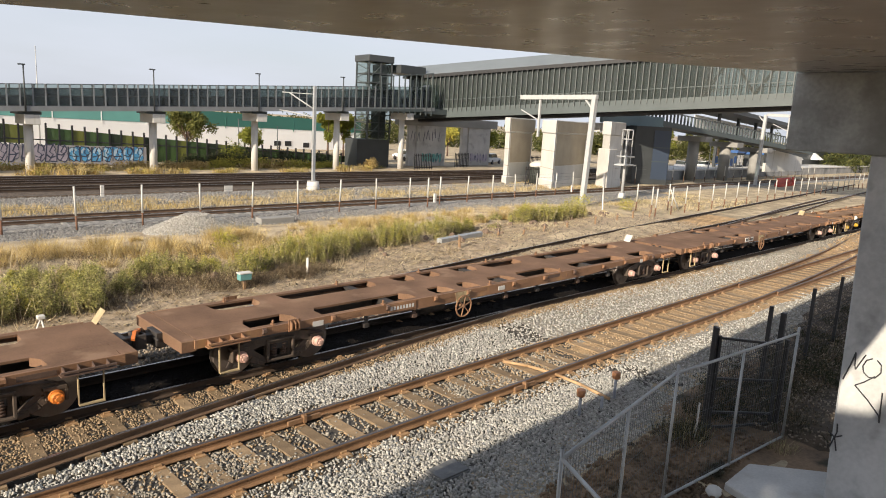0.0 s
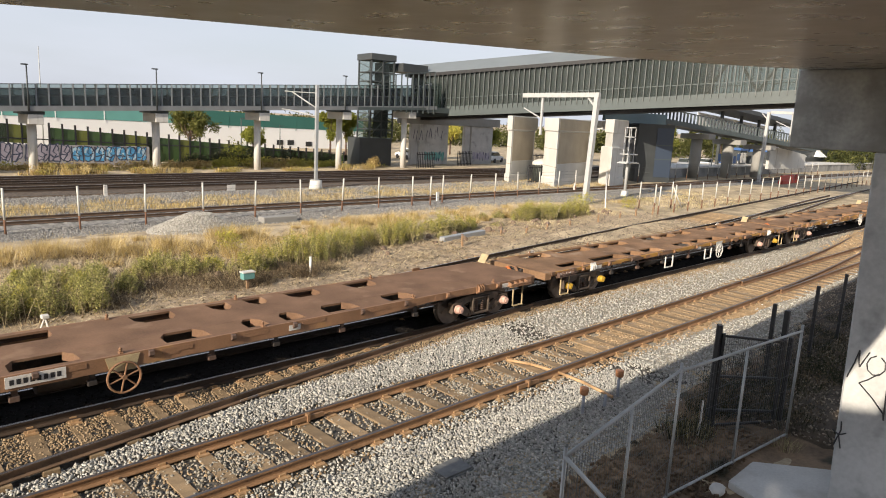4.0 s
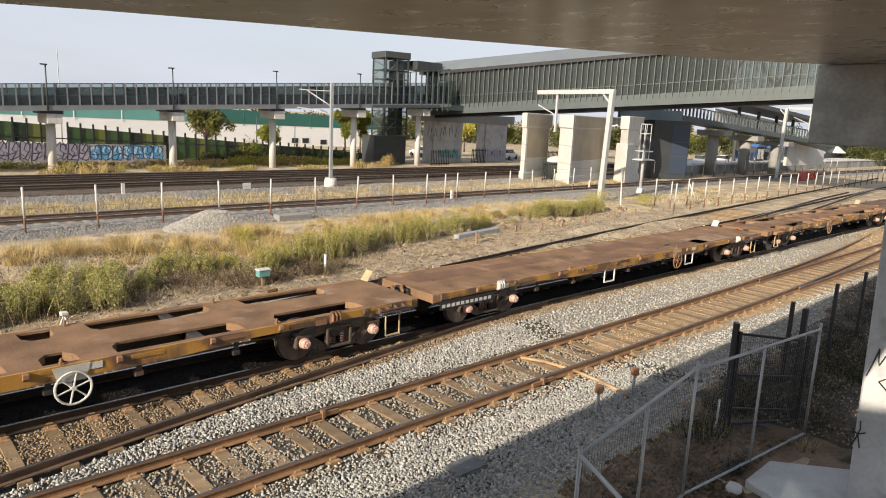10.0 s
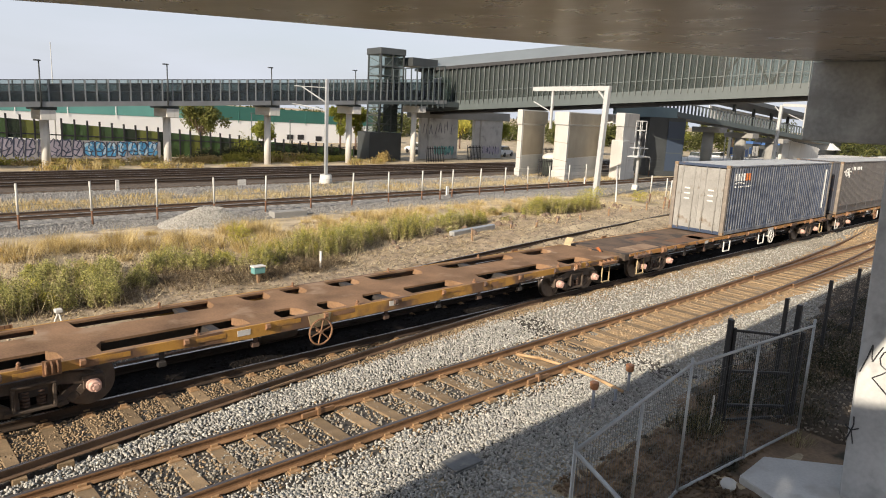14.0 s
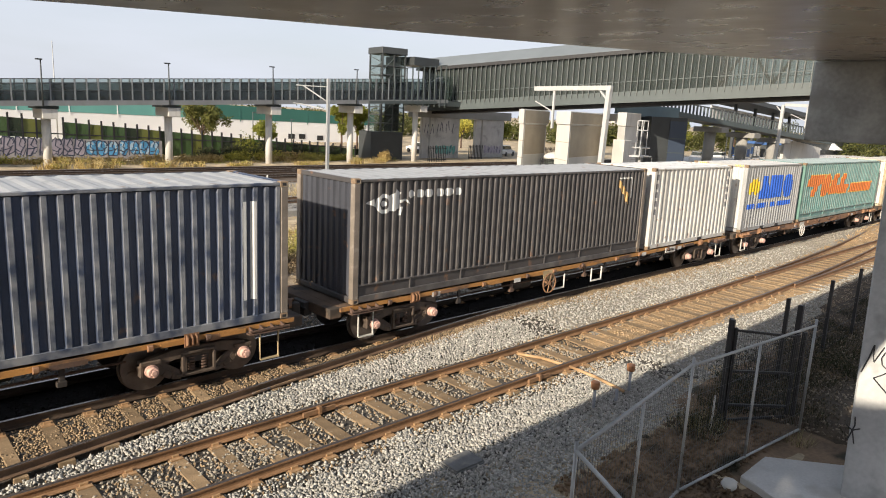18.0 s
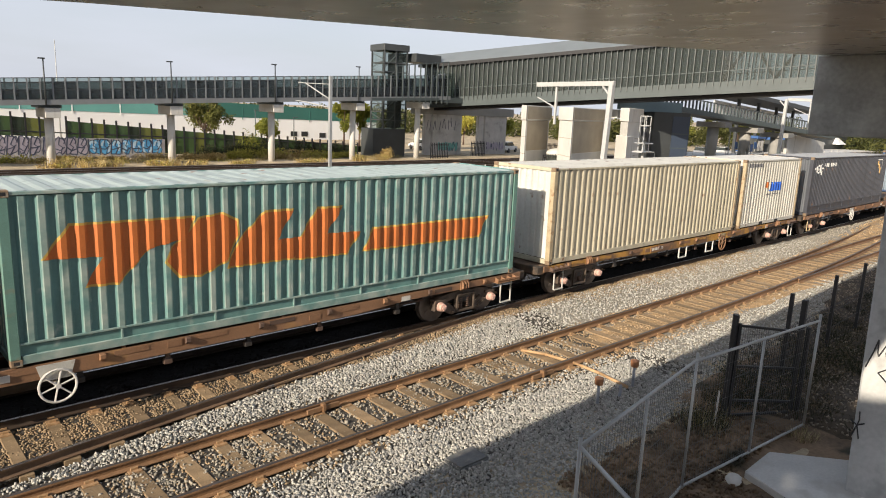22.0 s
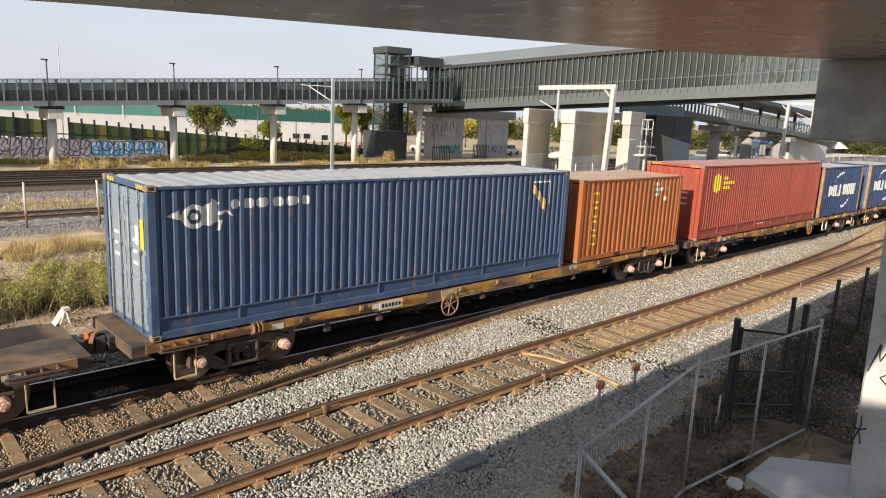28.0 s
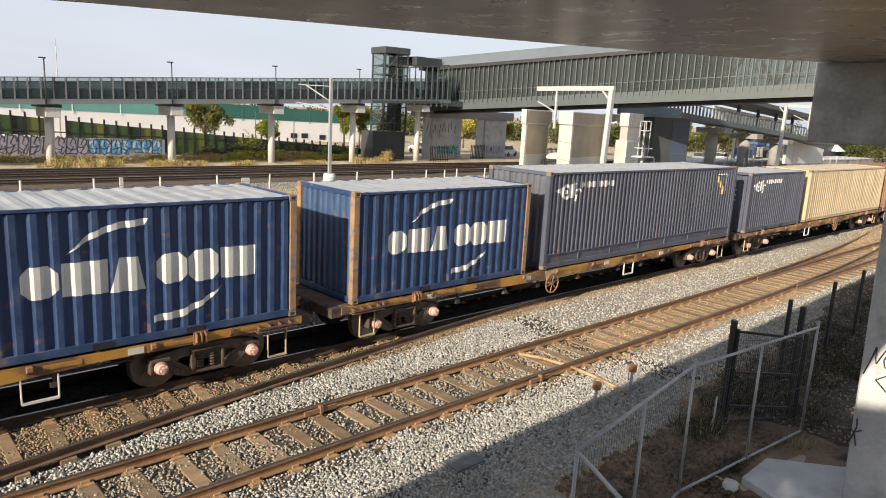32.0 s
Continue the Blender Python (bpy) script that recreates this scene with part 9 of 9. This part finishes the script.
for x in (79.0, 83.0, 95.0, 101.0):
    lamp = thing("platform_lamp", "slim pale lamp post on the platform", "street lamp", "platform lamps", at=(x, 43.6, 1.0))
    bm = bmesh.new()
    tube(bm, (0, 0, -0.1), (0, 0, 4.6), 0.07, 0.05)
    part("pole", bm, white_steel, lamp)
    bm = bmesh.new()
    box(bm, -0.5, 0.1, -0.12, 0.12, 4.58, 4.68)
    part("head", bm, white_steel, lamp)
can = thing("platform_canopy", "dark flat platform canopy on posts", "canopy", kind="structure", at=(100, 43.5, 0.9))
bm = bmesh.new()
prism(bm, [(0, 0, 8.2), (30, 0, 6.6), (30, 0, 7.2), (0, 0, 8.8)], (0, 0, 0), (0, 6, 0))
part("roof", bm, dark_grey, can)
for x in (3, 10, 17, 24):
    bm = bmesh.new()
    box(bm, x - 0.2, x + 0.2, 2.8, 3.2, 0, 8.2)
    part("post", bm, dark_grey, can)
bm = bmesh.new()
prism(bm, [(1, 5.9, 5.4), (29, 5.9, 4.2), (29, 5.9, 6.4), (1, 5.9, 7.8)], (0, 0, 0), (0, 0.1, 0))
part("backing", bm, wh_white, can)
tent = surface("white_sailcloth", (0.8, 0.8, 0.78), 0.7, var=0.05, scale=0.5)
for x, y, w, h in ((140, 52, 4.6, 3.6), (147, 51, 4.2, 3.3), (156, 50, 4.2, 3.2)):
    bm = bmesh.new()
    a = [bm.verts.new(p) for p in ((-w / 2, -w / 2, 1.0), (w / 2, -w / 2, 1.0), (w / 2, w / 2, 1.0), (-w / 2, w / 2, 1.0))]
    b = [bm.verts.new(p) for p in ((-w / 8, -w / 8, 2.6), (w / 8, -w / 8, 2.6), (w / 8, w / 8, 2.6), (-w / 8, w / 8, 2.6))]
    tip = bm.verts.new((0, 0, h))
    for k in range(4):
        bm.faces.new((a[k], a[(k + 1) % 4], b[(k + 1) % 4], b[k]))
        bm.faces.new((b[k], b[(k + 1) % 4], tip))
    bm.faces.new(a[::-1])
    s = solid("shade_sail", bm, tent, "white peaked shade sail over the platform", "shade sail", "shade sails")
    s.matrix_basis = pose(x, y, 1.0)
bm = bmesh.new()
box(bm, 128, 230, 49.2, 49.5, 0, 3.6)
solid("platform_screen", bm, dark_grey, "dark slatted screen along the platform", "screen", kind="structure")
red_plastic = surface("red_barrier_plastic", (0.45, 0.07, 0.05), 0.6, var=0.2, scale=3)
for k in range(4):
    bm = bmesh.new()
    prism(bm, [(-0.9, -0.3, 0), (0.9, -0.3, 0), (0.9, 0.3, 0), (-0.9, 0.3, 0)], (0, 0, 0), (0, 0, 0.5))
    prism(bm, [(-0.9, -0.12, 0.5), (0.9, -0.12, 0.5), (0.9, 0.12, 0.5), (-0.9, 0.12, 0.5)], (0, 0, 0), (0, 0, 0.6))
    bevel(bm, 0.04)
    s = solid("road_barrier", bm, red_plastic, "red plastic barrier before the platform", "barrier", "barriers")
    s.matrix_basis = pose(92 + 1.95 * k, 32.6 + 0.15 * k, GROUND_Z, 0, 0, 5 * k)


def car(x, y, turn, mat, label):
    c = thing("parked_car", label, "car", "parked cars", at=(x, y, GROUND_Z), turn=turn)
    bm = bmesh.new()
    prism(bm, [(-2.2, 0, 0.35), (2.2, 0, 0.35), (2.25, 0, 0.75), (1.3, 0, 0.95), (-2.0, 0, 1.0), (-2.25, 0, 0.8)], (0, -0.88, 0), (0, 0.88, 0))
    bevel(bm, 0.07, 2)
    part("body", bm, mat, c)
    bm = bmesh.new()
    prism(bm, [(-1.9, 0, 0.98), (1.2, 0, 0.96), (0.5, 0, 1.5), (-1.5, 0, 1.52)], (0, -0.76, 0), (0, 0.76, 0))
    bevel(bm, 0.06, 2)
    part("cabin", bm, glaze, c, "dark tinted cabin windows")
    bm = bmesh.new()
    box(bm, -1.5, 0.5, -0.72, 0.72, 1.5, 1.56)
    part("roof", bm, mat, c)
    for wx in (-1.4, 1.4):
        for wy in (-0.86, 0.86):
            bm = bmesh.new()
            tube(bm, (wx, wy - 0.1, 0.32), (wx, wy + 0.1, 0.32), 0.32, seg=16)
            part("wheel", bm, black_steel, c)
    return c


car_white = surface("white_car_paint", (0.75, 0.75, 0.75), 0.25, var=0.03, scale=1)
car_grey = surface("grey_car_paint", (0.25, 0.26, 0.28), 0.25, var=0.03, scale=1)
car_blue = surface("blue_car_paint", (0.05, 0.10, 0.25), 0.25, var=0.03, scale=1)
for x, y, r, mat, lab in ((77.5, 69.5, 20, car_white, "white car parked under the bridge"), (80, 76, 30, car_grey, "grey car parked beyond the bridge"), (66.0, 76, 80, car_white, "white car parked beyond the bridge"),
                          (104, 56, 10, car_white, "white car parked by the station"), (111, 55.5, 12, car_grey, "grey car parked by the station"), (118, 55, 8, car_white, "white car parked by the station"),
                          (125, 54.5, 10, car_blue, "blue car parked by the station"), (97, 57, 15, car_blue, "blue car parked by the station")):
    car(x, y, r, mat, lab)
bm = bmesh.new()
tube(bm, (0, 0, 0), (0, 0, 11.4), 0.09, 0.04)
p = solid("flag_pole", bm, white_steel, "tall thin white pole behind the footway", "pole")
p.matrix_basis = pose(20.6, 84, GROUND_Z)


# ---- movement ----
def motions():
    """The whole train rolls towards the head end and slowly gains speed."""
    times = [0.0, 0.1] + [0.5 * i for i in range(1, 64)] + [31.9, 32.0]
    for ob, x, y, z in MOVING:
        walk(ob, [(t, pose(x - run(t), y, z)) for t in times])
    step = 2 / FPS
    turns = [(i * step, -math.degrees(run(i * step) / 0.455)) for i in range(int(32 / step) + 1)]
    for ax, dx in SPINNING:
        walk(ax, [(t, pose(dx, 0, 0.455, 0, a, 0)) for t, a in turns])


motions()
